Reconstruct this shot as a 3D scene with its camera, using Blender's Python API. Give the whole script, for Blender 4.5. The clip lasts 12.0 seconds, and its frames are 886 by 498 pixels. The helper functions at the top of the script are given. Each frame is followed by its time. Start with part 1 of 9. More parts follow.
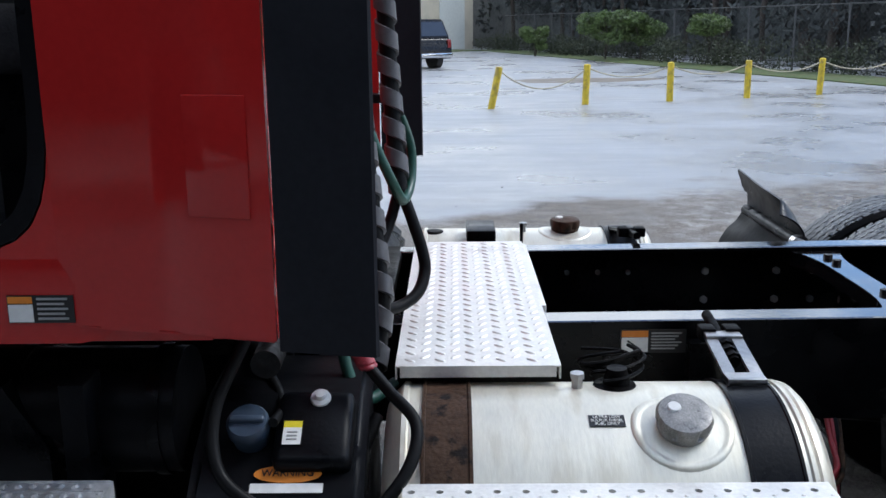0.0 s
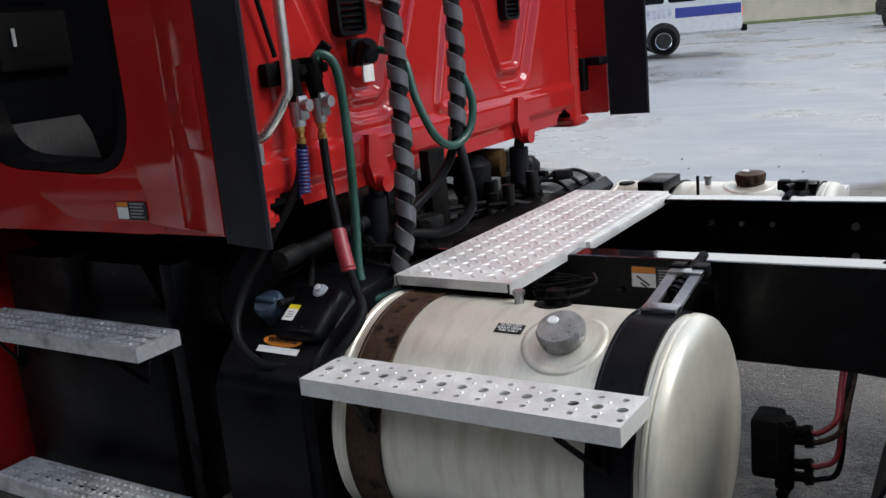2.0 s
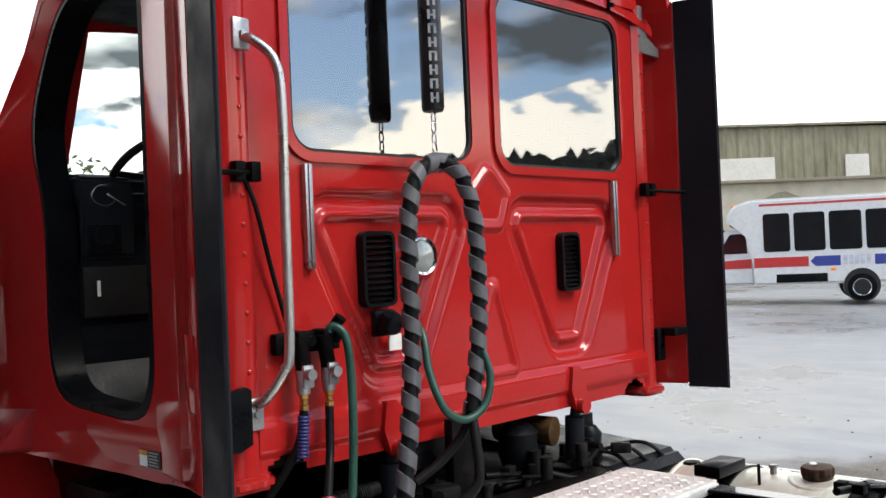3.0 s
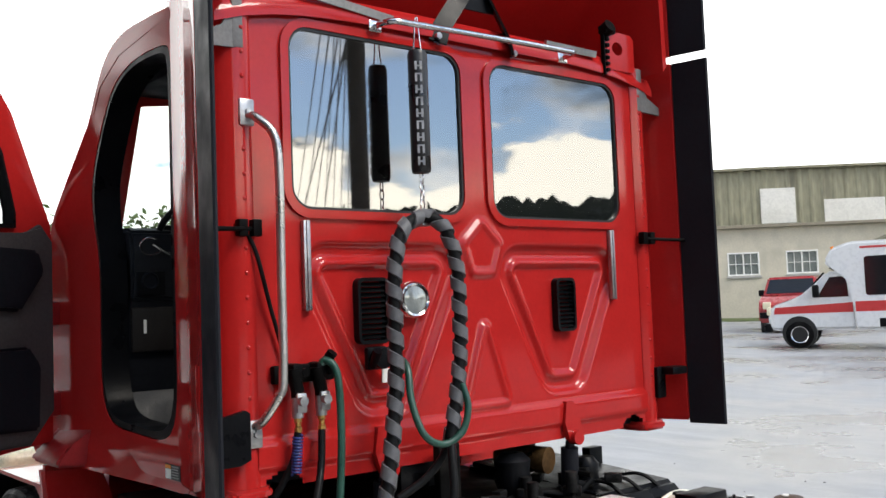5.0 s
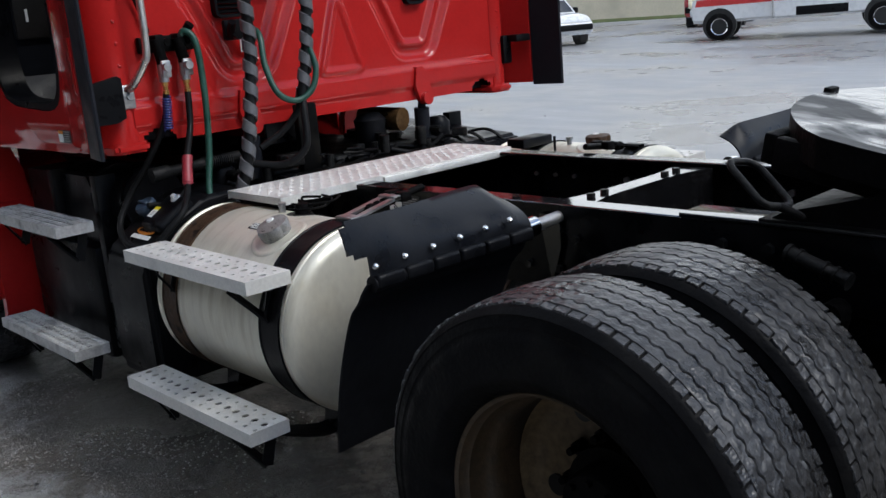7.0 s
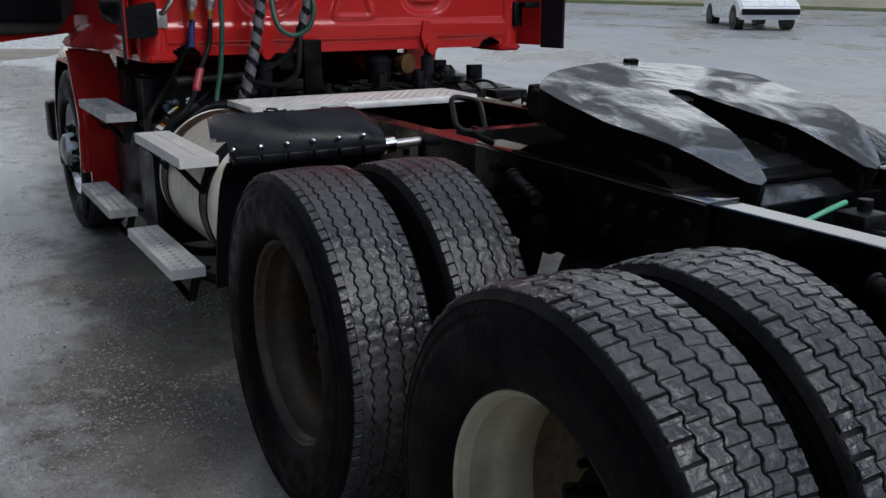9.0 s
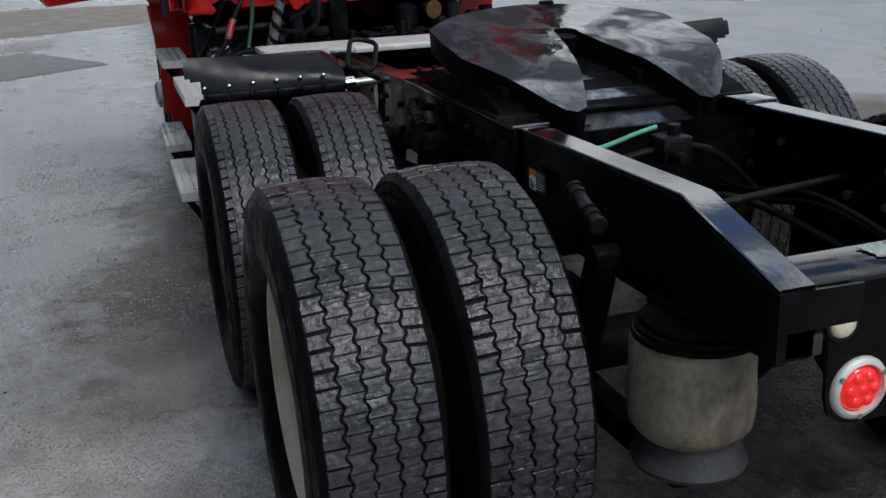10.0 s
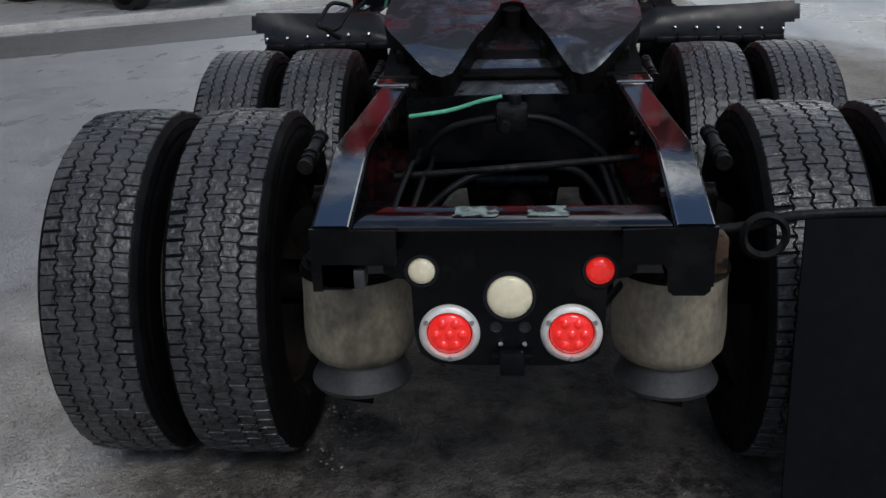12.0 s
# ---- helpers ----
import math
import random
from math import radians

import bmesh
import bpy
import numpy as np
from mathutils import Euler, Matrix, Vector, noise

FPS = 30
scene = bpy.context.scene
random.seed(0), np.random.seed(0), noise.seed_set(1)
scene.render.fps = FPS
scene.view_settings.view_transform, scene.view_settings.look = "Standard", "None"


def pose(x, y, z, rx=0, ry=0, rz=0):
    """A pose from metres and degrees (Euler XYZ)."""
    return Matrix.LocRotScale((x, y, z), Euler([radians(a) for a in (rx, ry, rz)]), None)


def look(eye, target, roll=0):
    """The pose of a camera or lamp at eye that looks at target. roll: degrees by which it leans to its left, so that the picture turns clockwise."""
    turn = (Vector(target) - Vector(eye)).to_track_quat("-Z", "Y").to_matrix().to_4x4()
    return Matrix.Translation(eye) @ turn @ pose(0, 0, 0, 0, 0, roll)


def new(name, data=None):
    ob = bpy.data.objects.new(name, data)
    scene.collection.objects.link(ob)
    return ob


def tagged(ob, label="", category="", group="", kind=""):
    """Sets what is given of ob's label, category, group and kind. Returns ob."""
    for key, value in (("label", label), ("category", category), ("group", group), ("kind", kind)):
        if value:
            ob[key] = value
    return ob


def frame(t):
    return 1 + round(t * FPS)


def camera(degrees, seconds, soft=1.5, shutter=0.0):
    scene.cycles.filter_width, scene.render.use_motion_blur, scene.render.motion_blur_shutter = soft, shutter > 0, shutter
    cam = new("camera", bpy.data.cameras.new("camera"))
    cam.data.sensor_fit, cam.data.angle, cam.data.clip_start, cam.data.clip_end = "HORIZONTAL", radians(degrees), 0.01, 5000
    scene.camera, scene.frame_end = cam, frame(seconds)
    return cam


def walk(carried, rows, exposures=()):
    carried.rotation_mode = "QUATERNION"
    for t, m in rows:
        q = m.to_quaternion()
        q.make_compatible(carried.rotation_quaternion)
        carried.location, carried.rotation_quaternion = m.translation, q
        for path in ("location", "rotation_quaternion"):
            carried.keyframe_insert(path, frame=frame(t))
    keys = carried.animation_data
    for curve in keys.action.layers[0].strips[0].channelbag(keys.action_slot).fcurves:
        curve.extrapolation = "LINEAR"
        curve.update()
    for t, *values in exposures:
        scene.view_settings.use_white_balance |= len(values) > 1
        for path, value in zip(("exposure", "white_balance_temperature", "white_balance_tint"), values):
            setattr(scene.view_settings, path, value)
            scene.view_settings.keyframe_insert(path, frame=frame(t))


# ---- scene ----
cam = camera(49.9, 12.0)
PATH = [
    (0, (-0.231, -2.709, 1.75), (-0.252, -0.763, 1.291), -0.6),
    (0.5, (0.119, -2.774, 1.72), (-0.073, -0.846, 1.225), -4.2),
    (1, (0.482, -2.885, 1.718), (0.073, -1.021, 1.118), -5.0),
    (1.5, (0.768, -2.815, 1.665), (0.117, -1.037, 1.021), -3.2),
    (2, (1.126, -2.795, 1.684), (0.064, -1.164, 1.225), -5.4),
    (2.2, (1.25, -2.738, 1.707), (0.088, -1.153, 1.336), -5.7),
    (2.5, (1.416, -2.687, 1.721), (0.151, -1.145, 1.573), -6.0),
    (3, (1.59, -2.498, 1.810), (0.202, -1.057, 1.834), -2.4),
    (4.8, (2.082, -2.426, 1.811), (0.564, -1.135, 1.987), -1.9),
    (5, (2.159, -2.483, 1.798), (0.626, -1.203, 1.918), -2.2),
    (5.5, (2.227, -2.588, 1.743), (0.674, -1.331, 1.66), -1.8),
    (6, (2.336, -2.592, 1.71), (0.852, -1.273, 1.47), -3.2),
    (6.5, (2.581, -2.627, 1.666), (1.126, -1.294, 1.339), -4.8),
    (7, (2.83, -2.593, 1.615), (1.393, -1.286, 1.138), -4.9),
    (7.5, (3.096, -2.456, 1.594), (1.656, -1.178, 1.051), -1.1),
    (7.7, (3.223, -2.402, 1.592), (1.74, -1.17, 1.06), -2.7),
    (9.3, (4.462, -1.988, 1.559), (2.748, -1.137, 0.979), 0.5),
    (9.5, (4.64, -1.835, 1.589), (2.908, -1.089, 0.922), -1.1),
    (10, (5.02, -1.498, 1.582), (3.216, -0.906, 0.954), -2.4),
    (10.5, (5.242, -1.177, 1.576), (3.388, -0.76, 0.953), -1.2),
    (11, (5.423, -0.84, 1.56), (3.54, -0.625, 0.92), -1.9),
    (11.4, (5.472, -0.554, 1.542), (3.577, -0.4, 0.921), 0.7),
    (11.5, (5.481, -0.479, 1.558), (3.588, -0.364, 0.923), -0.0),
    (12, (5.608, 0.01, 1.575), (3.728, -0.142, 0.908), -1.8),
]
EXPOSURES = [(0.0, 0.25, 6080, 10), (1.0, 0.15, 6400, 10), (2.0, 0.05, 6580, 10), (2.5, 0.15, 6850, 10), (3.0, 0.35, 7000, 10), (5.0, 0.34, 7000, 10),
             (5.5, 0.20, 6950, 10), (6.5, 0.05, 6550, 10), (7.5, -0.25, 6430, 10), (9.5, -0.52, 6430, 10), (12.0, -0.6, 6500, 10)]
walk(cam, [(t, look(eye, goal, roll)) for t, eye, goal, roll in PATH], EXPOSURES)

# ---- sky and sun ----
SUN_EL, SUN_AZ = radians(48), radians(72)
world = bpy.data.worlds.new("sky")
scene.world = world
world.use_nodes = True
wn, wl = world.node_tree.nodes, world.node_tree.links


def wnode(kind, **values):
    n = wn.new(kind)
    for k, v in values.items():
        n.inputs[k].default_value = v
    return n


sky = wn.new("ShaderNodeTexSky")
sky.sky_type, sky.sun_disc, sky.sun_elevation, sky.sun_rotation = "NISHITA", False, SUN_EL, SUN_AZ
sky.dust_density, sky.air_density = 0.6, 1.0
coord = wn.new("ShaderNodeTexCoord")
mapping = wnode("ShaderNodeMapping", Scale=(1.3, 1.3, 3.2), Location=(0.35, 0.8, 0.1))
wl.new(coord.outputs["Generated"], mapping.inputs["Vector"])
puff = wnode("ShaderNodeTexNoise", Scale=2.8, Detail=9.0, Roughness=0.56)
wl.new(mapping.outputs[0], puff.inputs["Vector"])
cover = wn.new("ShaderNodeValToRGB")
cover.color_ramp.elements[0].position, cover.color_ramp.elements[1].position = 0.45, 0.55
side = wn.new("ShaderNodeSeparateXYZ")
wl.new(coord.outputs["Generated"], side.inputs[0])
lean = wnode("ShaderNodeMapRange", **{"From Min": -0.3, "From Max": 0.8, "To Min": 0.16, "To Max": -0.06})
wl.new(side.outputs["X"], lean.inputs["Value"])
up_z = wn.new("ShaderNodeSeparateXYZ")
wl.new(coord.outputs["Generated"], up_z.inputs[0])
thin = wnode("ShaderNodeMapRange", **{"From Min": 0.37, "From Max": 0.52, "To Min": 1.0, "To Max": 0.1})
wl.new(up_z.outputs["Z"], thin.inputs["Value"])
bank = wn.new("ShaderNodeMath")
bank.operation = "MULTIPLY"
wl.new(lean.outputs[0], bank.inputs[0])
wl.new(thin.outputs[0], bank.inputs[1])
dense = wn.new("ShaderNodeMath")
wl.new(puff.outputs["Fac"], dense.inputs[0])
wl.new(bank.outputs[0], dense.inputs[1])
wl.new(dense.outputs[0], cover.inputs["Fac"])
shade = wnode("ShaderNodeTexNoise", Scale=2.2, Detail=5.0)
wl.new(mapping.outputs[0], shade.inputs["Vector"])
grey = wn.new("ShaderNodeValToRGB")
e = grey.color_ramp.elements
e[0].position, e[0].color = 0.45, (1.9, 2.3, 2.7, 1)
e[1].position, e[1].color = 0.56, (17.5, 18.5, 19.5, 1)
lift = wn.new("ShaderNodeMath")
wl.new(shade.outputs["Fac"], lift.inputs[0])
wl.new(bank.outputs[0], lift.inputs[1])
wl.new(lift.outputs[0], grey.inputs["Fac"])
split = wn.new("ShaderNodeSeparateXYZ")
wl.new(coord.outputs["Generated"], split.inputs[0])
low = wnode("ShaderNodeMapRange", **{"From Min": 0.178, "From Max": 0.194, "To Min": 1.0, "To Max": 0.0})
heap_map = wnode("ShaderNodeMapping", Scale=(1.0, 1.0, 2.2), Location=(2.3, 0.2, 0.6))
wl.new(coord.outputs["Generated"], heap_map.inputs["Vector"])
heap = wnode("ShaderNodeTexNoise", Scale=4.5, Detail=8.0, Roughness=0.52)
wl.new(heap_map.outputs[0], heap.inputs["Vector"])
rise = wnode("ShaderNodeMapRange", **{"From Min": 0.3, "From Max": 0.7, "To Min": 0.11, "To Max": -0.11})
wl.new(heap.outputs["Fac"], rise.inputs["Value"])
top = wn.new("ShaderNodeMath")
wl.new(split.outputs["Z"], top.inputs[0])
wl.new(rise.outputs[0], top.inputs[1])
wl.new(top.outputs[0], low.inputs["Value"])
haze = wn.new("ShaderNodeMix")
haze.data_type = "RGBA"
glow = wnode("ShaderNodeMapRange", **{"From Min": 0.1, "From Max": 0.8})
wl.new(side.outputs["X"], glow.inputs["Value"])
sunlit = wn.new("ShaderNodeMix")
sunlit.data_type = "RGBA"
sunlit.inputs["A"].default_value, sunlit.inputs["B"].default_value = (17.2, 18.2, 19.2, 1), (27.0, 26.4, 24.2, 1)
wl.new(glow.outputs[0], sunlit.inputs["Factor"])
wl.new(sunlit.outputs["Result"], haze.inputs["B"])
wl.new(low.outputs[0], haze.inputs["Factor"])
wl.new(grey.outputs["Color"], haze.inputs["A"])
thick = wn.new("ShaderNodeMath")
thick.operation, thick.use_clamp = "ADD", True
wl.new(cover.outputs["Color"], thick.inputs[0])
wl.new(low.outputs[0], thick.inputs[1])
blend = wn.new("ShaderNodeMix")
blend.data_type = "RGBA"
wl.new(thick.outputs[0], blend.inputs["Factor"])
clear = wn.new("ShaderNodeMix")
clear.data_type, clear.blend_type = "RGBA", "MULTIPLY"
clear.inputs["Factor"].default_value = 1.0
clear.inputs["B"].default_value = (1.45, 1.65, 1.9, 1)
wl.new(sky.outputs["Color"], clear.inputs["A"])
wl.new(clear.outputs["Result"], blend.inputs["A"])
wl.new(haze.outputs["Result"], blend.inputs["B"])
wl.new(blend.outputs["Result"], wn["Background"].inputs["Color"])
wn["Background"].inputs["Strength"].default_value = 0.105

sun_data = bpy.data.lights.new("sun", "SUN")
sun_data.energy, sun_data.angle, sun_data.color = 2.1, radians(22), (1.0, 0.98, 0.95)
sun = new("sun", sun_data)
sun.matrix_world = look((0, 0, 30), (0, 0, 0))
sun_dir = Vector((math.sin(SUN_AZ) * math.cos(SUN_EL), math.cos(SUN_AZ) * math.cos(SUN_EL), math.sin(SUN_EL)))
sun.matrix_world = look(sun_dir * 40, (0, 0, 0))


# ---- materials ----
def mat(name, color, rough=0.5, metal=0.0, var=0.25, scale=8.0, bump=0.0, bump_scale=60.0, coat=0.0, rvar=0.15,
        emit=None, ior=None, dirt=None, dirt_scale=3.0, dirt_at=(0.5, 0.7), stretch=(1, 1, 1), dirt_rough=None):
    """A surface with variation at two scales, fine relief, and stains where dirt is given."""
    m = bpy.data.materials.new(name)
    m.use_nodes = True
    n, l = m.node_tree.nodes, m.node_tree.links
    b = n["Principled BSDF"]
    b.inputs["Metallic"].default_value = metal
    b.inputs["Coat Weight"].default_value = coat
    b.inputs["Coat Roughness"].default_value = 0.06
    if ior:
        b.inputs["IOR"].default_value = ior
    tc = n.new("ShaderNodeTexCoord")
    mp = n.new("ShaderNodeMapping")
    mp.inputs["Scale"].default_value = stretch
    l.new(tc.outputs["Object"], mp.inputs["Vector"])

    def noise_node(s, detail=6.0):
        t = n.new("ShaderNodeTexNoise")
        t.inputs["Scale"].default_value, t.inputs["Detail"].default_value = s, detail
        l.new(mp.outputs[0], t.inputs["Vector"])
        return t

    a, c = noise_node(scale), noise_node(scale * 9)
    mean = n.new("ShaderNodeMath")
    mean.operation = "ADD"
    l.new(a.outputs["Fac"], mean.inputs[0])
    l.new(c.outputs["Fac"], mean.inputs[1])
    ramp = n.new("ShaderNodeMapRange")
    ramp.inputs["From Min"].default_value, ramp.inputs["From Max"].default_value = 0.7, 1.3
    ramp.inputs["To Min"].default_value, ramp.inputs["To Max"].default_value = 1 - var, 1 + var
    l.new(mean.outputs[0], ramp.inputs["Value"])
    col = n.new("ShaderNodeMix")
    col.data_type, col.blend_type = "RGBA", "MULTIPLY"
    col.inputs["Factor"].default_value = 1.0
    col.inputs["A"].default_value = (*color, 1)
    l.new(ramp.outputs[0], col.inputs["B"])
    out = col.outputs["Result"]
    rr = n.new("ShaderNodeMapRange")
    rr.inputs["From Min"].default_value, rr.inputs["From Max"].default_value = 0.3, 0.7
    rr.inputs["To Min"].default_value, rr.inputs["To Max"].default_value = max(rough - rvar, 0.03), min(rough + rvar, 1)
    l.new(a.outputs["Fac"], rr.inputs["Value"])
    rough_out = rr.outputs[0]
    if dirt:
        d = noise_node(dirt_scale, 8.0)
        dr = n.new("ShaderNodeMapRange")
        dr.inputs["From Min"].default_value, dr.inputs["From Max"].default_value = dirt_at
        l.new(d.outputs["Fac"], dr.inputs["Value"])
        mx = n.new("ShaderNodeMix")
        mx.data_type = "RGBA"
        mx.inputs["B"].default_value = (*dirt, 1)
        l.new(dr.outputs[0], mx.inputs["Factor"])
        l.new(out, mx.inputs["A"])
        out = mx.outputs["Result"]
        if dirt_rough is not None:
            mr = n.new("ShaderNodeMix")
            mr.data_type = "FLOAT"
            mr.inputs["B"].default_value = dirt_rough
            l.new(dr.outputs[0], mr.inputs["Factor"])
            l.new(rough_out, mr.inputs["A"])
            rough_out = mr.outputs["Result"]
    l.new(out, b.inputs["Base Color"])
    l.new(rough_out, b.inputs["Roughness"])
    if bump:
        t = noise_node(bump_scale)
        bp = n.new("ShaderNodeBump")
        bp.inputs["Strength"].default_value, bp.inputs["Distance"].default_value = bump, 0.01
        l.new(t.outputs["Fac"], bp.inputs["Height"])
        l.new(bp.outputs[0], b.inputs["Normal"])
    if emit:
        b.inputs["Emission Color"].default_value = (*color, 1)
        b.inputs["Emission Strength"].default_value = emit
    return m


RED = mat("red_paint", (0.41, 0.017, 0.016), 0.09, var=0.07, bump=0.02, bump_scale=6, rvar=0.03, ior=1.42)
RED_DULL = mat("red_paint_inside", (0.30, 0.010, 0.012), 0.5, var=0.15, bump=0.05)
FRAME = mat("frame_black_paint", (0.003, 0.0032, 0.004), 0.07, var=0.4, bump=0.02, bump_scale=20, rvar=0.04, ior=1.5,
            dirt=(0.014, 0.013, 0.012), dirt_scale=7, dirt_at=(0.54, 0.78), dirt_rough=0.5)
BLACK = mat("black_chassis_paint", (0.0025, 0.0027, 0.0034), 0.25, var=0.4, bump=0.06, bump_scale=30, ior=1.22,
            dirt=(0.010, 0.0095, 0.009), dirt_scale=7, dirt_at=(0.54, 0.78), dirt_rough=0.6)
FENDER = mat("wet_black_fender", (0.006, 0.0068, 0.009), 0.34, var=0.3, scale=10, bump=0.04, bump_scale=30, ior=1.3, rvar=0.12)
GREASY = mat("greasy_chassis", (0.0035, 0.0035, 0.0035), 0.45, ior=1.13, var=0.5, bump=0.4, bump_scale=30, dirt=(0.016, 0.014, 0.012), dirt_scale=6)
PLASTIC = mat("black_plastic", (0.0042, 0.0045, 0.0056), 0.36, ior=1.22, var=0.3, bump=0.08, bump_scale=120)
RUBBER = mat("grey_rubber_trim", (0.013, 0.014, 0.018), 0.5, ior=1.22, var=0.15, bump=0.06, bump_scale=90)
TYRE = mat("tyre_rubber", (0.0045, 0.0045, 0.005), 0.5, ior=1.15, var=0.35, scale=14, bump=0.25, bump_scale=70, rvar=0.2,
           dirt=(0.012, 0.0115, 0.011), dirt_scale=9, dirt_at=(0.5, 0.8))
# the tread's pale specks are scuffs, and wet glints put into the colour
TREAD = mat("tread_rubber", (0.036, 0.036, 0.037), 0.32, var=0.65, scale=7, bump=0.8, bump_scale=38, rvar=0.2, ior=1.5,
            dirt=(0.13, 0.135, 0.14), dirt_scale=46, dirt_at=(0.62, 0.76))
ALU = mat("bright_aluminium", (0.76, 0.75, 0.71), 0.52, 0.42, var=0.10, scale=12, bump=0.10, bump_scale=90,
          dirt=(0.45, 0.43, 0.40), dirt_scale=5, dirt_at=(0.6, 0.85), dirt_rough=0.6)
TANK = mat("dull_tank_aluminium", (0.74, 0.71, 0.60), 0.36, 0.45, var=0.07, scale=5, bump=0.05, bump_scale=30, rvar=0.08,
           dirt=(0.52, 0.47, 0.36), dirt_scale=6, dirt_at=(0.5, 0.85), stretch=(4, 1, 0.7), dirt_rough=0.6)
WORNSTEP = mat("weathered_step_aluminium", (0.55, 0.545, 0.53), 0.5, 0.4, var=0.2, scale=10, bump=0.2, bump_scale=80,
               dirt=(0.20, 0.19, 0.175), dirt_scale=14, dirt_at=(0.50, 0.80), dirt_rough=0.6)
RUST = mat("rusty_strap", (0.055, 0.032, 0.020), 0.5, ior=1.22, var=0.4, scale=14, bump=0.3, bump_scale=60,
           dirt=(0.011, 0.008, 0.007), dirt_scale=22, dirt_at=(0.56, 0.64))
CHROME = mat("chrome", (0.75, 0.75, 0.76), 0.14, 1.0, var=0.08, rvar=0.08)
STEEL = mat("galvanised_steel", (0.42, 0.42, 0.42), 0.4, 0.9, var=0.2, bump=0.1)
PIPE = mat("satin_tube", (0.55, 0.53, 0.50), 0.3, 0.9, var=0.1)
BRASS = mat("brass", (0.55, 0.33, 0.10), 0.35, 0.9, var=0.2)
HOSE = mat("black_hose", (0.008, 0.0082, 0.0086), 0.42, ior=1.18, var=0.25, bump=0.1)
GREEN = mat("green_hose", (0.012, 0.060, 0.042), 0.4, var=0.25)
WRAP = mat("grey_spiral_wrap", (0.085, 0.085, 0.090), 0.45, var=0.2, bump=0.1)
BLUE = mat("blue_spring", (0.015, 0.03, 0.14), 0.4, var=0.2)
REDGRIP = mat("red_grip", (0.26, 0.02, 0.03), 0.45, var=0.3)
WHITE = mat("white_plastic", (0.75, 0.75, 0.72), 0.4, var=0.08)
YELLOW = mat("yellow_sticker", (0.75, 0.62, 0.02), 0.5, var=0.06)
ORANGE = mat("orange_sticker", (0.70, 0.22, 0.02), 0.5, var=0.08)
INK = mat("black_ink", (0.01, 0.01, 0.01), 0.5, var=0.1)
GREYINK = mat("grey_ink", (0.30, 0.30, 0.29), 0.5, var=0.1)
CAPBLUE = mat("blue_cap", (0.035, 0.055, 0.085), 0.4, var=0.2)
LENSRED = mat("red_lens", (0.80, 0.02, 0.015), 0.2, var=0.15, scale=60, emit=0.55, coat=0.6)
LENSCLEAR = mat("clear_lens", (0.84, 0.76, 0.54), 0.3, var=0.1, scale=50, coat=0.3)
LENSAMBER = mat("amber_lens", (0.75, 0.22, 0.02), 0.2, var=0.1, emit=0.3)
FLAP = mat("wet_flap_rubber", (0.006, 0.0065, 0.008), 0.5, ior=1.13, var=0.25, scale=3, bump=0.1, bump_scale=40, rvar=0.2)
DISC = mat("brown_wheel_disc", (0.13, 0.092, 0.05), 0.55, var=0.5, scale=6, bump=0.2)
# forward air bags: shade inside the frame is put into the black
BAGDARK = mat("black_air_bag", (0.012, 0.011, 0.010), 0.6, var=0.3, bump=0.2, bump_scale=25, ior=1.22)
# inner rims: the shade under the frame is put into this near-black colour
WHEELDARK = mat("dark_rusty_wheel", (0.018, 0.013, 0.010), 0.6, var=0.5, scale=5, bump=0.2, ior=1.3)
BAG = mat("dusty_air_bag", (0.22, 0.19, 0.135), 0.75, var=0.35, scale=6, bump=0.2, bump_scale=25,
          dirt=(0.035, 0.028, 0.022), dirt_scale=5, dirt_at=(0.47, 0.70), stretch=(1.3, 1.3, 0.9))
WHEELGREY = mat("cream_wheel_paint", (0.52, 0.48, 0.36), 0.4, var=0.12, scale=6, dirt=(0.16, 0.125, 0.08), dirt_scale=5, dirt_at=(0.56, 0.9))
WHEELRUST = mat("rust_stained_wheel", (0.055, 0.036, 0.019), 0.5, var=0.5, scale=5, bump=0.2, dirt=(0.02, 0.015, 0.011), dirt_scale=4)
GREASE = mat("fifth_wheel_grease", (0.010, 0.011, 0.013), 0.13, var=0.6, scale=5, bump=0.12, bump_scale=16, rvar=0.06, ior=2.0,
             dirt=(0.024, 0.026, 0.030), dirt_scale=3.5, dirt_at=(0.50, 0.70), dirt_rough=0.34)


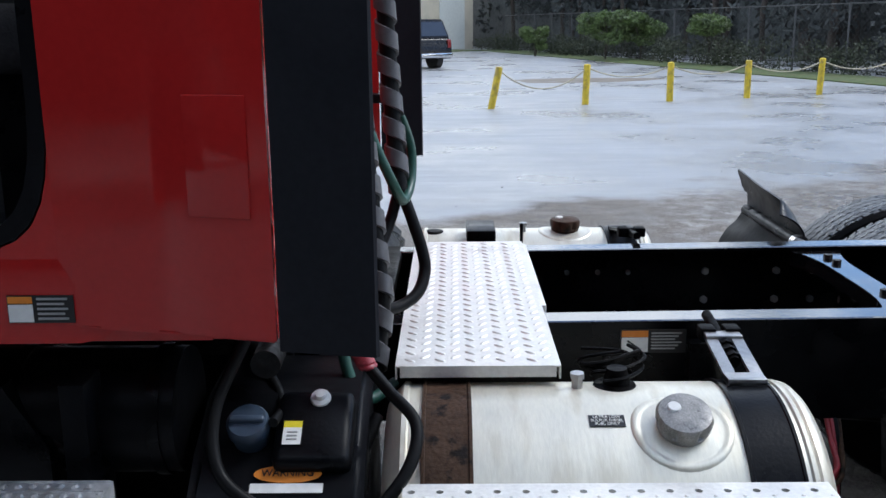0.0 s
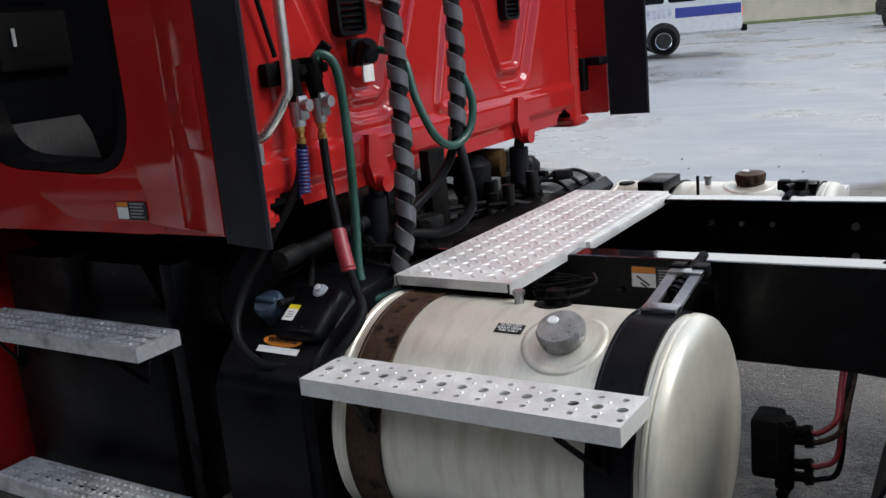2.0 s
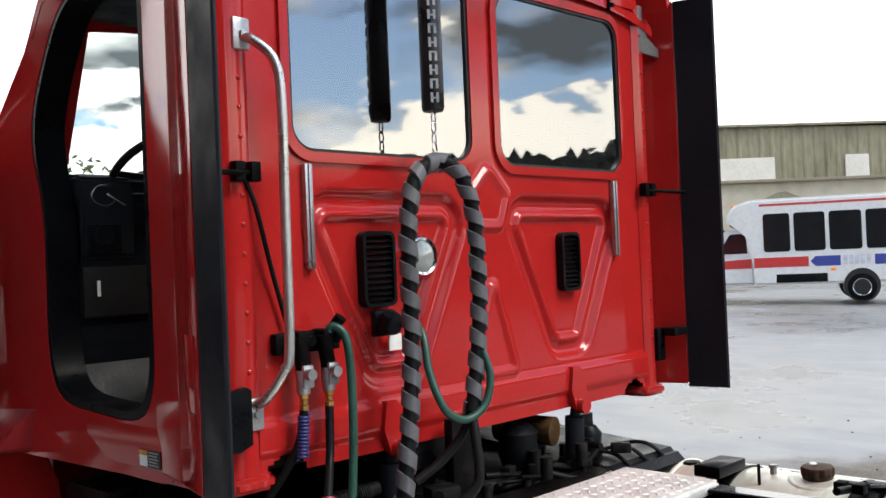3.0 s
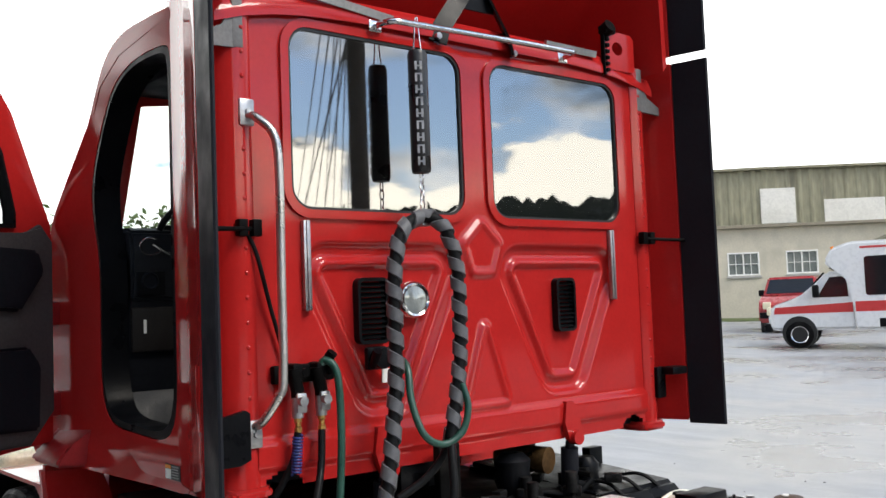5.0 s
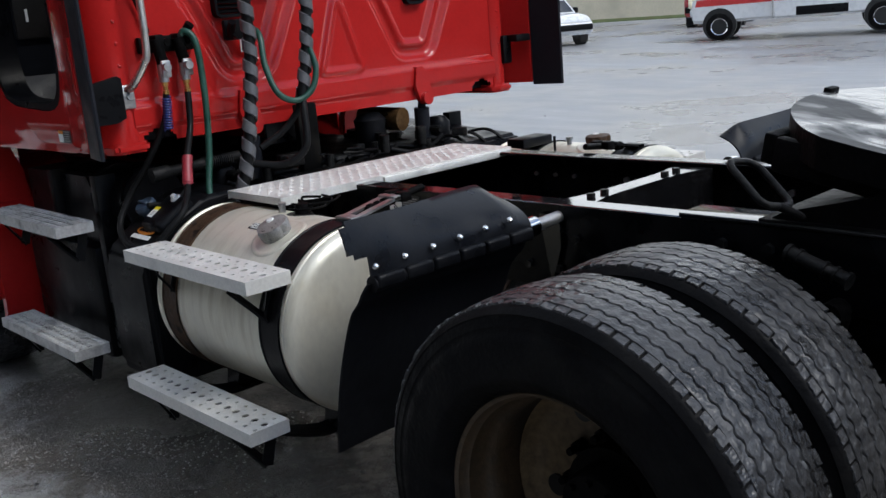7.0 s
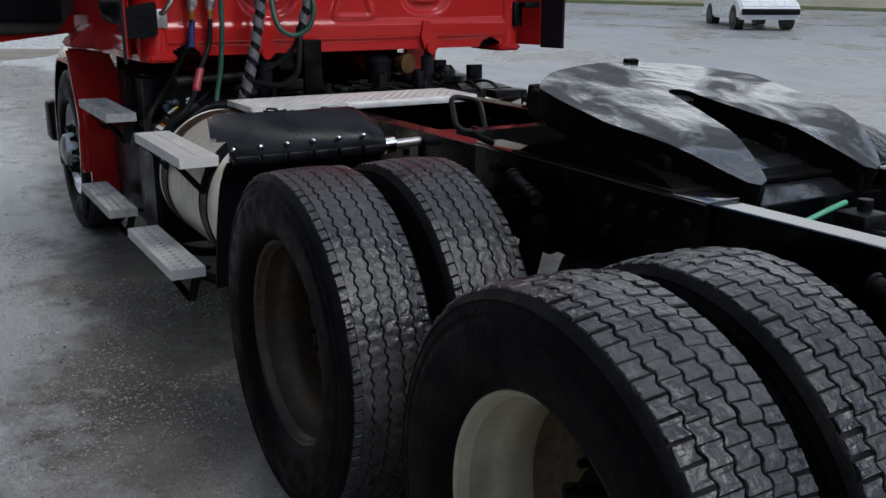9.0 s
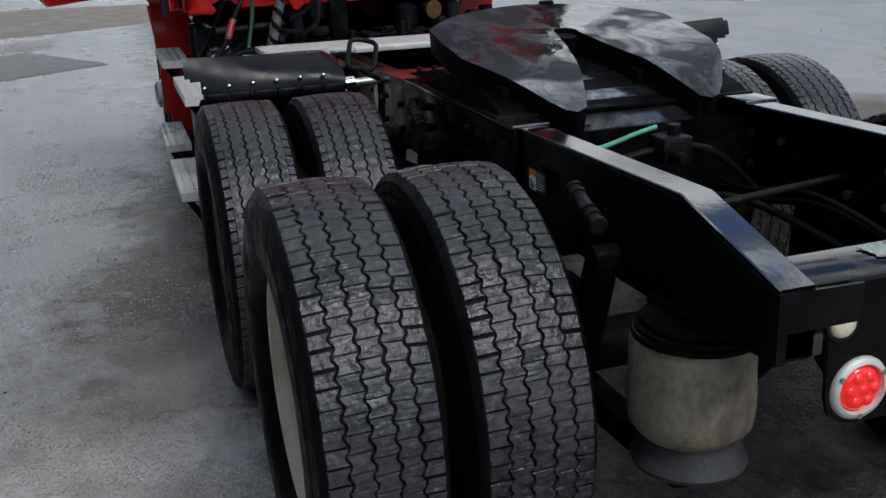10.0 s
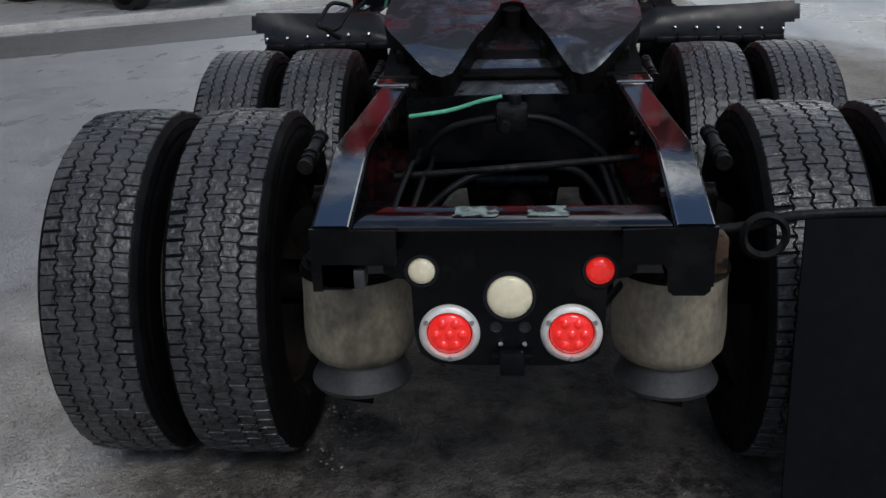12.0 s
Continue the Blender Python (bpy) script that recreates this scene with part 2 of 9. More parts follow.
def swirl_marks(m):
    """Ring-shaped smears of grease, added to the surface's relief and gloss."""
    n, l = m.node_tree.nodes, m.node_tree.links
    tc = n.new("ShaderNodeTexCoord")
    w = n.new("ShaderNodeTexWave")
    w.wave_type, w.rings_direction = "RINGS", "Z"
    for key, v in (("Scale", 3.2), ("Distortion", 16.0), ("Detail", 5.0), ("Detail Scale", 1.4)):
        w.inputs[key].default_value = v
    l.new(tc.outputs["Object"], w.inputs["Vector"])
    old = next(k for k in n if k.type == "BUMP")
    bp = n.new("ShaderNodeBump")
    bp.inputs["Strength"].default_value, bp.inputs["Distance"].default_value = 0.14, 0.006
    l.new(w.outputs["Fac"], bp.inputs["Height"])
    l.new(old.outputs[0], bp.inputs["Normal"])
    l.new(bp.outputs[0], n["Principled BSDF"].inputs["Normal"])
    film = n.new("ShaderNodeTexNoise")
    film.inputs["Scale"].default_value, film.inputs["Detail"].default_value, film.inputs["Distortion"].default_value = 4.2, 6.0, 0.9
    l.new(tc.outputs["Object"], film.inputs["Vector"])
    wet = n.new("ShaderNodeMapRange")
    for key, v in (("From Min", 0.42), ("From Max", 0.56), ("To Min", 0.12), ("To Max", 1.0)):
        wet.inputs[key].default_value = v
    l.new(film.outputs["Fac"], wet.inputs["Value"])
    l.new(wet.outputs[0], n["Principled BSDF"].inputs["Specular IOR Level"])
    sheen = n.new("ShaderNodeMapRange")
    for key, v in (("From Min", 0.41), ("From Max", 0.56), ("To Min", 0.52), ("To Max", 0.11)):
        sheen.inputs[key].default_value = v
    l.new(film.outputs["Fac"], sheen.inputs["Value"])
    l.new(sheen.outputs[0], n["Principled BSDF"].inputs["Roughness"])


swirl_marks(GREASE)
FLANGE = mat("wet_black_flange", (0.008, 0.008, 0.009), 0.08, var=0.2, scale=9, bump=0.03, bump_scale=40, rvar=0.04, ior=2.8,
             dirt=(0.04, 0.038, 0.036), dirt_scale=5, dirt_at=(0.60, 0.80), dirt_rough=0.25)
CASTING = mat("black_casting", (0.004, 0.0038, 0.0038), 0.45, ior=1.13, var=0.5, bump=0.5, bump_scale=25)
DASH = mat("dark_dash_plastic", (0.007, 0.008, 0.011), 0.6, ior=1.22, var=0.2)
CLOTH = mat("grey_seat_cloth", (0.035, 0.035, 0.038), 0.9, ior=1.22, var=0.3, bump=0.3, bump_scale=200)
PEDESTAL = mat("dusty_grey_foot", (0.032, 0.032, 0.033), 0.55, var=0.35, scale=9, bump=0.15)
CASTGREY = mat("grey_casting", (0.13, 0.13, 0.13), 0.5, var=0.25, bump=0.15)
ENGINE = mat("oily_metal", (0.012, 0.012, 0.012), 0.45, 0.4, ior=1.22, var=0.6, scale=10, bump=0.3, dirt=(0.05, 0.047, 0.045), dirt_scale=12, dirt_at=(0.58, 0.75))


def glass_mat(name, tint, ior, rough=0.02):
    """A pane: clear through, with a mirror film by Fresnel."""
    m = bpy.data.materials.new(name)
    m.use_nodes = True
    n, l = m.node_tree.nodes, m.node_tree.links
    n.remove(n["Principled BSDF"])
    t, g = n.new("ShaderNodeBsdfTransparent"), n.new("ShaderNodeBsdfGlossy")
    t.inputs["Color"].default_value = (*tint, 1)
    g.inputs["Roughness"].default_value = rough
    f, mx = n.new("ShaderNodeFresnel"), n.new("ShaderNodeMixShader")
    f.inputs["IOR"].default_value = ior
    l.new(f.outputs[0], mx.inputs[0])
    l.new(t.outputs[0], mx.inputs[1])
    l.new(g.outputs[0], mx.inputs[2])
    l.new(mx.outputs[0], n["Material Output"].inputs["Surface"])
    return m


GLASS = glass_mat("tinted_glass", (0.55, 0.60, 0.59), 4.0)
CLEAR = glass_mat("clear_glass", (0.85, 0.88, 0.87), 1.5)


# ---- mesh helpers ----
def box(bm, x0, x1, y0, y1, z0, z1, bevel=0.0, m=None):
    got = bmesh.ops.create_cube(bm, size=1)["verts"]
    for v in got:
        v.co = Vector(((x0 + x1) / 2 + v.co.x * (x1 - x0), (y0 + y1) / 2 + v.co.y * (y1 - y0), (z0 + z1) / 2 + v.co.z * (z1 - z0)))
    if bevel:
        edges = list({e for v in got for e in v.link_edges})
        got = bmesh.ops.bevel(bm, geom=edges, offset=bevel, segments=2, profile=0.5, affect="EDGES", clamp_overlap=True)["verts"]
    if m:
        bmesh.ops.transform(bm, matrix=m, verts=got)
    return got


def cyl(bm, p0, p1, r, seg=16, r2=None, caps=True):
    p0, p1 = Vector(p0), Vector(p1)
    d = p1 - p0
    m = Matrix.Translation((p0 + p1) / 2) @ d.to_track_quat("Z", "Y").to_matrix().to_4x4()
    return bmesh.ops.create_cone(bm, cap_ends=caps, segments=seg, radius1=r, radius2=r if r2 is None else r2, depth=d.length, matrix=m)["verts"]


def smooth_path(pts, n=8, closed=False):
    """Points of a Catmull-Rom curve through pts."""
    pts = [Vector(p) for p in pts]
    out, last = [], len(pts) if closed else len(pts) - 1
    for i in range(last):
        if closed:
            a, b, c, d = (pts[(i + k) % len(pts)] for k in (-1, 0, 1, 2))
        else:
            a, b, c, d = pts[max(i - 1, 0)], pts[i], pts[i + 1], pts[min(i + 2, len(pts) - 1)]
        for k in range(n):
            t = k / n
            out.append(0.5 * ((2 * b) + (c - a) * t + (2 * a - 5 * b + 4 * c - d) * t * t + (3 * b - a - 3 * c + d) * t ** 3))
    if not closed:
        out.append(pts[-1])
    return out


def sweep(bm, path, r, seg=10, closed=False, ring=None):
    """A tube along a path; ring: the section's own (x, y) points instead of a circle."""
    path = [Vector(p) for p in path]
    sec = ring or [(r * math.cos(2 * math.pi * k / seg), r * math.sin(2 * math.pi * k / seg)) for k in range(seg)]
    rows, up = [], Vector((0.3, 0.2, 1)).normalized()
    for i, p in enumerate(path):
        if closed:
            d = path[(i + 1) % len(path)] - path[i - 1]
        else:
            d = path[min(i + 1, len(path) - 1)] - path[max(i - 1, 0)]
        d.normalize()
        side = d.cross(up)
        if side.length < 1e-4:
            side = d.cross(Vector((1, 0, 0)))
        side.normalize()
        up = side.cross(d).normalized()
        rows.append([bm.verts.new(p + side * a + up * b) for a, b in sec])
    n = len(sec)
    for i in range(len(rows) if closed else len(rows) - 1):
        u, v = rows[i], rows[(i + 1) % len(rows)]
        for k in range(n):
            bm.faces.new((u[k], u[(k + 1) % n], v[(k + 1) % n], v[k]))
    if not closed:
        bm.faces.new(rows[0][::-1])
        bm.faces.new(rows[-1])


def prism(bm, pts, axis, a0, a1):
    """A polygon in the plane across axis, drawn out from a0 to a1. pts: (y, z), (x, z) or (x, y)."""
    def place(p, a):
        return {"x": (a, p[0], p[1]), "y": (p[0], a, p[1]), "z": (p[0], p[1], a)}[axis]
    u, v = [bm.verts.new(place(p, a0)) for p in pts], [bm.verts.new(place(p, a1)) for p in pts]
    n = len(pts)
    bm.faces.new(u[::-1])
    bm.faces.new(v)
    for k in range(n):
        bm.faces.new((u[k], u[(k + 1) % n], v[(k + 1) % n], v[k]))
    return u + v


def lathe(bm, profile, center, axis="y", seg=48, closed=False):
    """Turn (radius, along) points round an axis through center."""
    c = Vector(center)
    rows = []
    for k in range(seg):
        a = 2 * math.pi * k / seg
        ca, sa = math.cos(a), math.sin(a)
        row = []
        for r, h in profile:
            p = {"y": (r * ca, h, r * sa), "x": (h, r * ca, r * sa), "z": (r * ca, r * sa, h)}[axis]
            row.append(bm.verts.new(c + Vector(p)))
        rows.append(row)
    n = len(profile)
    for k in range(seg):
        u, v = rows[k], rows[(k + 1) % seg]
        for i in range(n if closed else n - 1):
            j = (i + 1) % n
            bm.faces.new((u[i], u[j], v[j], v[i]))
    return rows


def rounded(w, h, r, seg=5, cx=0.0, cy=0.0):
    """The outline of a rounded rectangle."""
    out = []
    for sx, sy, a0 in ((1, 1, 0), (-1, 1, 90), (-1, -1, 180), (1, -1, 270)):
        for k in range(seg + 1):
            a = radians(a0 + 90 * k / seg)
            out.append((cx + sx * (w / 2 - r) + r * math.cos(a), cy + sy * (h / 2 - r) + r * math.sin(a)))
    return out


def ring_loop(bm, outer, inner, axis, a0, a1):
    """A frame between two outlines of the same count, with depth."""
    def place(p, a):
        return {"x": (a, p[0], p[1]), "y": (p[0], a, p[1]), "z": (p[0], p[1], a)}[axis]
    rows = [[bm.verts.new(place(p, a)) for p in pts] for pts, a in ((outer, a0), (outer, a1), (inner, a1), (inner, a0))]
    n = len(outer)
    for i in range(4):
        u, v = rows[i], rows[(i + 1) % 4]
        for k in range(n):
            bm.faces.new((u[k], u[(k + 1) % n], v[(k + 1) % n], v[k]))


def ease(t):
    t = max(0.0, min(1.0, t))
    return t * t * (3 - 2 * t)


def part(name, bm, material, parent=None, label="", smooth=None, at=None, kind=""):
    """Link a bmesh as one mesh object under a thing or a part."""
    bmesh.ops.recalc_face_normals(bm, faces=bm.faces)
    me = bpy.data.meshes.new(name)
    bm.to_mesh(me)
    bm.free()
    me.materials.append(material)
    if smooth is not None:
        me.shade_smooth() if smooth >= 180 else sharpen(me, smooth)
    ob = new(name, me)
    if at:
        ob.matrix_world = at
    if parent is not None:
        ob.parent = parent
    return tagged(ob, label, "", "", kind)


def sharpen(me, degrees):
    """Smooth shading, with edges sharper than the angle kept."""
    me.shade_smooth()
    bm = bmesh.new()
    bm.from_mesh(me)
    limit = radians(degrees)
    for e in bm.edges:
        e.smooth = len(e.link_faces) == 2 and e.calc_face_angle(0) < limit
    bm.to_mesh(me)
    bm.free()


def thing(name, label, category, group="", at=(0, 0, 0)):
    ob = new(name)
    ob.location = at
    ob.empty_display_size = 0.1
    return tagged(ob, label, category, group)


def again(ob, parent, m, name=None):
    """One more of a part (and its own parts), sharing the mesh."""
    o = new(name or ob.name.split(".")[0], ob.data)
    o.parent, o.matrix_basis = parent, m
    for key in ("label",):
        if key in ob:
            o[key] = ob[key]
    for c in ob.children:
        k = new(c.name.split(".")[0], c.data)
        k.parent, k.matrix_basis = o, c.matrix_basis.copy()
        if "label" in c:
            k["label"] = c["label"]
    return o


def lettering(name, text, size, material, parent, m, label=""):
    cu = bpy.data.curves.new(name, "FONT")
    cu.body, cu.size, cu.align_x, cu.align_y, cu.extrude = text, size, "CENTER", "CENTER", 0.0008
    tmp = bpy.data.objects.new(name, cu)
    scene.collection.objects.link(tmp)
    me = bpy.data.meshes.new_from_object(tmp.evaluated_get(bpy.context.evaluated_depsgraph_get()))
    bpy.data.objects.remove(tmp)
    me.materials.clear()
    me.materials.append(material)
    ob = new(name, me)
    ob.parent, ob.matrix_world = parent, m
    return tagged(ob, label)



# ---- the truck: chassis ----
truck = thing("semi_truck", "red day-cab semi truck tractor, wet, with its driver door open", "truck")


def rail_top(x):
    return 1.02 + 0.0075 * x


def frame_rail(s):
    """One C-section frame rail; s: -1 driver's side, 1 the other."""
    bm = bmesh.new()
    xs = [-3.9, 1.0, 3.355, 3.69]
    tops = [rail_top(-3.9), rail_top(1.0), rail_top(3.355), 0.945]
    lows = [0.755, 0.76, 0.775, 0.80]
    t, fl = 0.010, 0.088
    sec = []
    for x, a, b in zip(xs, tops, lows):
        prof = [(0.43, b), (0.43, a), (0.43 - fl, a), (0.43 - fl, a - t), (0.43 - t, a - t), (0.43 - t, b + t), (0.43 - fl, b + t), (0.43 - fl, b)]
        sec.append([bm.verts.new((x, s * y, z)) for y, z in prof])
    for u, v in zip(sec, sec[1:]):
        for k in range(8):
            bm.faces.new((u[k], u[(k + 1) % 8], v[(k + 1) % 8], v[k]))
    bm.faces.new(sec[0])
    bm.faces.new(sec[-1][::-1])
    bmesh.ops.bevel(bm, geom=[e for e in bm.edges if abs((e.verts[0].co - e.verts[1].co).x) > 0.1], offset=0.006, segments=2, affect="EDGES")
    rail = part("frame_rail", bm, BLACK, truck, "black painted steel frame rail", 40)
    bm = bmesh.new()
    rows = []
    for x, a in zip(xs, tops):
        rows.append([bm.verts.new((x, s * y, a + dz)) for y, dz in ((0.425, 0.0), (0.422, 0.0025), (0.350, 0.0025), (0.347, 0.0))])
    for u, v in zip(rows, rows[1:]):
        for k in range(4):
            bm.faces.new((u[k], u[(k + 1) % 4], v[(k + 1) % 4], v[k]))
    part("top_flange", bm, FLANGE, rail, "wet bright worn top of the rail", 30)
    bm = bmesh.new()
    rng = random.Random(3 + s)
    for x in [0.154, 0.258, 0.36, 0.62, 0.86, 0.98, 1.05, 1.3, 1.42, 1.62, 1.8, 2.05, 2.3, 2.45, 2.6, 2.9, 3.05]:
        for z in (0.93, 0.83) if x > 0.5 else (0.928,):
            if x < 0.5 or rng.random() < 0.8:
                for y0, y1 in ((0.43, 0.446), (0.42, 0.408)):
                    cyl(bm, (x, s * y0, z), (x, s * y1, z), 0.013 if x > 0.5 else 0.009, 6)
    part("frame_bolts", bm, STEEL if s > 0 else ENGINE, rail, "row of hexagonal bolt heads", 30, kind="stuff")
    return rail


for s in (-1, 1):
    frame_rail(s)


def crossmember(x0, x1, z0, z1, name="crossmember"):
    """A channel across the frame with flared gusset ends."""
    bm = bmesh.new()
    hw = 0.342
    top = []
    for k in range(13):
        y = -hw + 2 * hw * k / 12
        f = abs(y) / hw
        w = (x1 - x0) / 2 * (0.62 + 0.75 * f ** 4)
        xm = (x0 + x1) / 2
        top.append((y, xm - w, xm + w))
    rows = []
    for y, a, b in top:
        rows.append([bm.verts.new(p) for p in ((a, y, z1 - 0.05), (a, y, z1), (b, y, z1), (b, y, z0), (b - 0.008, y, z0), (b - 0.008, y, z1 - 0.008), (a + 0.008, y, z1 - 0.008), (a + 0.008, y, z1 - 0.05))])
    for u, v in zip(rows, rows[1:]):
        for k in range(8):
            bm.faces.new((u[k], u[(k + 1) % 8], v[(k + 1) % 8], v[k]))
    bm.faces.new(rows[0])
    bm.faces.new(rows[-1][::-1])
    ob = part(name, bm, FLANGE if z1 > 1.0 else BLACK, truck, "wet pressed steel crossmember with flared ends", 40)
    bm = bmesh.new()
    for y in (-0.24, -0.17, 0.17, 0.24):
        cyl(bm, ((x0 + x1) / 2, y, z1), ((x0 + x1) / 2, y, z1 + 0.012), 0.014, 6)
    part("bolts", bm, ENGINE, ob, "", 30, kind="stuff")


crossmember(0.90, 1.02, 0.80, 1.015)
crossmember(2.36, 2.50, 0.78, 1.0)
crossmember(1.28, 1.40, 0.76, 0.86)

# raised mounting angles on the rails under the fifth wheel
for s in (-1, 1):
    bm = bmesh.new()
    box(bm, 1.42, 2.52, min(s * 0.434, s * 0.448), max(s * 0.434, s * 0.448), 0.84, rail_top(1.9) + 0.002, 0.003)
    ob = part("mounting_angle", bm, BLACK, truck, "bolted steel mounting angle", 40)
    bm = bmesh.new()
    box(bm, 1.42, 2.52, min(s * 0.335, s * 0.452), max(s * 0.335, s * 0.452), rail_top(1.9) + 0.003, rail_top(1.9) + 0.016, 0.003)
    part("angle_top", bm, FLANGE, ob, "wet bright top of the angle", 40)
    bm = bmesh.new()
    for x in (1.55, 1.68, 2.15, 2.25, 2.34, 2.46):
        for z in (0.9, 0.98):
            cyl(bm, (x, s * 0.448, z), (x, s * 0.466, z), 0.016, 6)
    part("bolts", bm, ENGINE, ob, "", 30, kind="stuff")

# rear crossmember with tape labels, tail panel and lamps
bm = bmesh.new()
prism(bm, [(3.515, 0.936), (3.672, 0.941), (3.676, 0.938), (3.676, 0.930), (3.61, 0.929), (3.59, 0.925), (3.59, 0.80), (3.582, 0.80), (3.582, 0.928), (3.515, 0.926)], "y", -0.34, 0.34)
rear_xm = part("rear_crossmember", bm, FRAME, truck, "black rear closing crossmember with torn tape labels", 40)
TAPE = mat("wet_mint_tape", (0.20, 0.27, 0.24), 0.3, var=0.5, scale=30, dirt=(0.01, 0.01, 0.01), dirt_scale=25, dirt_at=(0.5, 0.55))
for y0, y1, m in ((-0.125, -0.03, TAPE), (0.038, 0.125, TAPE)):
    bm = bmesh.new()
    pts = []
    rng = random.Random(int(y0 * 1000))
    for k in range(10):
        pts.append((3.535 + 0.075 * k / 9, y0 + rng.uniform(-0.006, 0.006)))
    for k in range(10):
        pts.append((3.61 - 0.075 * k / 9, y1 + rng.uniform(-0.006, 0.006)))
    prism(bm, pts, "z", 0.9412, 0.9425)
    part("tape_label", bm, m, rear_xm, "peeling strip of tape")

bm = bmesh.new()
outline = [(-0.425, 0.92), (-0.425, 0.862), (-0.29, 0.862), (-0.29, 0.81), (-0.275, 0.795), (-0.24, 0.79), (-0.228, 0.775), (-0.224, 0.65), (-0.212, 0.605),
           (-0.18, 0.582), (-0.13, 0.575), (0.11, 0.575), (0.165, 0.582), (0.2, 0.605), (0.212, 0.65), (0.216, 0.775), (0.228, 0.79), (0.262, 0.795),
           (0.28, 0.81), (0.28, 0.862), (0.425, 0.862), (0.425, 0.92)]
prism(bm, outline, "x", 3.592, 3.602)
panel = part("tail_panel", bm, BLACK, truck, "black steel tail lamp panel hung from the rear crossmember", 40)


def round_lamp(y, z, r, lens, flange=0.0, label=""):
    """A round lamp in the tail panel with its lens, and a bright flange where it has one."""
    bm = bmesh.new()
    lathe(bm, [(0.0, 0.017), (r * 0.55, 0.016), (r * 0.9, 0.012), (r, 0.006), (r, -0.02)], (3.602, y, z), "x", 32)
    lamp = part("tail_lamp", bm, lens, panel, label, 60)
    bm = bmesh.new()
    if flange:
        lathe(bm, [(r + 0.002, 0.004), (r + 0.006, 0.014), (flange - 0.006, 0.012), (flange, 0.004), (flange, 0.0)], (3.602, y, z), "x", 40)
        part("bezel", bm, ALU, lamp, "bright steel lamp flange", 50)
        for a in (150, 30, 270):
            bm = bmesh.new()
            p = (3.612, y + (r + flange) / 2 * math.cos(radians(a)), z + (r + flange) / 2 * math.sin(radians(a)))
            cyl(bm, p, (p[0] + 0.006, p[1], p[2]), 0.006, 8)
            part("screw", bm, STEEL, lamp, "", 30)
        for k in range(7):
            bm = bmesh.new()
            a = 2 * math.pi * k / 6
            q = (0.0 if k == 6 else r * 0.6 * math.cos(a), 0.0 if k == 6 else r * 0.6 * math.sin(a))
            lathe(bm, [(0.0, 0.021), (0.008, 0.020), (0.012, 0.016)], (3.602, y + q[0], z + q[1]), "x", 10)
            part("diode", bm, LENSRED, lamp, "", 60)
    else:
        lathe(bm, [(r, 0.0), (r + 0.002, 0.008), (r + 0.008, 0.007), (r + 0.010, 0.0)], (3.602, y, z), "x", 32)
        part("grommet", bm, RUBBER, lamp, "", 50)


round_lamp(-0.143, 0.658, 0.050, LENSRED, 0.071, "lit red diode stop lamp")
round_lamp(0.137, 0.659, 0.050, LENSRED, 0.071, "lit red diode stop lamp")
round_lamp(-0.004, 0.748, 0.052, LENSCLEAR, 0, "clear round reversing lamp")
round_lamp(-0.202, 0.812, 0.031, LENSCLEAR, 0, "small clear round marker lamp")
round_lamp(0.198, 0.812, 0.032, LENSRED, 0, "small lit red round marker lamp")
for y in (-0.036, 0.030):
    bm = bmesh.new()
    lathe(bm, [(0.0, 0.001), (0.008, 0.001), (0.010, 0.004), (0.013, 0.004), (0.014, 0.0)], (3.602, y, 0.672), "x", 14)
    part("plug_hole", bm, INK, panel, "", 40)
bm = bmesh.new()
box(bm, 3.602, 3.64, -0.028, 0.030, 0.565, 0.622, 0.005)
box(bm, 3.602, 3.625, -0.045, 0.047, 0.60, 0.612, 0.002)
part("trailer_socket", bm, PLASTIC, panel, "black trailer plug socket under the panel", 40)
for y in (-0.025, 0.03):
    bm = bmesh.new()
    cyl(bm, (3.602, y, 0.634), (3.612, y, 0.634), 0.006, 8)
    part("screw", bm, CHROME, panel, "", 30)

# closing plates and clips at the rail ends
bm = bmesh.new()
prism(bm, [(-0.432, 0.943), (-0.245, 0.938), (-0.245, 0.868), (-0.255, 0.862), (-0.37, 0.862), (-0.41, 0.862), (-0.41, 0.80), (-0.432, 0.80)], "x", 3.692, 3.70)
box(bm, 3.625, 3.69, -0.41, -0.25, 0.856, 0.862, 0.002)
plate = part("rail_end_plate", bm, BLACK, truck, "glossy black closing plate at the rail end", 30)
bm = bmesh.new()
box(bm, 3.64, 3.69, -0.408, -0.318, 0.80, 0.846, 0.006)
part("end_clip", bm, PEDESTAL, plate, "dusty grey clip under the rail end", 30)
bm = bmesh.new()
prism(bm, [(0.432, 0.943), (0.235, 0.938), (0.235, 0.868), (0.245, 0.862), (0.318, 0.862), (0.33, 0.85), (0.333, 0.80), (0.345, 0.79), (0.41, 0.79), (0.422, 0.80)], "x", 3.692, 3.70)
box(bm, 3.625, 3.69, 0.25, 0.41, 0.856, 0.862, 0.002)
part("rail_end_plate", bm, BLACK, truck, "glossy black closing plate with a tongue below", 30)

# ---- wheels ----
R_TYRE = 0.527


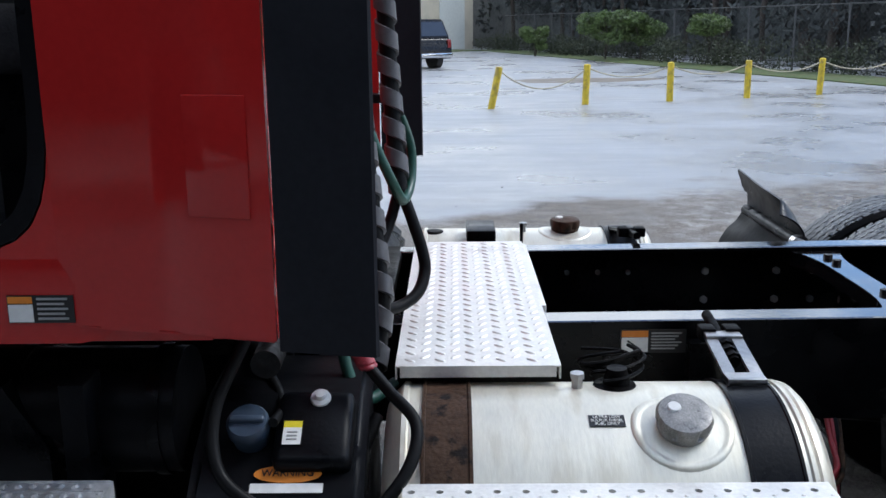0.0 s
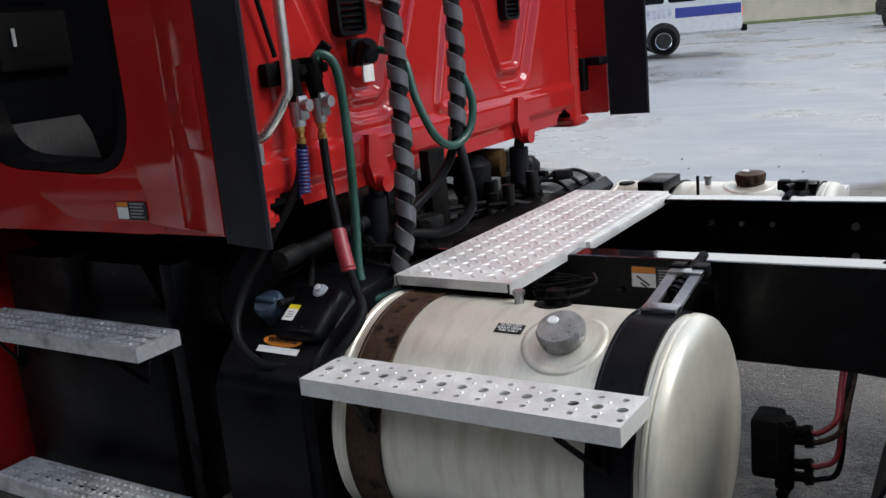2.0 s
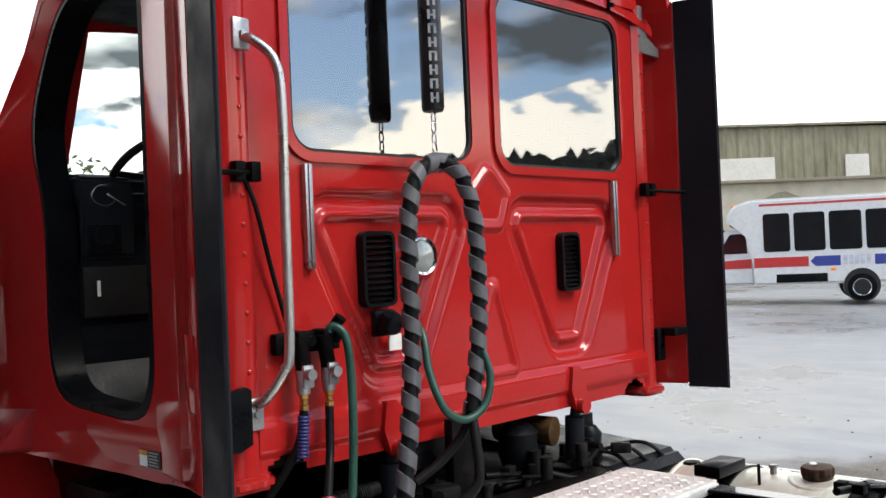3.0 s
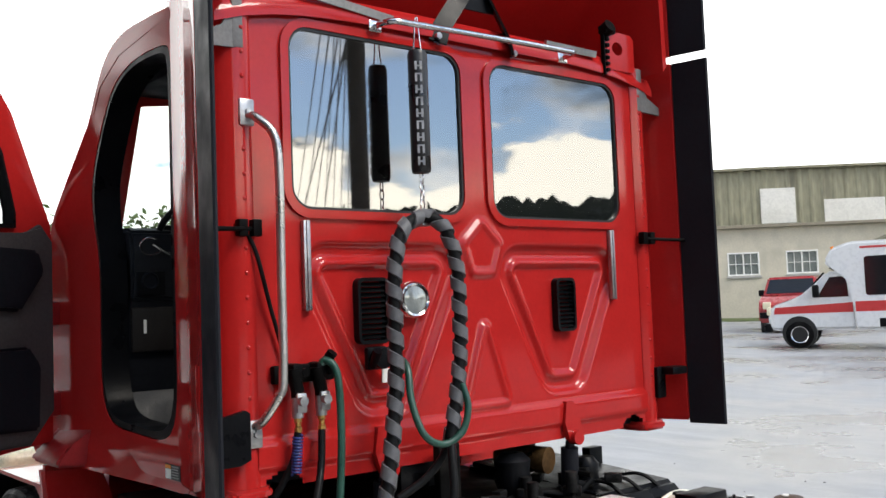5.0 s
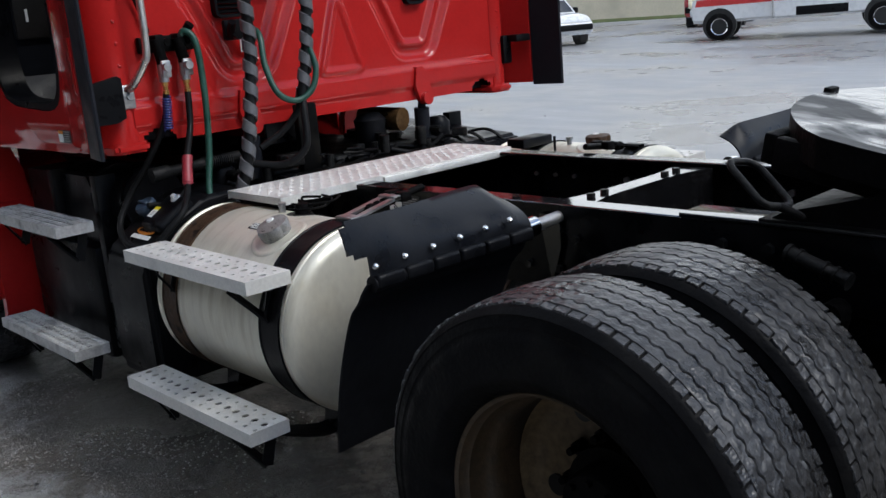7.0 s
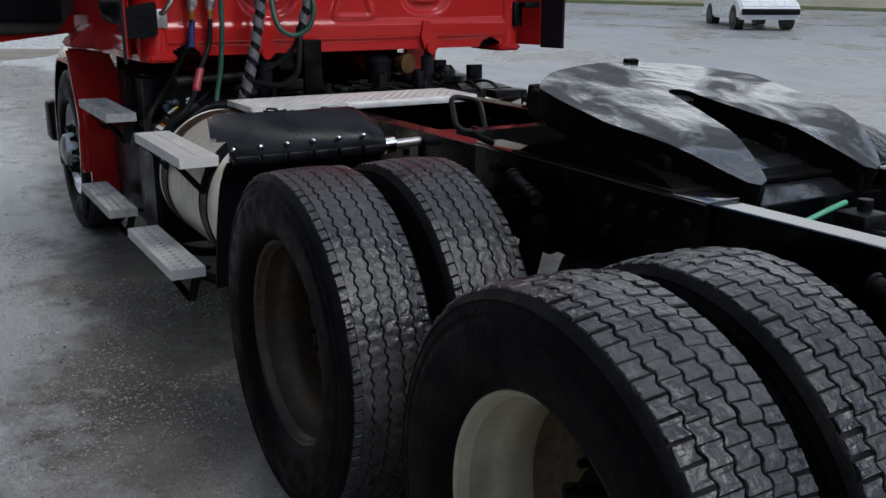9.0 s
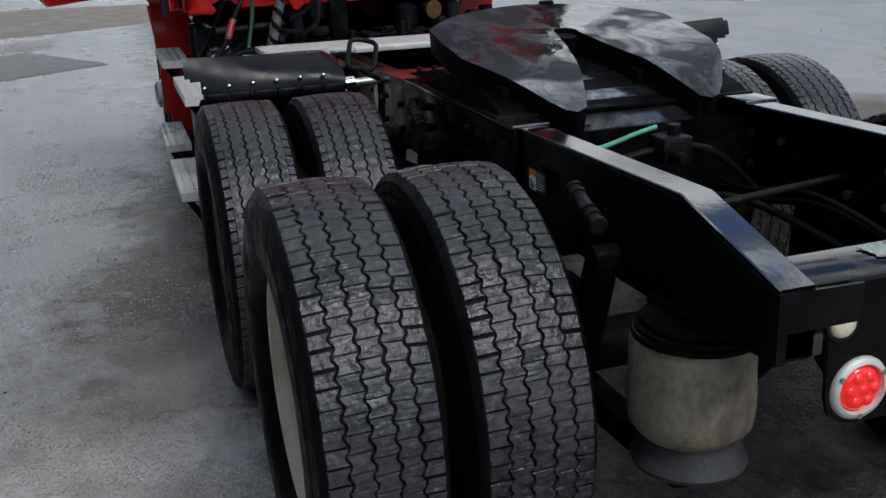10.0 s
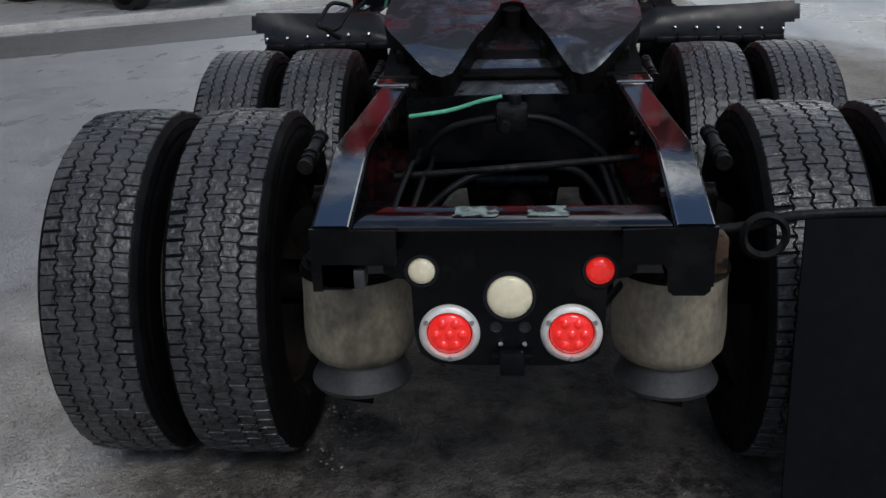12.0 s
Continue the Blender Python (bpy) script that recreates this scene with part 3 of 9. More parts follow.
def tyre_mesh(half, r=R_TYRE):
    """A tyre carcass at the origin, axle along y."""
    bm = bmesh.new()
    prof = [(0.311, half * 0.60), (0.318, half * 0.76), (0.333, half * 0.92), (0.352, half * 0.99), (0.361, half * 1.02), (0.365, half * 1.02), (0.375, half * 1.035), (0.40, half * 1.04),
            (0.435, half * 1.03), (0.452, half * 1.025), (0.456, half * 1.005), (0.468, half * 0.985), (0.472, half * 0.995), (r - 0.034, half * 0.95), (r - 0.030, half * 0.96),
            (r - 0.018, half * 0.89), (r - 0.013, half * 0.84)]
    prof = prof + [(r - 0.011, half * 0.4), (r - 0.010, 0)]
    full = prof + [(a, -b) for a, b in reversed(prof[:-1])]
    lathe(bm, full, (0, 0, 0), "y", 72)
    return bm


def tread_mesh(style, half, seed, r=R_TYRE):
    """Raised tread blocks or ribs round the tyre between wavy grooves, joined in one mesh."""
    rng = random.Random(seed)
    verts, faces = [], []
    w = half * 0.86
    lug = style == "lug"
    # column edges across the tread; which of them are grooves; which columns are unbroken ribs
    edges = [-1.0, -0.62, -0.21, 0.21, 0.62, 1.0] if lug else [-1.0, -0.80, -0.57, -0.19, 0.19, 0.57, 0.80, 1.0]
    cols = len(edges) - 1
    grooves = set(range(1, cols)) if lug else {2, 3, 4, 5}
    ribs = set() if lug else {1, 2, 3, 4, 5}
    n, steps = (84 if lug else 90), 6
    base, top = r - 0.015, r
    zig, g = (0.0040, 0.0023) if lug else (0.0032, 0.0022)

    def crown(y):
        return -0.007 * (y / w) ** 2

    def wave(e, a):
        """The groove's own sideways wave, the same for the ribs on both its sides."""
        if e not in grooves:
            return 0.0
        f = (a * n / (2 * math.pi) + 0.25 * e) % 1.0
        return zig * max(-1.0, min(1.0, 1.7 * math.sin(2 * math.pi * f)))

    for c in range(cols):
        shoulder = c in (0, cols - 1)
        da = 2 * math.pi / n
        gap = 0.0 if c in ribs else ((0.13 if shoulder else 0.022) if lug else 0.15)
        slant = (0.05 if lug else (0.10 if shoulder else 0.0)) * da * (1 if c < cols / 2 else -1)
        for k in range(n):
            a0 = da * (k + (0.5 * (c % 2) + 0.12 * c if lug else 0.1 * c))
            gk, ja, jb = gap * rng.choice((0.2, 0.5, 1.0, 1.8) if lug else (0.7, 1.0, 1.3)), rng.uniform(-0.0009, 0.0012), rng.uniform(-0.0009, 0.0012)
            if c in ribs:
                ja = jb = 0.0
            p = []
            for q in range(steps + 1):
                f = gk / 2 + (1 - gk) * q / steps
                a = a0 + da * f - slant / 2
                p.append((a, edges[c] * w + wave(c, a) + (g + ja if c in grooves else (0.0 if c else rng.uniform(0, 0.003)))))
            for q in range(steps, -1, -1):
                f = gk / 2 + (1 - gk) * q / steps
                a = a0 + da * f + slant / 2
                p.append((a, edges[c + 1] * w + wave(c + 1, a) - (g + jb if c + 1 in grooves else (0.0 if c < cols - 1 else rng.uniform(0, 0.003)))))
            h = top - (rng.uniform(0.0, 0.0042) if c not in ribs else 0.0012)
            tilt = rng.uniform(-0.05, 0.05) if c not in ribs else 0.0
            cy = sum(v[1] for v in p) / len(p)
            ca = sum(v[0] for v in p) / len(p)
            i0 = len(verts)
            m2 = len(p)
            for lvl, (drop, k2) in enumerate(((0.015, 1.0), (0.0030, 1.0), (0.0, 0.92))):
                for a, y in p:
                    aa = ca + (a - ca) * (k2 if c not in ribs else 1.0)
                    yy = cy + (y - cy) * k2
                    rad = base if lvl == 0 else h - drop + crown(yy) + tilt * (aa - ca) + (rng.uniform(-0.0005, 0.0005) if c not in ribs else 0.0006 * math.sin(7 * n * aa))
                    verts.append((rad * math.cos(aa), yy, rad * math.sin(aa)))
            for lvl in (0, 1):
                for q in range(m2):
                    if c in ribs and q in (steps, m2 - 1):
                        continue
                    j = (q + 1) % m2
                    faces.append((i0 + lvl * m2 + q, i0 + lvl * m2 + j, i0 + (lvl + 1) * m2 + j, i0 + (lvl + 1) * m2 + q))
            for q in range(steps):
                faces.append((i0 + 2 * m2 + q, i0 + 2 * m2 + q + 1, i0 + 2 * m2 + m2 - 2 - q, i0 + 2 * m2 + m2 - 1 - q))
    me = bpy.data.meshes.new("tread")
    me.from_pydata(verts, [], faces)
    me.materials.append(TREAD)
    return me


def rim_mesh(half, out):
    """The stepped barrel of a wheel; out: 1 when the deep side is towards +y."""
    bm = bmesh.new()
    prof = [(0.298, half * 0.80), (0.303, half * 0.85), (0.296, half * 0.88), (0.288, half * 0.84), (0.284, half * 0.70), (0.279, half * 0.66), (0.278, half * 0.36), (0.270, half * 0.24),
            (0.261, half * 0.16), (0.259, -half * 0.2), (0.262, -half * 0.30), (0.258, -half * 0.80), (0.262, -half * 0.92), (0.285, -half * 0.84), (0.300, -half * 0.80)]
    lathe(bm, [(a * 1.065, (b - (0.018 if b > 0 else 0.0)) * out) for a, b in prof], (0, 0, 0), "y", 64)
    return bm


def lip_mesh(half, out):
    """A bright ring round the outer side of a rim, added as its highlight."""
    bm = bmesh.new()
    y = half * 0.80 - 0.012
    lathe(bm, [(0.318, y), (0.322, y + 0.0075), (0.325, y + 0.006), (0.3235, y - 0.002)], (0, 0, 0), "y", 64)
    for v in bm.verts:
        v.co.y *= out
    return bm


def disc_mesh(half, out):
    """The dished centre of a wheel."""
    bm = bmesh.new()
    prof = [(0.259, -half * 0.55), (0.250, -half * 0.78), (0.228, -half * 0.93), (0.165, -half * 0.96), (0.13, -half * 0.93), (0.10, -half * 0.93),
            (0.10, -half * 0.99), (0.17, -half * 1.02), (0.235, -half * 1.01), (0.2595, -half * 0.84)]
    lathe(bm, [(a * (1.06 if a > 0.2 else 1.0), b * out) for a, b in prof], (0, 0, 0), "y", 48)
    return bm


def disc_holes(half, out):
    """Hand holes seen as dark round recesses in the wheel disc."""
    bm = bmesh.new()
    a = 0.25
    c = Vector((0.205 * math.cos(a), -half * 0.94 * out, 0.205 * math.sin(a)))
    cyl(bm, c + Vector((0, -0.004 * out, 0)), c + Vector((0, 0.006 * out, 0)), 0.028, 16)
    return bm


def hub_mesh(half, out):
    """A drive axle hub with its studs."""
    bm = bmesh.new()
    y = -half * 0.94 * out
    lathe(bm, [(0.0, y + 0.12 * out), (0.085, y + 0.12 * out), (0.092, y + 0.11 * out), (0.095, y + 0.05 * out), (0.125, y + 0.05 * out), (0.13, y + 0.0 * out)], (0, 0, 0), "y", 28)
    for k in range(10):
        a = 2 * math.pi * k / 10
        c = Vector((0.1425 * math.cos(a), y, 0.1425 * math.sin(a)))
        cyl(bm, c, c + Vector((0, 0.03 * out, 0)), 0.017, 6)
        cyl(bm, c, c + Vector((0, 0.055 * out, 0)), 0.010, 8)
    for k in range(8):
        a = 2 * math.pi * (k + 0.5) / 8
        c = Vector((0.07 * math.cos(a), y + 0.12 * out, 0.07 * math.sin(a)))
        cyl(bm, c, c + Vector((0, 0.014 * out, 0)), 0.010, 6)
    return bm


HALF = 0.141
treads = {"rib": tread_mesh("rib", HALF, 5), "lug": tread_mesh("lug", HALF, 9)}
shared = {}


def keep(key, make, material, smooth):
    if key not in shared:
        bm = make()
        bmesh.ops.recalc_face_normals(bm, faces=bm.faces)
        me = bpy.data.meshes.new(key)
        bm.to_mesh(me)
        bm.free()
        me.materials.append(material)
        sharpen(me, smooth)
        shared[key] = me
    return shared[key]


def wheel(x, y, style, rim_material, rim_key, out, hub, turn):
    """Tyre with tread, rim and hub; the disc side faces out."""
    t = new("tyre", keep("tyre", lambda: tyre_mesh(HALF), TYRE, 35))
    t.parent, t.matrix_basis = truck, Matrix.Translation((x, y, R_TYRE - 0.008)) @ Matrix.Rotation(turn, 4, "Y")
    tagged(t, "wet black truck tyre with worn zigzag ribs" if style == "rib" else "wet black truck tyre with chunky lug tread")
    tr = new("tread", treads[style])
    tr.parent = t
    tagged(tr, "scuffed grey tread blocks")
    r = new("rim", keep("rim_" + rim_key + str(out), lambda: rim_mesh(HALF, out), rim_material, 40))
    r.parent = t
    if hub:
        lip = new("rim_edge", keep("lip" + str(out), lambda: lip_mesh(HALF, out), STEEL, 60))
        lip.parent = r
        tagged(lip, "bare worn steel edge of the rim")
    tagged(r, "cream painted steel rim" if rim_key == "cream" else "rust-stained steel rim")
    dc = new("wheel_disc", keep("disc" + str(out), lambda: disc_mesh(HALF, out), DISC, 40))
    dc.parent = t
    tagged(dc, "brown-stained wheel disc")
    if hub:
        h = new("hub", keep("hub" + str(out), lambda: hub_mesh(HALF, out), CASTING, 35))
        h.parent = t
        tagged(h, "greasy black hub with wheel studs")
        for k in range(5):
            d = new("hand_hole", keep("holes" + str(out), lambda: disc_holes(HALF, out), INK, 35))
            d.parent, d.matrix_basis = t, Matrix.Rotation(2 * math.pi * k / 5, 4, "Y")
    return t


AXLES = (1.61, 2.90)
for ax, style, rm, key in ((AXLES[0], "rib", WHEELRUST, "rusty"), (AXLES[1], "lug", WHEELGREY, "cream")):
    for s in (-1, 1):
        yo, yi = (1.118, 0.785) if style == "rib" else (1.105, 0.770)
        wheel(ax, s * yo, style, rm, key, s, True, 0.3 + ax)
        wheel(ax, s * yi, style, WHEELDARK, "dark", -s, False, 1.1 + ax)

# axle housings, trailing arms, springs
for ax in AXLES:
    bm = bmesh.new()
    cyl(bm, (ax, -0.95, 0.51), (ax, 0.95, 0.51), 0.07, 16)
    lathe(bm, [(0.0, -0.17), (0.10, -0.16), (0.17, -0.10), (0.20, 0.0), (0.17, 0.10), (0.10, 0.16), (0.0, 0.17)], (ax, 0.02, 0.52), "x", 24)
    part("drive_axle", bm, CASTING, truck, "black cast drive axle housing", 40)
    for s in (-1, 1):
        bm = bmesh.new()
        sweep(bm, smooth_path([(ax - 0.62, s * 0.42, 0.62), (ax - 0.2, s * 0.42, 0.44), (ax + 0.1, s * 0.42, 0.40), (ax + 0.50, s * 0.40, 0.395)], 5), 0, ring=[(-0.04, -0.03), (0.04, -0.03), (0.04, 0.03), (-0.04, 0.03)])
        part("trailing_arm", bm, GREASY, truck, "black trailing arm of the suspension", 40)
        bm = bmesh.new()
        prism(bm, [(ax - 0.72, 0.76), (ax - 0.5, 0.76), (ax - 0.54, 0.56), (ax - 0.62, 0.50), (ax - 0.70, 0.56)], "y", min(s * 0.36, s * 0.50), max(s * 0.36, s * 0.50))
        part("spring_hanger", bm, GREASY, truck, "", 30)
        cx = ax + (0.475 if ax > 2 else 0.485)
        bm = bmesh.new()
        lathe(bm, [(0.0, 0.770), (0.10, 0.770), (0.130, 0.757), (0.138, 0.73), (0.138, 0.67), (0.141, 0.62), (0.142, 0.58), (0.138, 0.535), (0.118, 0.507), (0.105, 0.50), (0.0, 0.50)], (cx, s * 0.392, 0), "z", 36)
        bag = part("air_spring", bm, BAG if ax > 2 else BAGDARK, truck, "dusty tan rubber air spring bag" if ax > 2 else "rubber air spring bag with shade put into its black colour", 50)
        bm = bmesh.new()
        lathe(bm, [(0.104, 0.505), (0.110, 0.485), (0.126, 0.452), (0.132, 0.440), (0.127, 0.428), (0.0, 0.428)], (cx, s * 0.392, 0), "z", 28)
        part("pedestal", bm, PEDESTAL, bag, "grey flared piston foot", 40)
        for z, r in ((0.775, 0.12), (0.760, 0.134), (0.745, 0.140)):
            bm = bmesh.new()
            bmesh.ops.create_cone(bm, cap_ends=True, segments=28, radius1=r, radius2=r, depth=0.010, matrix=Matrix.Translation((cx + 0.01, s * 0.392, z)))
            part("clamp_ring", bm, GREASY, bag, "", 40)
        bm = bmesh.new()
        box(bm, cx - 0.12, cx + 0.12, s * 0.392 - 0.05, s * 0.392 + 0.05, 0.77, 0.80, 0.006)
        part("top_mount", bm, GREASY, bag, "", 40)
        bm = bmesh.new()
        a, b = Vector((ax + 0.14, s * 0.52, 0.42)), Vector((ax + 0.26, s * 0.50, 0.86))
        cyl(bm, a, a.lerp(b, 0.55), 0.032, 14)
        cyl(bm, a.lerp(b, 0.5), b, 0.040, 14)
        for p in (a, b):
            cyl(bm, p + Vector((0, -0.03, 0)), p + Vector((0, 0.03, 0)), 0.030, 12)
        part("shock_absorber", bm, CASTING, truck, "oily shock absorber", 40)
        bm = bmesh.new()
        p, q = Vector((ax + 0.16, s * 0.525, 1.0)), Vector((ax + 0.31, s * 0.54, 0.955))
        cyl(bm, p, q, 0.018, 14)
        for f in (0.0, 0.18, 0.62, 0.8, 1.0):
            c = p.lerp(q, f)
            cyl(bm, c - (q - p) * 0.03, c + (q - p) * 0.03, 0.022, 14)
        part("height_valve", bm, ENGINE, truck, "oily ribbed grey valve beside the rail", 40)
        bm = bmesh.new()
        c = Vector((ax + 0.02, s * 0.56, 0.70))
        cyl(bm, c + Vector((-0.17, 0, -0.03)), c + Vector((0.0, 0, 0)), 0.082, 22)
        cyl(bm, c, c + Vector((0.13, 0, 0.025)), 0.076, 22)
        cyl(bm, c + Vector((-0.004, 0, 0)), c + Vector((0.014, 0, 0)), 0.090, 22)
        part("brake_chamber", bm, GREASY, truck, "black spring brake chamber", 40)

# drive shaft, torque rods, hoses inside the frame
bm = bmesh.new()
cyl(bm, (-0.9, 0.03, 0.78), (1.25, 0.02, 0.60), 0.06, 16)
cyl(bm, (1.7, 0.02, 0.60), (2.66, 0.02, 0.58), 0.055, 16)
part("drive_shaft", bm, CASTING, truck, "black propeller shaft", 40)
bm = bmesh.new()
sweep(bm, smooth_path([(2.94, -0.34, 0.852), (2.95, 0.0, 0.878), (2.95, 0.36, 0.905)], 6), 0.011, 8)
part("cross_rod", bm, ENGINE, truck, "thin steel rod across the frame", 60)
for y, z in ((-0.30, 0.86), (-0.26, 0.83), (0.27, 0.84), (0.31, 0.80)):
    bm = bmesh.new()
    sweep(bm, smooth_path([(2.3, y, z), (2.6, y * 1.02, z - 0.04), (2.95, y * 0.98, z + 0.02), (3.3, y * 1.03, z - 0.05), (3.5, y * 0.7, z - 0.12)], 6), 0.009, 8)
    part("air_line", bm, HOSE, truck, "black nylon air line along the frame", 60)
bm = bmesh.new()
sweep(bm, smooth_path([(2.58, -0.33, 0.955), (2.59, -0.2, 0.975), (2.6, -0.1, 1.005), (2.6, -0.03, 1.02)], 6), 0.0075, 8)
part("green_air_line", bm, mat("mint_line", (0.10, 0.42, 0.25), 0.4), truck, "mint-green nylon air line", 60)
for path in ([(2.55, -0.31, 0.80), (2.62, -0.18, 0.93), (2.62, 0.1, 0.95), (2.6, 0.3, 0.82), (2.7, 0.32, 0.74)], [(2.9, -0.3, 0.70), (2.8, -0.1, 0.82), (2.7, 0.2, 0.80), (3.1, 0.30, 0.72)]):
    bm = bmesh.new()
    sweep(bm, smooth_path(path, 8), 0.0125, 8)
    part("brake_hose", bm, HOSE, truck, "looping rubber brake hose", 60)
bm = bmesh.new()
box(bm, 2.58, 2.68, -0.05, 0.05, 0.92, 1.0, 0.012)
cyl(bm, (2.63, 0.01, 1.0), (2.63, 0.01, 1.03), 0.02, 12)
cyl(bm, (2.68, -0.02, 0.95), (2.74, -0.02, 0.95), 0.016, 10)
part("relay_valve", bm, ENGINE, truck, "grey cast brake relay valve", 40)
for y0, y1, x in ((-0.13, 0.13, 2.15), (-0.28, 0.28, 0.22)):
    bm = bmesh.new()
    cyl(bm, (x, y0, 0.62), (x, y1, 0.62), 0.12, 24)
    for y in (y0, y1):
        lathe(bm, [(0.12, 0.0), (0.10, 0.03 if y > 0 else -0.03), (0.0, 0.045 if y > 0 else -0.045)], (x, y, 0.62), "y", 24)
    part("air_tank", bm, BLACK, truck, "black painted air reservoir", 50)

# sticker on the rail
def warning_sticker(x, z, w, h, parent_y, name="warning_sticker"):
    bm = bmesh.new()
    box(bm, x, x + w, parent_y - 0.001, parent_y + 0.0005, z - h, z)
    st = part(name, bm, INK, truck, "black and white fall-hazard warning sticker")
    bm = bmesh.new()
    box(bm, x + 0.003, x + w * 0.42, parent_y - 0.0022, parent_y - 0.001, z - h + 0.003, z - h * 0.34)
    part("white_field", bm, WHITE, st, "")
    bm = bmesh.new()
    box(bm, x + 0.003, x + w * 0.42, parent_y - 0.0022, parent_y - 0.001, z - h * 0.32, z - 0.003)
    part("orange_field", bm, ORANGE, st, "")
    bm = bmesh.new()
    m = Matrix.Translation((x + w * 0.21, parent_y - 0.003, z - h * 0.66)) @ Matrix.Rotation(radians(35), 4, "Y")
    box(bm, -w * 0.13, w * 0.13, -0.0008, 0.0008, -h * 0.035, h * 0.035, m=m)
    box(bm, -w * 0.02, w * 0.10, -0.0008, 0.0008, -h * 0.18, -h * 0.11, m=m)
    part("symbol_bars", bm, INK, st, "")
    bm = bmesh.new()
    for k in range(6):
        zz = z - h * (0.16 + 0.13 * k)
        box(bm, x + w * 0.47, x + w * (0.93 - 0.05 * (k % 3)), parent_y - 0.0022, parent_y - 0.001, zz - h * 0.03, zz + h * 0.03)
    part("text_bars", bm, GREYINK, st, "")


warning_sticker(0.187, 1.002, 0.165, 0.062, -0.4312)
warning_sticker(2.63, 0.955, 0.11, 0.062, -0.4495)

# ---- fuel tanks ----
TANK_Y, TANK_Z, TANK_R = 0.817, 0.687, 0.3045


def fuel_tank(s):
    """A cylindrical tank with domed ends, straps, filler and label; s: its side of the truck."""
    y, z, r = s * TANK_Y, TANK_Z, TANK_R
    bm = bmesh.new()
    prof = [(0.0, -0.385), (r * 0.6, -0.382), (r * 0.86, -0.374), (r - 0.016, -0.358), (r - 0.003, -0.345), (r + 0.004, -0.338), (r + 0.004, -0.328), (r - 0.001, -0.324), (r, -0.31), (r, 0.442),
            (r - 0.001, 0.452), (r + 0.004, 0.456), (r + 0.004, 0.463), (r - 0.001, 0.467), (r + 0.003, 0.472), (r - 0.001, 0.486), (r - 0.014, 0.499), (r * 0.87, 0.509), (r * 0.6, 0.516), (0.0, 0.520)]
    lathe(bm, prof, (0, y, z), "x", 96)
    tank = part("fuel_tank", bm, TANK, truck, "dull cream-white aluminium fuel tank with dried streaks", 35)
    for x0, x1, m, lab in ((-0.298 if s < 0 else -0.18, -0.195 if s < 0 else -0.08, RUST if s < 0 else PLASTIC, "rusty brown tank strap" if s < 0 else "black rubber-lined tank strap"), (0.334, 0.4425, PLASTIC, "black rubber-lined tank strap")):
        bm = bmesh.new()
        lathe(bm, [(r + 0.001, x0), (r + 0.007, x0 + 0.001), (r + 0.007, x0 + 0.007), (r + 0.0045, x0 + 0.009), (r + 0.0045, x1 - 0.009), (r + 0.007, x1 - 0.007), (r + 0.007, x1 - 0.001), (r + 0.001, x1)], (0, y, z), "x", 72)
        part("tank_strap", bm, m, tank, lab, 40)
    # slotted tongue of the rear strap, reaching to the frame
    bm = bmesh.new()
    y0, y1 = s * 0.80, s * 0.575
    for x0, x1 in ((0.352, 0.378), (0.410, 0.436)):
        a = [bm.verts.new(p) for p in ((x0, y0, 0.993), (x1, y0, 0.993), (x1, y1, 1.036), (x0, y1, 1.036))]
        b = [bm.verts.new(v.co + Vector((0, 0, 0.009))) for v in a]
        bm.faces.new(a)
        bm.faces.new(b)
        for k in range(4):
            bm.faces.new((a[k], a[(k + 1) % 4], b[(k + 1) % 4], b[k]))
    for ya, yb, za in ((0.80, 0.755, 0.994), (0.615, 0.575, 1.029)):
        box(bm, 0.352, 0.436, min(s * ya, s * yb), max(s * ya, s * yb), za, za + 0.016, 0.003)
    tongue = part("strap_tongue", bm, STEEL if s < 0 else PLASTIC, tank, "bare slotted steel strap tongue" if s < 0 else "black strap tongue", 40)
    if s > 0:
        bm = bmesh.new()
        box(bm, -0.182, -0.078, 0.60, 0.80, 0.992, 1.034, 0.006)
        part("strap_tongue", bm, PLASTIC, tank, "black strap tongue", 40)
        bm = bmesh.new()
        cyl(bm, (0.02, 0.70, 0.96), (0.02, 0.70, 1.04), 0.006, 8)
        part("cable_tie", bm, PLASTIC, tank, "thin black upright tie", 40)
    bm = bmesh.new()
    for x in (0.365, 0.423):
        box(bm, x - 0.018, x + 0.018, min(s * 0.54, s * 0.585), max(s * 0.54, s * 0.585), 1.02, 1.052, 0.004)
    cyl(bm, (0.394, s * 0.70, 1.012), (0.394, s * 0.45, 1.045), 0.013, 10)
    for k in range(4):
        q = 0.69 - 0.03 * k
        cyl(bm, (0.394, s * q, 1.014 + (0.69 - q) * 0.13), (0.394, s * (q - 0.012), 1.0155 + (0.69 - q) * 0.13), 0.018, 8)
    part("tension_bolt", bm, CASTING, tongue, "black threaded tension bolt", 40)
    # filler with cap
    cx, cy = (0.222, -0.943) if s < 0 else (0.19, 0.80)
    nz = math.sqrt(r * r - (cy - y) ** 2)
    up = Vector((0, (cy - y), nz)).normalized()
    m = Matrix.Translation((cx, cy, z + nz)) @ up.to_track_quat("Z", "Y").to_matrix().to_4x4()
    bm = bmesh.new()
    lathe(bm, [(0.104, -0.012), (0.100, 0.001), (0.090, 0.003), (0.086, 0.0), (0.080, 0.0), (0.05, 0.003)], (0, 0, 0), "z", 32)
    rise = {v: 0.0025 + 0.5 * v.co.z for v in bm.verts}
    bmesh.ops.transform(bm, matrix=m @ Matrix.Rotation(radians(22), 4, "Z"), verts=bm.verts)
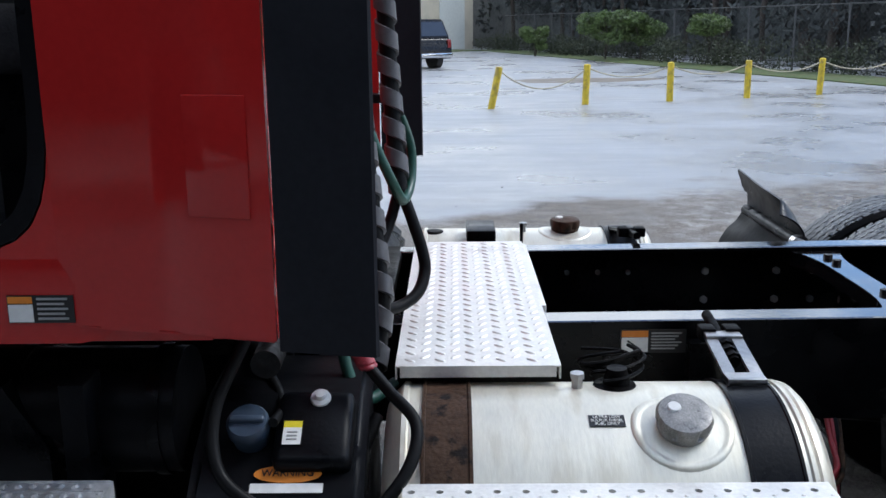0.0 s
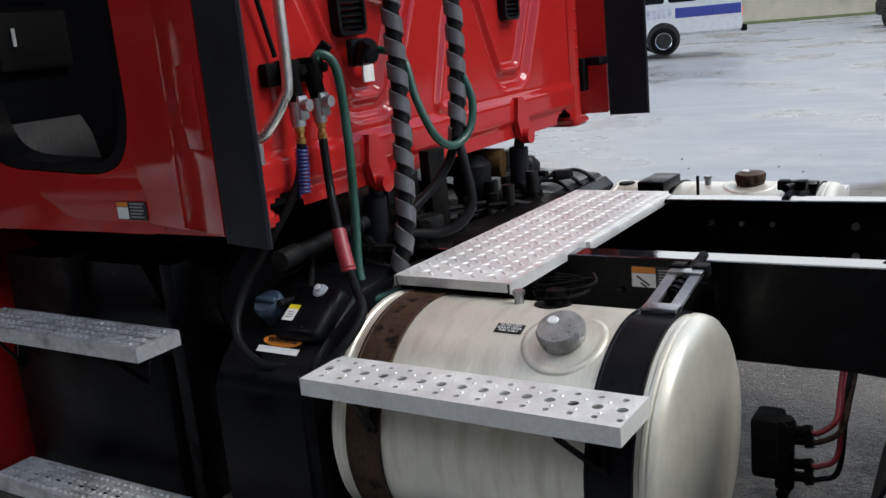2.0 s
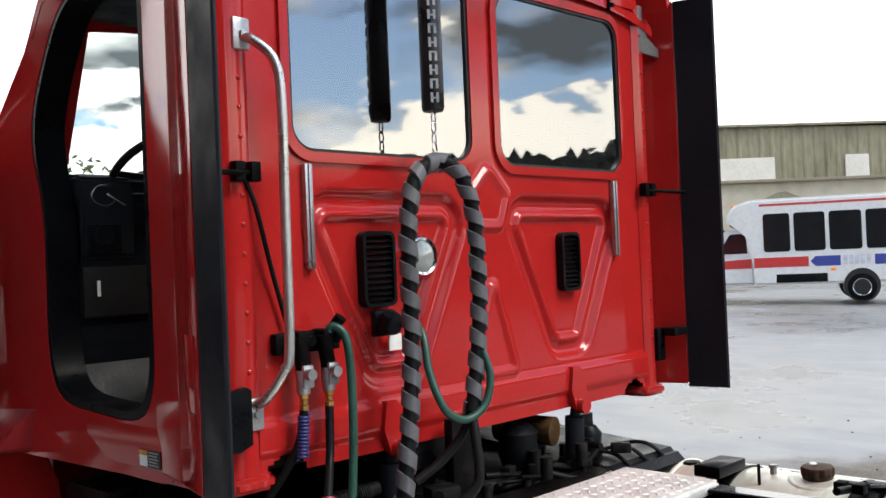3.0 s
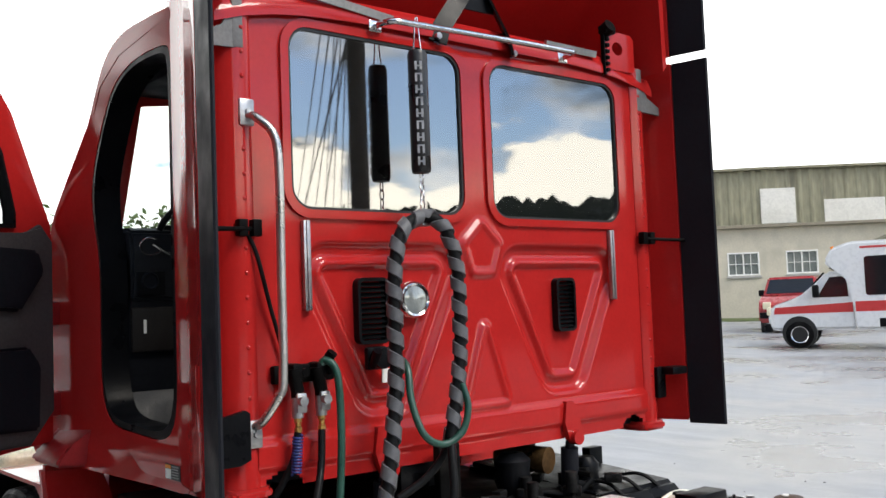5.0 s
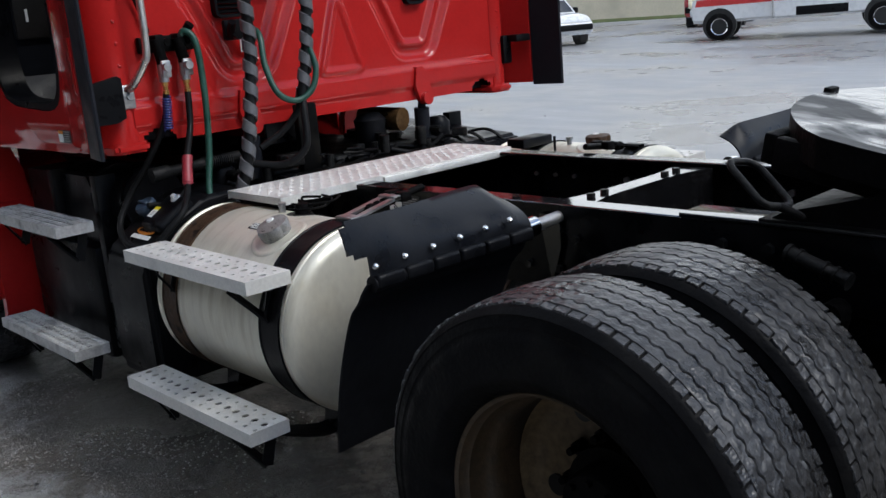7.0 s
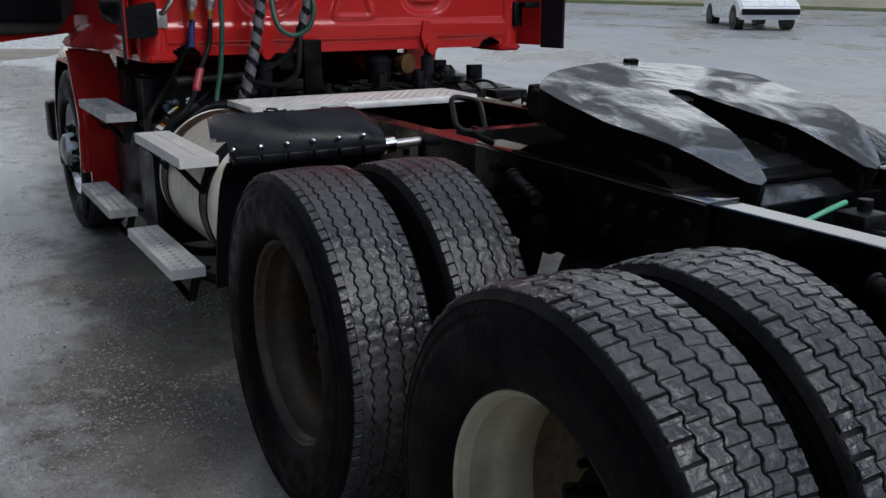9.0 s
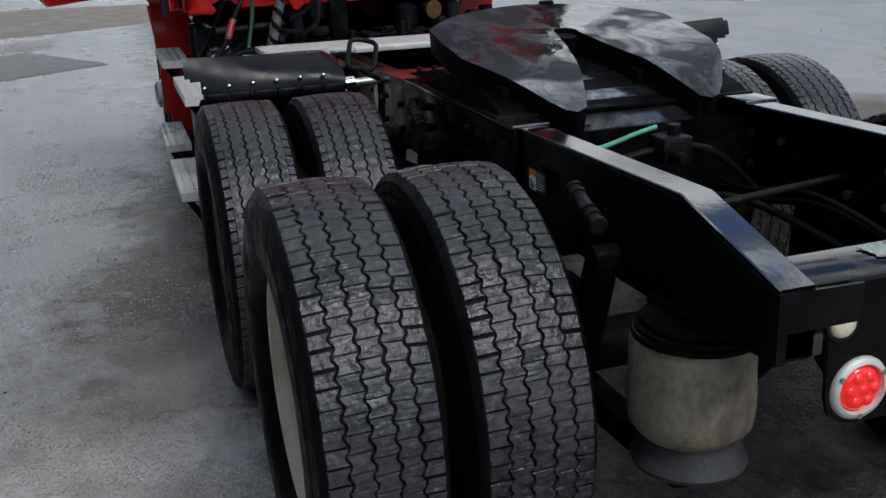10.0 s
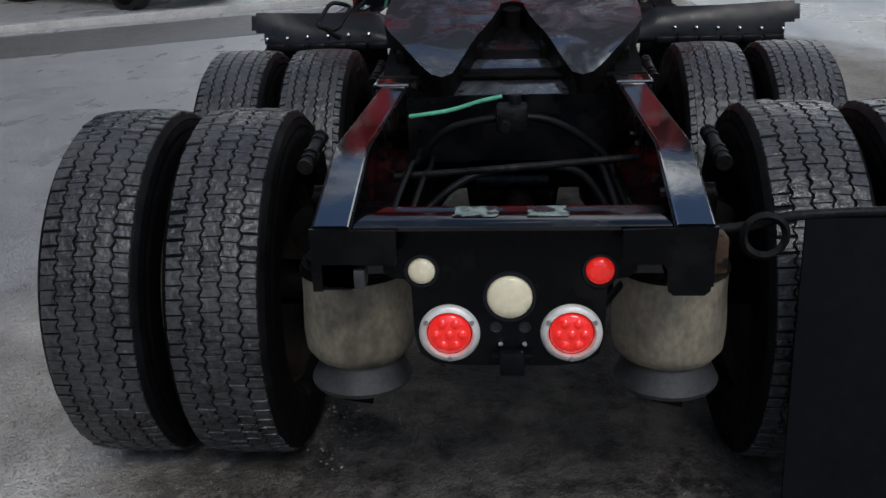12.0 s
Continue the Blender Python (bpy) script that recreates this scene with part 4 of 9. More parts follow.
    for v in bm.verts:
        d = Vector((0, v.co.y - y, v.co.z - z)).normalized() * (r + rise[v])
        v.co.y, v.co.z = y + d.y, z + d.z
    part("filler_boss", bm, TANK, tank, "welded round filler boss", 60)
    bm = bmesh.new()
    seg = 48
    lathe(bm, [(0.050, 0.0), (0.052, 0.012), (0.055, 0.014), (0.057, 0.036), (0.052, 0.044), (0.030, 0.047), (0.0, 0.048)], (0, 0, 0), "z", seg)
    for v in bm.verts:
        a = math.atan2(v.co.y, v.co.x)
        if 0.013 < v.co.z < 0.04:
            f = 1 - 0.17 * (0.5 + 0.5 * math.cos(a * 6)) ** 5
            v.co.x, v.co.y = v.co.x * f, v.co.y * f
    bmesh.ops.transform(bm, matrix=m, verts=bm.verts)
    cap = part("fuel_cap", bm, mat("scuffed_cap", (0.24, 0.235, 0.225), 0.38, 0.3, var=0.4, scale=30, bump=0.15) if s < 0 else RUST, tank, "scuffed grey fluted fuel cap" if s < 0 else "dark brown fuel cap", 50)
    bm = bmesh.new()
    lathe(bm, [(0.0, 0.051), (0.012, 0.051), (0.015, 0.046)], (-0.02, 0.012, 0), "z", 14)
    bmesh.ops.transform(bm, matrix=m, verts=bm.verts)
    part("cap_button", bm, WHITE, cap, "white vent button", 50)
    # label with four lines of writing
    lx, ly = 0.075, s * 0.926
    nz = math.sqrt(r * r - (ly - y) ** 2)
    up = Vector((0, (ly - y), nz)).normalized()
    lm = Matrix.Translation((lx, ly, z + nz)) @ Matrix(((1, 0, 0), (0, up.z, up.y), (0, -up.y, up.z))).to_4x4()
    bm = bmesh.new()
    box(bm, -0.036, 0.036, -0.016, 0.016, 0.0005, 0.002)
    bmesh.ops.transform(bm, matrix=lm, verts=bm.verts)
    lab = part("fuel_label", bm, INK, tank, "small black fuel label")
    if s < 0:
        for text, dy in (("ULTRA LOW", 0.0095), ("SULFUR DIESEL", 0.0), ("FUEL ONLY", -0.0095)):
            lettering("label_text", text, 0.0098, WHITE, lab, lm @ Matrix.Translation((0, dy, 0.0028)))
    # sender unit with wires
    bm = bmesh.new()
    if s > 0:
        lathe(bm, [(0.0, 0.012), (0.03, 0.01), (0.04, 0.0)], (-0.30, 0.80, 0.985), "z", 20)
    else:
        bmesh.ops.create_cone(bm, cap_ends=True, segments=24, radius1=0.052, radius2=0.045, depth=0.016, matrix=Matrix.Translation((0.115, s * 0.775, 0.984)))
        bmesh.ops.create_cone(bm, cap_ends=True, segments=18, radius1=0.030, radius2=0.022, depth=0.035, matrix=Matrix.Translation((0.12, s * 0.765, 1.008)))
    rng = random.Random(11)
    for k in range(5 if s < 0 else 0):
        a = rng.uniform(0, 6.28)
        pts = [Vector((0.115 + 0.05 * math.cos(a + q * 1.1) * (1 + 0.2 * q), s * (0.775 - 0.04 * q * 0.7) + 0.035 * math.sin(a + q * 1.1), 1.0 + 0.014 * rng.random() + 0.006 * q)) for q in range(5)]
        sweep(bm, smooth_path(pts, 6), 0.0045, 6)
    part("fuel_sender", bm, CASTING, tank, "black sender unit with coiled wires", 40)
    bm = bmesh.new()
    cyl(bm, (0.032, s * 0.79, 0.98), (0.032, s * 0.79, 1.02), 0.012, 10)
    cyl(bm, (0.032, s * 0.79, 1.012), (0.032, s * 0.79, 1.024), 0.016, 6)
    part("vent_fitting", bm, STEEL, tank, "", 30)
    # brackets under the tank
    for x in (-0.23, 0.39):
        bm = bmesh.new()
        pts = [(s * (TANK_Y - r - 0.03), 0.98), (s * 0.44, 0.98), (s * 0.44, 0.55), (s * (TANK_Y - 0.1), 0.31), (s * (TANK_Y + 0.12), 0.31)]
        arc = [(s * (TANK_Y + (r + 0.008) * math.cos(radians(a))), z + (r + 0.008) * math.sin(radians(a))) for a in range(-70, -185, -12)]
        prism(bm, pts + arc, "x", x - 0.04, x + 0.04)
        part("tank_bracket", bm, BLACK, tank, "black tank cradle bracket", 30)
    return tank


for s in (-1, 1):
    fuel_tank(s)


# ---- steps ----
def tread_step(x0, x1, y0, y1, z, label, ridged=False):
    """A punched aluminium step with real holes; its outer side at y0."""
    w, d = x1 - x0, abs(y1 - y0)
    bm = bmesh.new()
    edges = []

    def loop(pts):
        vs = [bm.verts.new((px, py, 0)) for px, py in pts]
        edges.extend(bm.edges.new((vs[k], vs[(k + 1) % len(vs)])) for k in range(len(vs)))

    loop([(0, 0), (w, 0), (w, d), (0, d)])
    nx = round(w / 0.053)
    for k in range(nx):
        cx = w * (k + 0.5) / nx
        loop([(cx + 0.0125 * math.cos(a * math.pi / 5), d * 0.5 + 0.0125 * math.sin(a * math.pi / 5)) for a in range(10)])
        for f in (0.2, 0.8):
            c2 = cx + (0.25 if f < 0.5 else -0.2) * w / nx
            loop([(c2 + 0.0075 * math.cos(a * math.pi / 4), d * f + 0.0075 * math.sin(a * math.pi / 4)) for a in range(8)])
    bmesh.ops.triangle_fill(bm, use_beauty=True, use_dissolve=False, edges=edges)
    top = list(bm.faces)
    bmesh.ops.recalc_face_normals(bm, faces=top)
    got = bmesh.ops.extrude_face_region(bm, geom=top)["geom"]
    for v in got:
        if isinstance(v, bmesh.types.BMVert):
            v.co.z -= 0.004
    for a, b, c, e in ((0, w, 0, 0.004), (0, w, d - 0.004, d), (0, 0.004, 0.004, d - 0.004), (w - 0.004, w, 0.004, d - 0.004)):
        box(bm, a, b, c, e, -0.042, -0.004)
    for k in range(nx):
        cx = w * (k + 0.5) / nx
        for f in (0.33, 0.67):
            lathe(bm, [(0.0, 0.0025), (0.003, 0.002), (0.005, 0.0)], (cx + 0.3 * w / nx, d * f, 0), "z", 6)
    if ridged:
        # rows of pressed gripping teeth along the step
        for row in range(4):
            cy = d * (0.14 + 0.24 * row)
            for k in range(int(w / 0.026) - 1):
                cx = 0.026 * (k + 1) + 0.007 * (row % 2)
                lathe(bm, [(0.0, 0.005), (0.004, 0.0045), (0.0085, 0.0)], (cx, cy, 0), "z", 6)
            box(bm, 0.004, w - 0.004, cy + d * 0.10, cy + d * 0.125, 0.0, 0.0025)
    sgn = 1 if y1 > y0 else -1
    bmesh.ops.transform(bm, matrix=Matrix.Translation((x0, y0, z)) @ Matrix.Diagonal((1, sgn, 1, 1)), verts=bm.verts)
    step = part("step", bm, WORNSTEP if ridged else ALU, truck, label)
    for x, lean in ((x0 + 0.16 * w, -0.02), (x0 + 0.80 * w, 0.07)):
        bm = bmesh.new()
        box(bm, x - 0.03, x + 0.03, min(y0 + sgn * 0.03, y1 + sgn * 0.06), max(y0 + sgn * 0.03, y1 + sgn * 0.06), z - 0.054, z - 0.042, 0.003)
        a, b = Vector((x, y0 + sgn * 0.03, z - 0.055)), Vector((x + lean, y1 - sgn * 0.042, z - 0.165))
        for c in (a, Vector((x + lean, y1 - sgn * 0.01, z - 0.05))):
            sweep(bm, [c, b], 0, ring=[(-0.018, -0.004), (0.018, -0.004), (0.018, 0.004), (-0.018, 0.004)])
        part("step_bracket", bm, PLASTIC, step, "black step bracket", 30)
    return step


for s in (-1, 1):
    tread_step(-0.328, 0.467, s * 1.228, s * 1.070, 0.91, "punched aluminium step over the fuel tank")
    tread_step(-0.305, 0.497, s * 1.300, s * 1.160, 0.468, "lower punched aluminium tank step")
    tread_step(-1.66, -0.862, s * 1.252, s * 1.100, 0.935, "upper weathered grey aluminium cab step with gripping teeth", True)
    tread_step(-1.60, -0.792, s * 1.292, s * 1.147, 0.452, "lower weathered grey aluminium cab step with gripping teeth", True)
    for x in (-0.2, 0.39):
        bm = bmesh.new()
        sweep(bm, smooth_path([(x, s * 0.86, 0.335), (x, s * 1.0, 0.34), (x, s * 1.2, 0.425)], 4), 0, ring=[(-0.03, -0.006), (0.03, -0.006), (0.03, 0.006), (-0.03, 0.006)])
        part("step_hanger", bm, PLASTIC, truck, "black steel step hanger", 30)
    for x in (-1.4, -0.95):
        bm = bmesh.new()
        box(bm, x - 0.025, x + 0.025, min(s * 0.95, s * 1.04), max(s * 0.95, s * 1.04), 0.36, 1.1, 0.004)
        part("step_hanger", bm, PLASTIC, truck, "black steel step hanger", 30)

# ---- deck plate ----
bm = bmesh.new()
x0, x1, y0, y1, zt = -0.358, 0.0, -0.772, 0.432, 1.034
ring = [(x0, zt - 0.03), (x0, zt), (x1, zt), (x1, zt - 0.03), (x1 - 0.004, zt - 0.03), (x1 - 0.004, zt - 0.004), (x0 + 0.004, zt - 0.004), (x0 + 0.004, zt - 0.03)]
prism(bm, ring, "y", y0, y1)
box(bm, x0 + 0.01, x1 - 0.01, y0, y0 + 0.004, zt - 0.026, zt - 0.004)
box(bm, -0.012, 0.014, -0.30, 0.42, zt - 0.034, zt - 0.006, 0.003)
deck = part("deck_plate", bm, ALU, truck, "scuffed aluminium checker deck plate behind the cab", 30)
lug = bmesh.new()
lathe(lug, [(0.0, 0.0034), (0.005, 0.0030), (0.010, 0.0014), (0.0125, -0.001)], (0, 0, 0), "z", 8)
for v in lug.verts:
    v.co.x *= 1.45
    v.co.y *= 0.52
lug_ob = part("checker_lug", lug, ALU, deck, "", 180)
k = 0
for i in range(10):
    for j in range(25):
        x = x0 + 0.03 + i * 0.0335
        y = y0 + 0.035 + j * 0.047 + (0.0235 if i % 2 else 0)
        if y > y1 - 0.02:
            continue
        m = Matrix.Translation((x, y, zt)) @ Matrix.Rotation(radians(48 if i % 2 else -42), 4, "Z")
        if k == 0:
            lug_ob.matrix_basis = m
        else:
            again(lug_ob, deck, m)
        k += 1

# ---- quarter fenders before the drive wheels ----
def quarter_fender(s, shift, bend):
    """A flexible plastic sheet bolted to a bar, with a long rubber flap below; s: its side; shift: how far out it sits; bend: how far its inner end curls forward."""
    def at_y(f):
        return s * (1.252 + shift - (0.662 + shift) * f)

    bm = bmesh.new()
    nu, nv = 33, 12
    front, back = [], []
    for i in range(nu + 1):
        f = i / nu
        curl = 0.035 + bend * ease(f * 1.1)
        lo, hi = [], []
        for j in range(nv + 1):
            v = j / nv
            x = 1.016 - curl * v ** 2.2 + 0.003 * math.sin(7 * f + 3 * v)
            z = 0.985 + 0.006 * f + v * (0.158 - 0.028 * f) + 0.002 * math.sin(8 * f + 1) * v * v
            if f > 0.9:
                x, z = x - 0.25 * (f - 0.9) * v, z - 0.35 * (f - 0.9) * v * v
            lo.append(bm.verts.new((x, at_y(f), z)))
            hi.append(bm.verts.new((x - 0.006, at_y(f), z - 0.002)))
        front.append(lo)
        back.append(hi)

    def kept(i, j):
        return 0 <= i < nu and 0 <= j < nv and not (i < 3 and j < 5) and not (i == 0 and j in (5, nv - 1)) and not (i == 3 and j == 0)

    for i in range(nu):
        for j in range(nv):
            if not kept(i, j):
                continue
            for g in (front, back):
                bm.faces.new((g[i][j], g[i + 1][j], g[i + 1][j + 1], g[i][j + 1]))
            for di, dj, p, q in ((-1, 0, (0, 0), (0, 1)), (1, 0, (1, 0), (1, 1)), (0, -1, (0, 0), (1, 0)), (0, 1, (0, 1), (1, 1))):
                if not kept(i + di, j + dj):
                    bm.faces.new([g[i + c[0]][j + c[1]] for g, c in ((front, p), (front, q), (back, q), (back, p))])
    bmesh.ops.delete(bm, geom=[v for v in bm.verts if not v.link_faces], context="VERTS")
    fender = part("quarter_fender", bm, FENDER, truck, "curved black plastic quarter fender before the drive tyres", 50)
    for k in range(6):
        y = s * (1.135 + shift - k * 0.0986)
        bm = bmesh.new()
        box(bm, 0.99, 1.032, y - 0.046, y + 0.046, 0.962, 1.0, 0.009)
        part("bar_segment", bm, PLASTIC, fender, "black rubber clamp block", 50)
    bm = bmesh.new()
    cyl(bm, (1.008, s * (1.185 + shift), 0.975), (0.99, s * 0.56, 0.985), 0.021, 14)
    part("hanger_bar", bm, PLASTIC, fender, "black mounting bar", 50)
    for k in range(6):
        bm = bmesh.new()
        lathe(bm, [(0.0, 0.011), (0.005, 0.010), (0.009, 0.005), (0.010, 0.0)], (1.019, s * (1.178 + shift - k * 0.0986), 1.022 + 0.003 * k), "x", 10)
        part("rivet", bm, CHROME, fender, "bright bolt head", 50)
    bm = bmesh.new()
    cyl(bm, (0.985, s * 0.585, 0.985), (0.985, s * 0.545, 0.988), 0.031, 18)
    part("pole_clamp", bm, CHROME, fender, "bright clamp on the fender pole", 40)
    bm = bmesh.new()
    cyl(bm, (0.985, s * 0.56, 0.986), (0.985, s * 0.43, 0.992), 0.019, 14)
    part("pole", bm, STEEL, fender, "bare steel fender pole", 40)
    # flap, hanging forward towards the tank
    bm = bmesh.new()
    rows = []
    path = smooth_path([(1.004, 0, 0.975), (0.975, 0, 0.93), (0.925, 0, 0.88), (0.878, 0, 0.76), (0.838, 0, 0.61), (0.805, 0, 0.465)], 4)
    for k, p in enumerate(path):
        out = 1.196 + shift + min(0.012, 0.004 * k)
        ys = [out - (out - 0.60) * q / 10 for q in range(11)]
        rows.append([bm.verts.new((p.x + 0.006 * math.sin(9 * y + k * 0.4), s * y, p.z)) for y in ys])
    ext = [[bm.verts.new(v.co + Vector((0.009, 0, 0.002))) for v in r] for r in rows]
    n = len(rows)
    for k in range(n - 1):
        for q in range(10):
            for g in (rows, ext):
                bm.faces.new((g[k][q], g[k][q + 1], g[k + 1][q + 1], g[k + 1][q]))
        for q in (0, 10):
            bm.faces.new((rows[k][q], rows[k + 1][q], ext[k + 1][q], ext[k][q]))
    for k in (0, n - 1):
        for q in range(10):
            bm.faces.new((rows[k][q], rows[k][q + 1], ext[k][q + 1], ext[k][q]))
    part("mud_flap", bm, FLAP, fender, "long hanging black rubber flap, scuffed", 50)
    bm = bmesh.new()
    prism(bm, [(0.92, 1.0), (1.0, 1.0), (1.0, 0.9), (0.96, 0.78)], "y", min(s * 0.435, s * 0.447), max(s * 0.435, s * 0.447))
    part("fender_bracket", bm, FRAME, fender, "", 30)


quarter_fender(-1, 0.0, 0.115)
quarter_fender(1, 0.07, 0.03)

# rear mud flap with its spring hanger, on the passenger side only
bm = bmesh.new()
pts = [(3.50, 0.90), (3.505, 0.6), (3.52, 0.3), (3.535, 0.13)]
prism(bm, pts + [(x + 0.009, z) for x, z in reversed(pts)], "y", 0.665, 1.26)
flap = part("rear_mud_flap", bm, FLAP, truck, "tall dark rubber rear mud flap", 60)
bm = bmesh.new()
sweep(bm, smooth_path([(3.45, 0.43, 0.85), (3.47, 0.55, 0.87), (3.50, 0.66, 0.905), (3.50, 0.95, 0.915), (3.50, 1.27, 0.92)], 5), 0.012, 10)
lathe(bm, [(0.048, 0.0), (0.058, 0.012), (0.048, 0.024), (0.038, 0.012)], (3.50, 0.575, 0.86), "x", 20, True)
part("flap_hanger", bm, ENGINE, flap, "bent steel flap hanger with a coil", 50)
bm = bmesh.new()
box(bm, 3.53, 3.60, 0.432, 0.478, 0.80, 0.885, 0.006)
part("hanger_mount", bm, RUST, flap, "rusty hanger mount", 40)

# ---- fifth wheel ----
FW = Matrix.Translation((2.03, 0.0, 1.222)) @ Matrix.Rotation(radians(11.5), 4, "Y")


def fifth_wheel():
    """The coupling plate with its throat, ribs, pivot brackets, lock and pull handle."""
    pts = []
    for a in range(-62, 63, 4):
        pts.append((-0.455 * math.cos(radians(a)) - 0.005, 0.47 * math.sin(radians(a)) / math.sin(radians(62)) * 0.985))
    right = [(-0.05, 0.468), (0.10, 0.458), (0.22, 0.42), (0.34, 0.355), (0.42, 0.305), (0.47, 0.265), (0.485, 0.23), (0.47, 0.195), (0.40, 0.168), (0.30, 0.135), (0.18, 0.10), (0.05, 0.068), (-0.07, 0.046)]
    arc = [(-0.09 - 0.046 * math.sin(radians(a)), 0.046 * math.cos(radians(a))) for a in range(15, 180, 15)]
    left = [(x, -y) for x, y in reversed(right)]
    outline = pts + right + arc + left
    bm = bmesh.new()
    up = [bm.verts.new((x, y, 0)) for x, y in outline]
    dn = [bm.verts.new((x * 0.985, y * 0.985 if abs(y) > 0.2 else y * 1.04, -0.080)) for x, y in outline]
    f = bm.faces.new(up)
    g = bm.faces.new(dn[::-1])
    n = len(up)
    side = [bm.faces.new((up[k], dn[k], dn[(k + 1) % n], up[(k + 1) % n])) for k in range(n)]
    bmesh.ops.triangulate(bm, faces=[f, g])
    for _ in range(3):
        long = [e for e in bm.edges if e.calc_length() > 0.07 and all(v.co.z > -0.001 for v in e.verts)]
        bmesh.ops.subdivide_edges(bm, edges=long, cuts=1)
        bmesh.ops.triangulate(bm, faces=[q for q in bm.faces if len(q.verts) > 4])
    for v in bm.verts:
        x, y = v.co.x, v.co.y
        if v.co.z > -0.001:
            edge = max(0.0, x - 0.22) / 0.25
            v.co.z -= 0.055 * edge ** 1.6
            v.co.z += 0.003 * noise.noise((x * 9, y * 9, 0.3))
        else:
            v.co.z -= 0.055 * (max(0.0, x - 0.22) / 0.25) ** 1.6
    plate = part("fifth_wheel", bm, GREASE, truck, "greasy wet black fifth wheel plate, tilted to the rear", 45, at=FW)
    plate.data.materials.append(CASTING)
    for p in plate.data.polygons:
        if p.normal.z < 0.5:
            p.material_index = 1
    bm = bmesh.new()
    for s in (-1, 1):
        box(bm, -0.36, 0.30, min(s * 0.36, s * 0.40), max(s * 0.36, s * 0.40), -0.13, -0.04, 0.01)
        box(bm, -0.30, 0.25, min(s * 0.10, s * 0.14), max(s * 0.10, s * 0.14), -0.12, -0.04, 0.008)
    box(bm, -0.40, -0.36, -0.38, 0.38, -0.12, -0.04, 0.008)
    box(bm, -0.26, -0.15, -0.12, 0.12, -0.11, -0.045, 0.008)
    part("plate_ribs", bm, CASTING, plate, "black cast ribs under the plate", 40)
    # deep skirt along the throat
    for s in (-1, 1):
        bm = bmesh.new()
        edge = [(x, s * y) for x, y in right[7:]] + [(-0.13, s * 0.030)]
        outer = [(x, y + s * 0.03) for x, y in reversed(edge)]
        prism(bm, edge + outer, "z", -0.125, -0.02)
        for v in bm.verts:
            v.co.z -= 0.055 * (max(0.0, v.co.x - 0.22) / 0.25) ** 1.6
        part("throat_skirt", bm, CASTING, plate, "black cast skirt of the throat", 40)
    bm = bmesh.new()
    cyl(bm, (-0.085, 0.0, -0.13), (-0.085, 0.0, -0.012), 0.034, 20)
    part("lock_jaw", bm, CASTING, plate, "black round lock jaw", 40)
    bm = bmesh.new()
    box(bm, -0.468, -0.445, 0.06, 0.115, -0.03, 0.010, 0.004)
    part("edge_lug", bm, CASTING, plate, "small black lug on the plate's front edge", 40)
    return plate


fifth_wheel()
for s in (-1, 1):
    bm = bmesh.new()
    yy = sorted((s * 0.345, s * 0.435))
    prism(bm, [(1.67, 1.052), (2.39, 1.052), (2.35, 1.075), (2.13, 1.13), (2.09, 1.18), (1.97, 1.18), (1.93, 1.13), (1.71, 1.075)], "y", *yy)
    br = part("pivot_bracket", bm, CASTING, truck, "black cast fifth wheel bracket", 40)
    bm = bmesh.new()
    cyl(bm, (2.03, s * 0.33, 1.125), (2.03, s * 0.44, 1.125), 0.028, 16)
    part("pivot_pin", bm, ENGINE, br, "", 40)
bm = bmesh.new()
box(bm, 1.65, 2.40, -0.45, 0.45, 1.042, 1.056, 0.003)
part("base_plate", bm, GREASY, truck, "greasy sliding base plate", 30)
bm = bmesh.new()
hl = Vector((0.776, -0.31, -0.553)).normalized()
hw = (Vector((0, 1, 0)) - hl * hl.y).normalized()
hc = Vector((1.793, -0.702, 1.20))
hp = []
for cx, a0 in ((0.047, -90), (-0.047, 90)):
    for sy, a1 in ((-1, 0), (1, 0)):
        for k in range(5):
            a = radians((-90 if sy < 0 else 0) + 90 * k / 4)
            q = 1 if cx > 0 else -1
            hp.append(hc + hl * (cx + q * 0.028 * math.cos(a)) + hw * q * (sy * 0.018 + 0.028 * math.sin(a)))
sweep(bm, hp, 0.0085, 8, closed=True)
handle = part("release_handle", bm, ENGINE, truck, "bare steel loop pull handle of the fifth wheel", 60)
bm = bmesh.new()
e0 = hc + hl * 0.075
sweep(bm, smooth_path([e0, e0 + Vector((0.02, 0.03, -0.02)), e0 + Vector((0.02, 0.06, -0.035))], 6), 0.010, 8)
part("pull_rod", bm, CASTING, handle, "bent black pull rod", 60)

# ---- the cab ----
def seg_dist(p, a, b):
    ax, ay, bx, by = *a, *b
    t = max(0.0, min(1.0, ((p[0] - ax) * (bx - ax) + (p[1] - ay) * (by - ay)) / ((bx - ax) ** 2 + (by - ay) ** 2)))
    return math.hypot(p[0] - ax - t * (bx - ax), p[1] - ay - t * (by - ay))


def poly_dist(p, pts):
    """Signed distance to a polygon, less than 0 inside."""
    d = min(seg_dist(p, pts[k], pts[k - 1]) for k in range(len(pts)))
    inside = False
    for k in range(len(pts)):
        a, b = pts[k], pts[k - 1]
        if (a[1] > p[1]) != (b[1] > p[1]) and p[0] < (b[0] - a[0]) * (p[1] - a[1]) / (b[1] - a[1]) + a[0]:
            inside = not inside
    return -d if inside else d


KITE = [(-0.235, 1.925), (0.235, 1.925), (0.045, 1.53), (-0.045, 1.53)]
HEX = [(0.02, 2.105), (0.10, 2.03), (0.065, 1.935), (-0.025, 1.935), (-0.06, 2.03)]
TENT = [(0.02, 1.70), (0.115, 1.42), (-0.075, 1.42)]


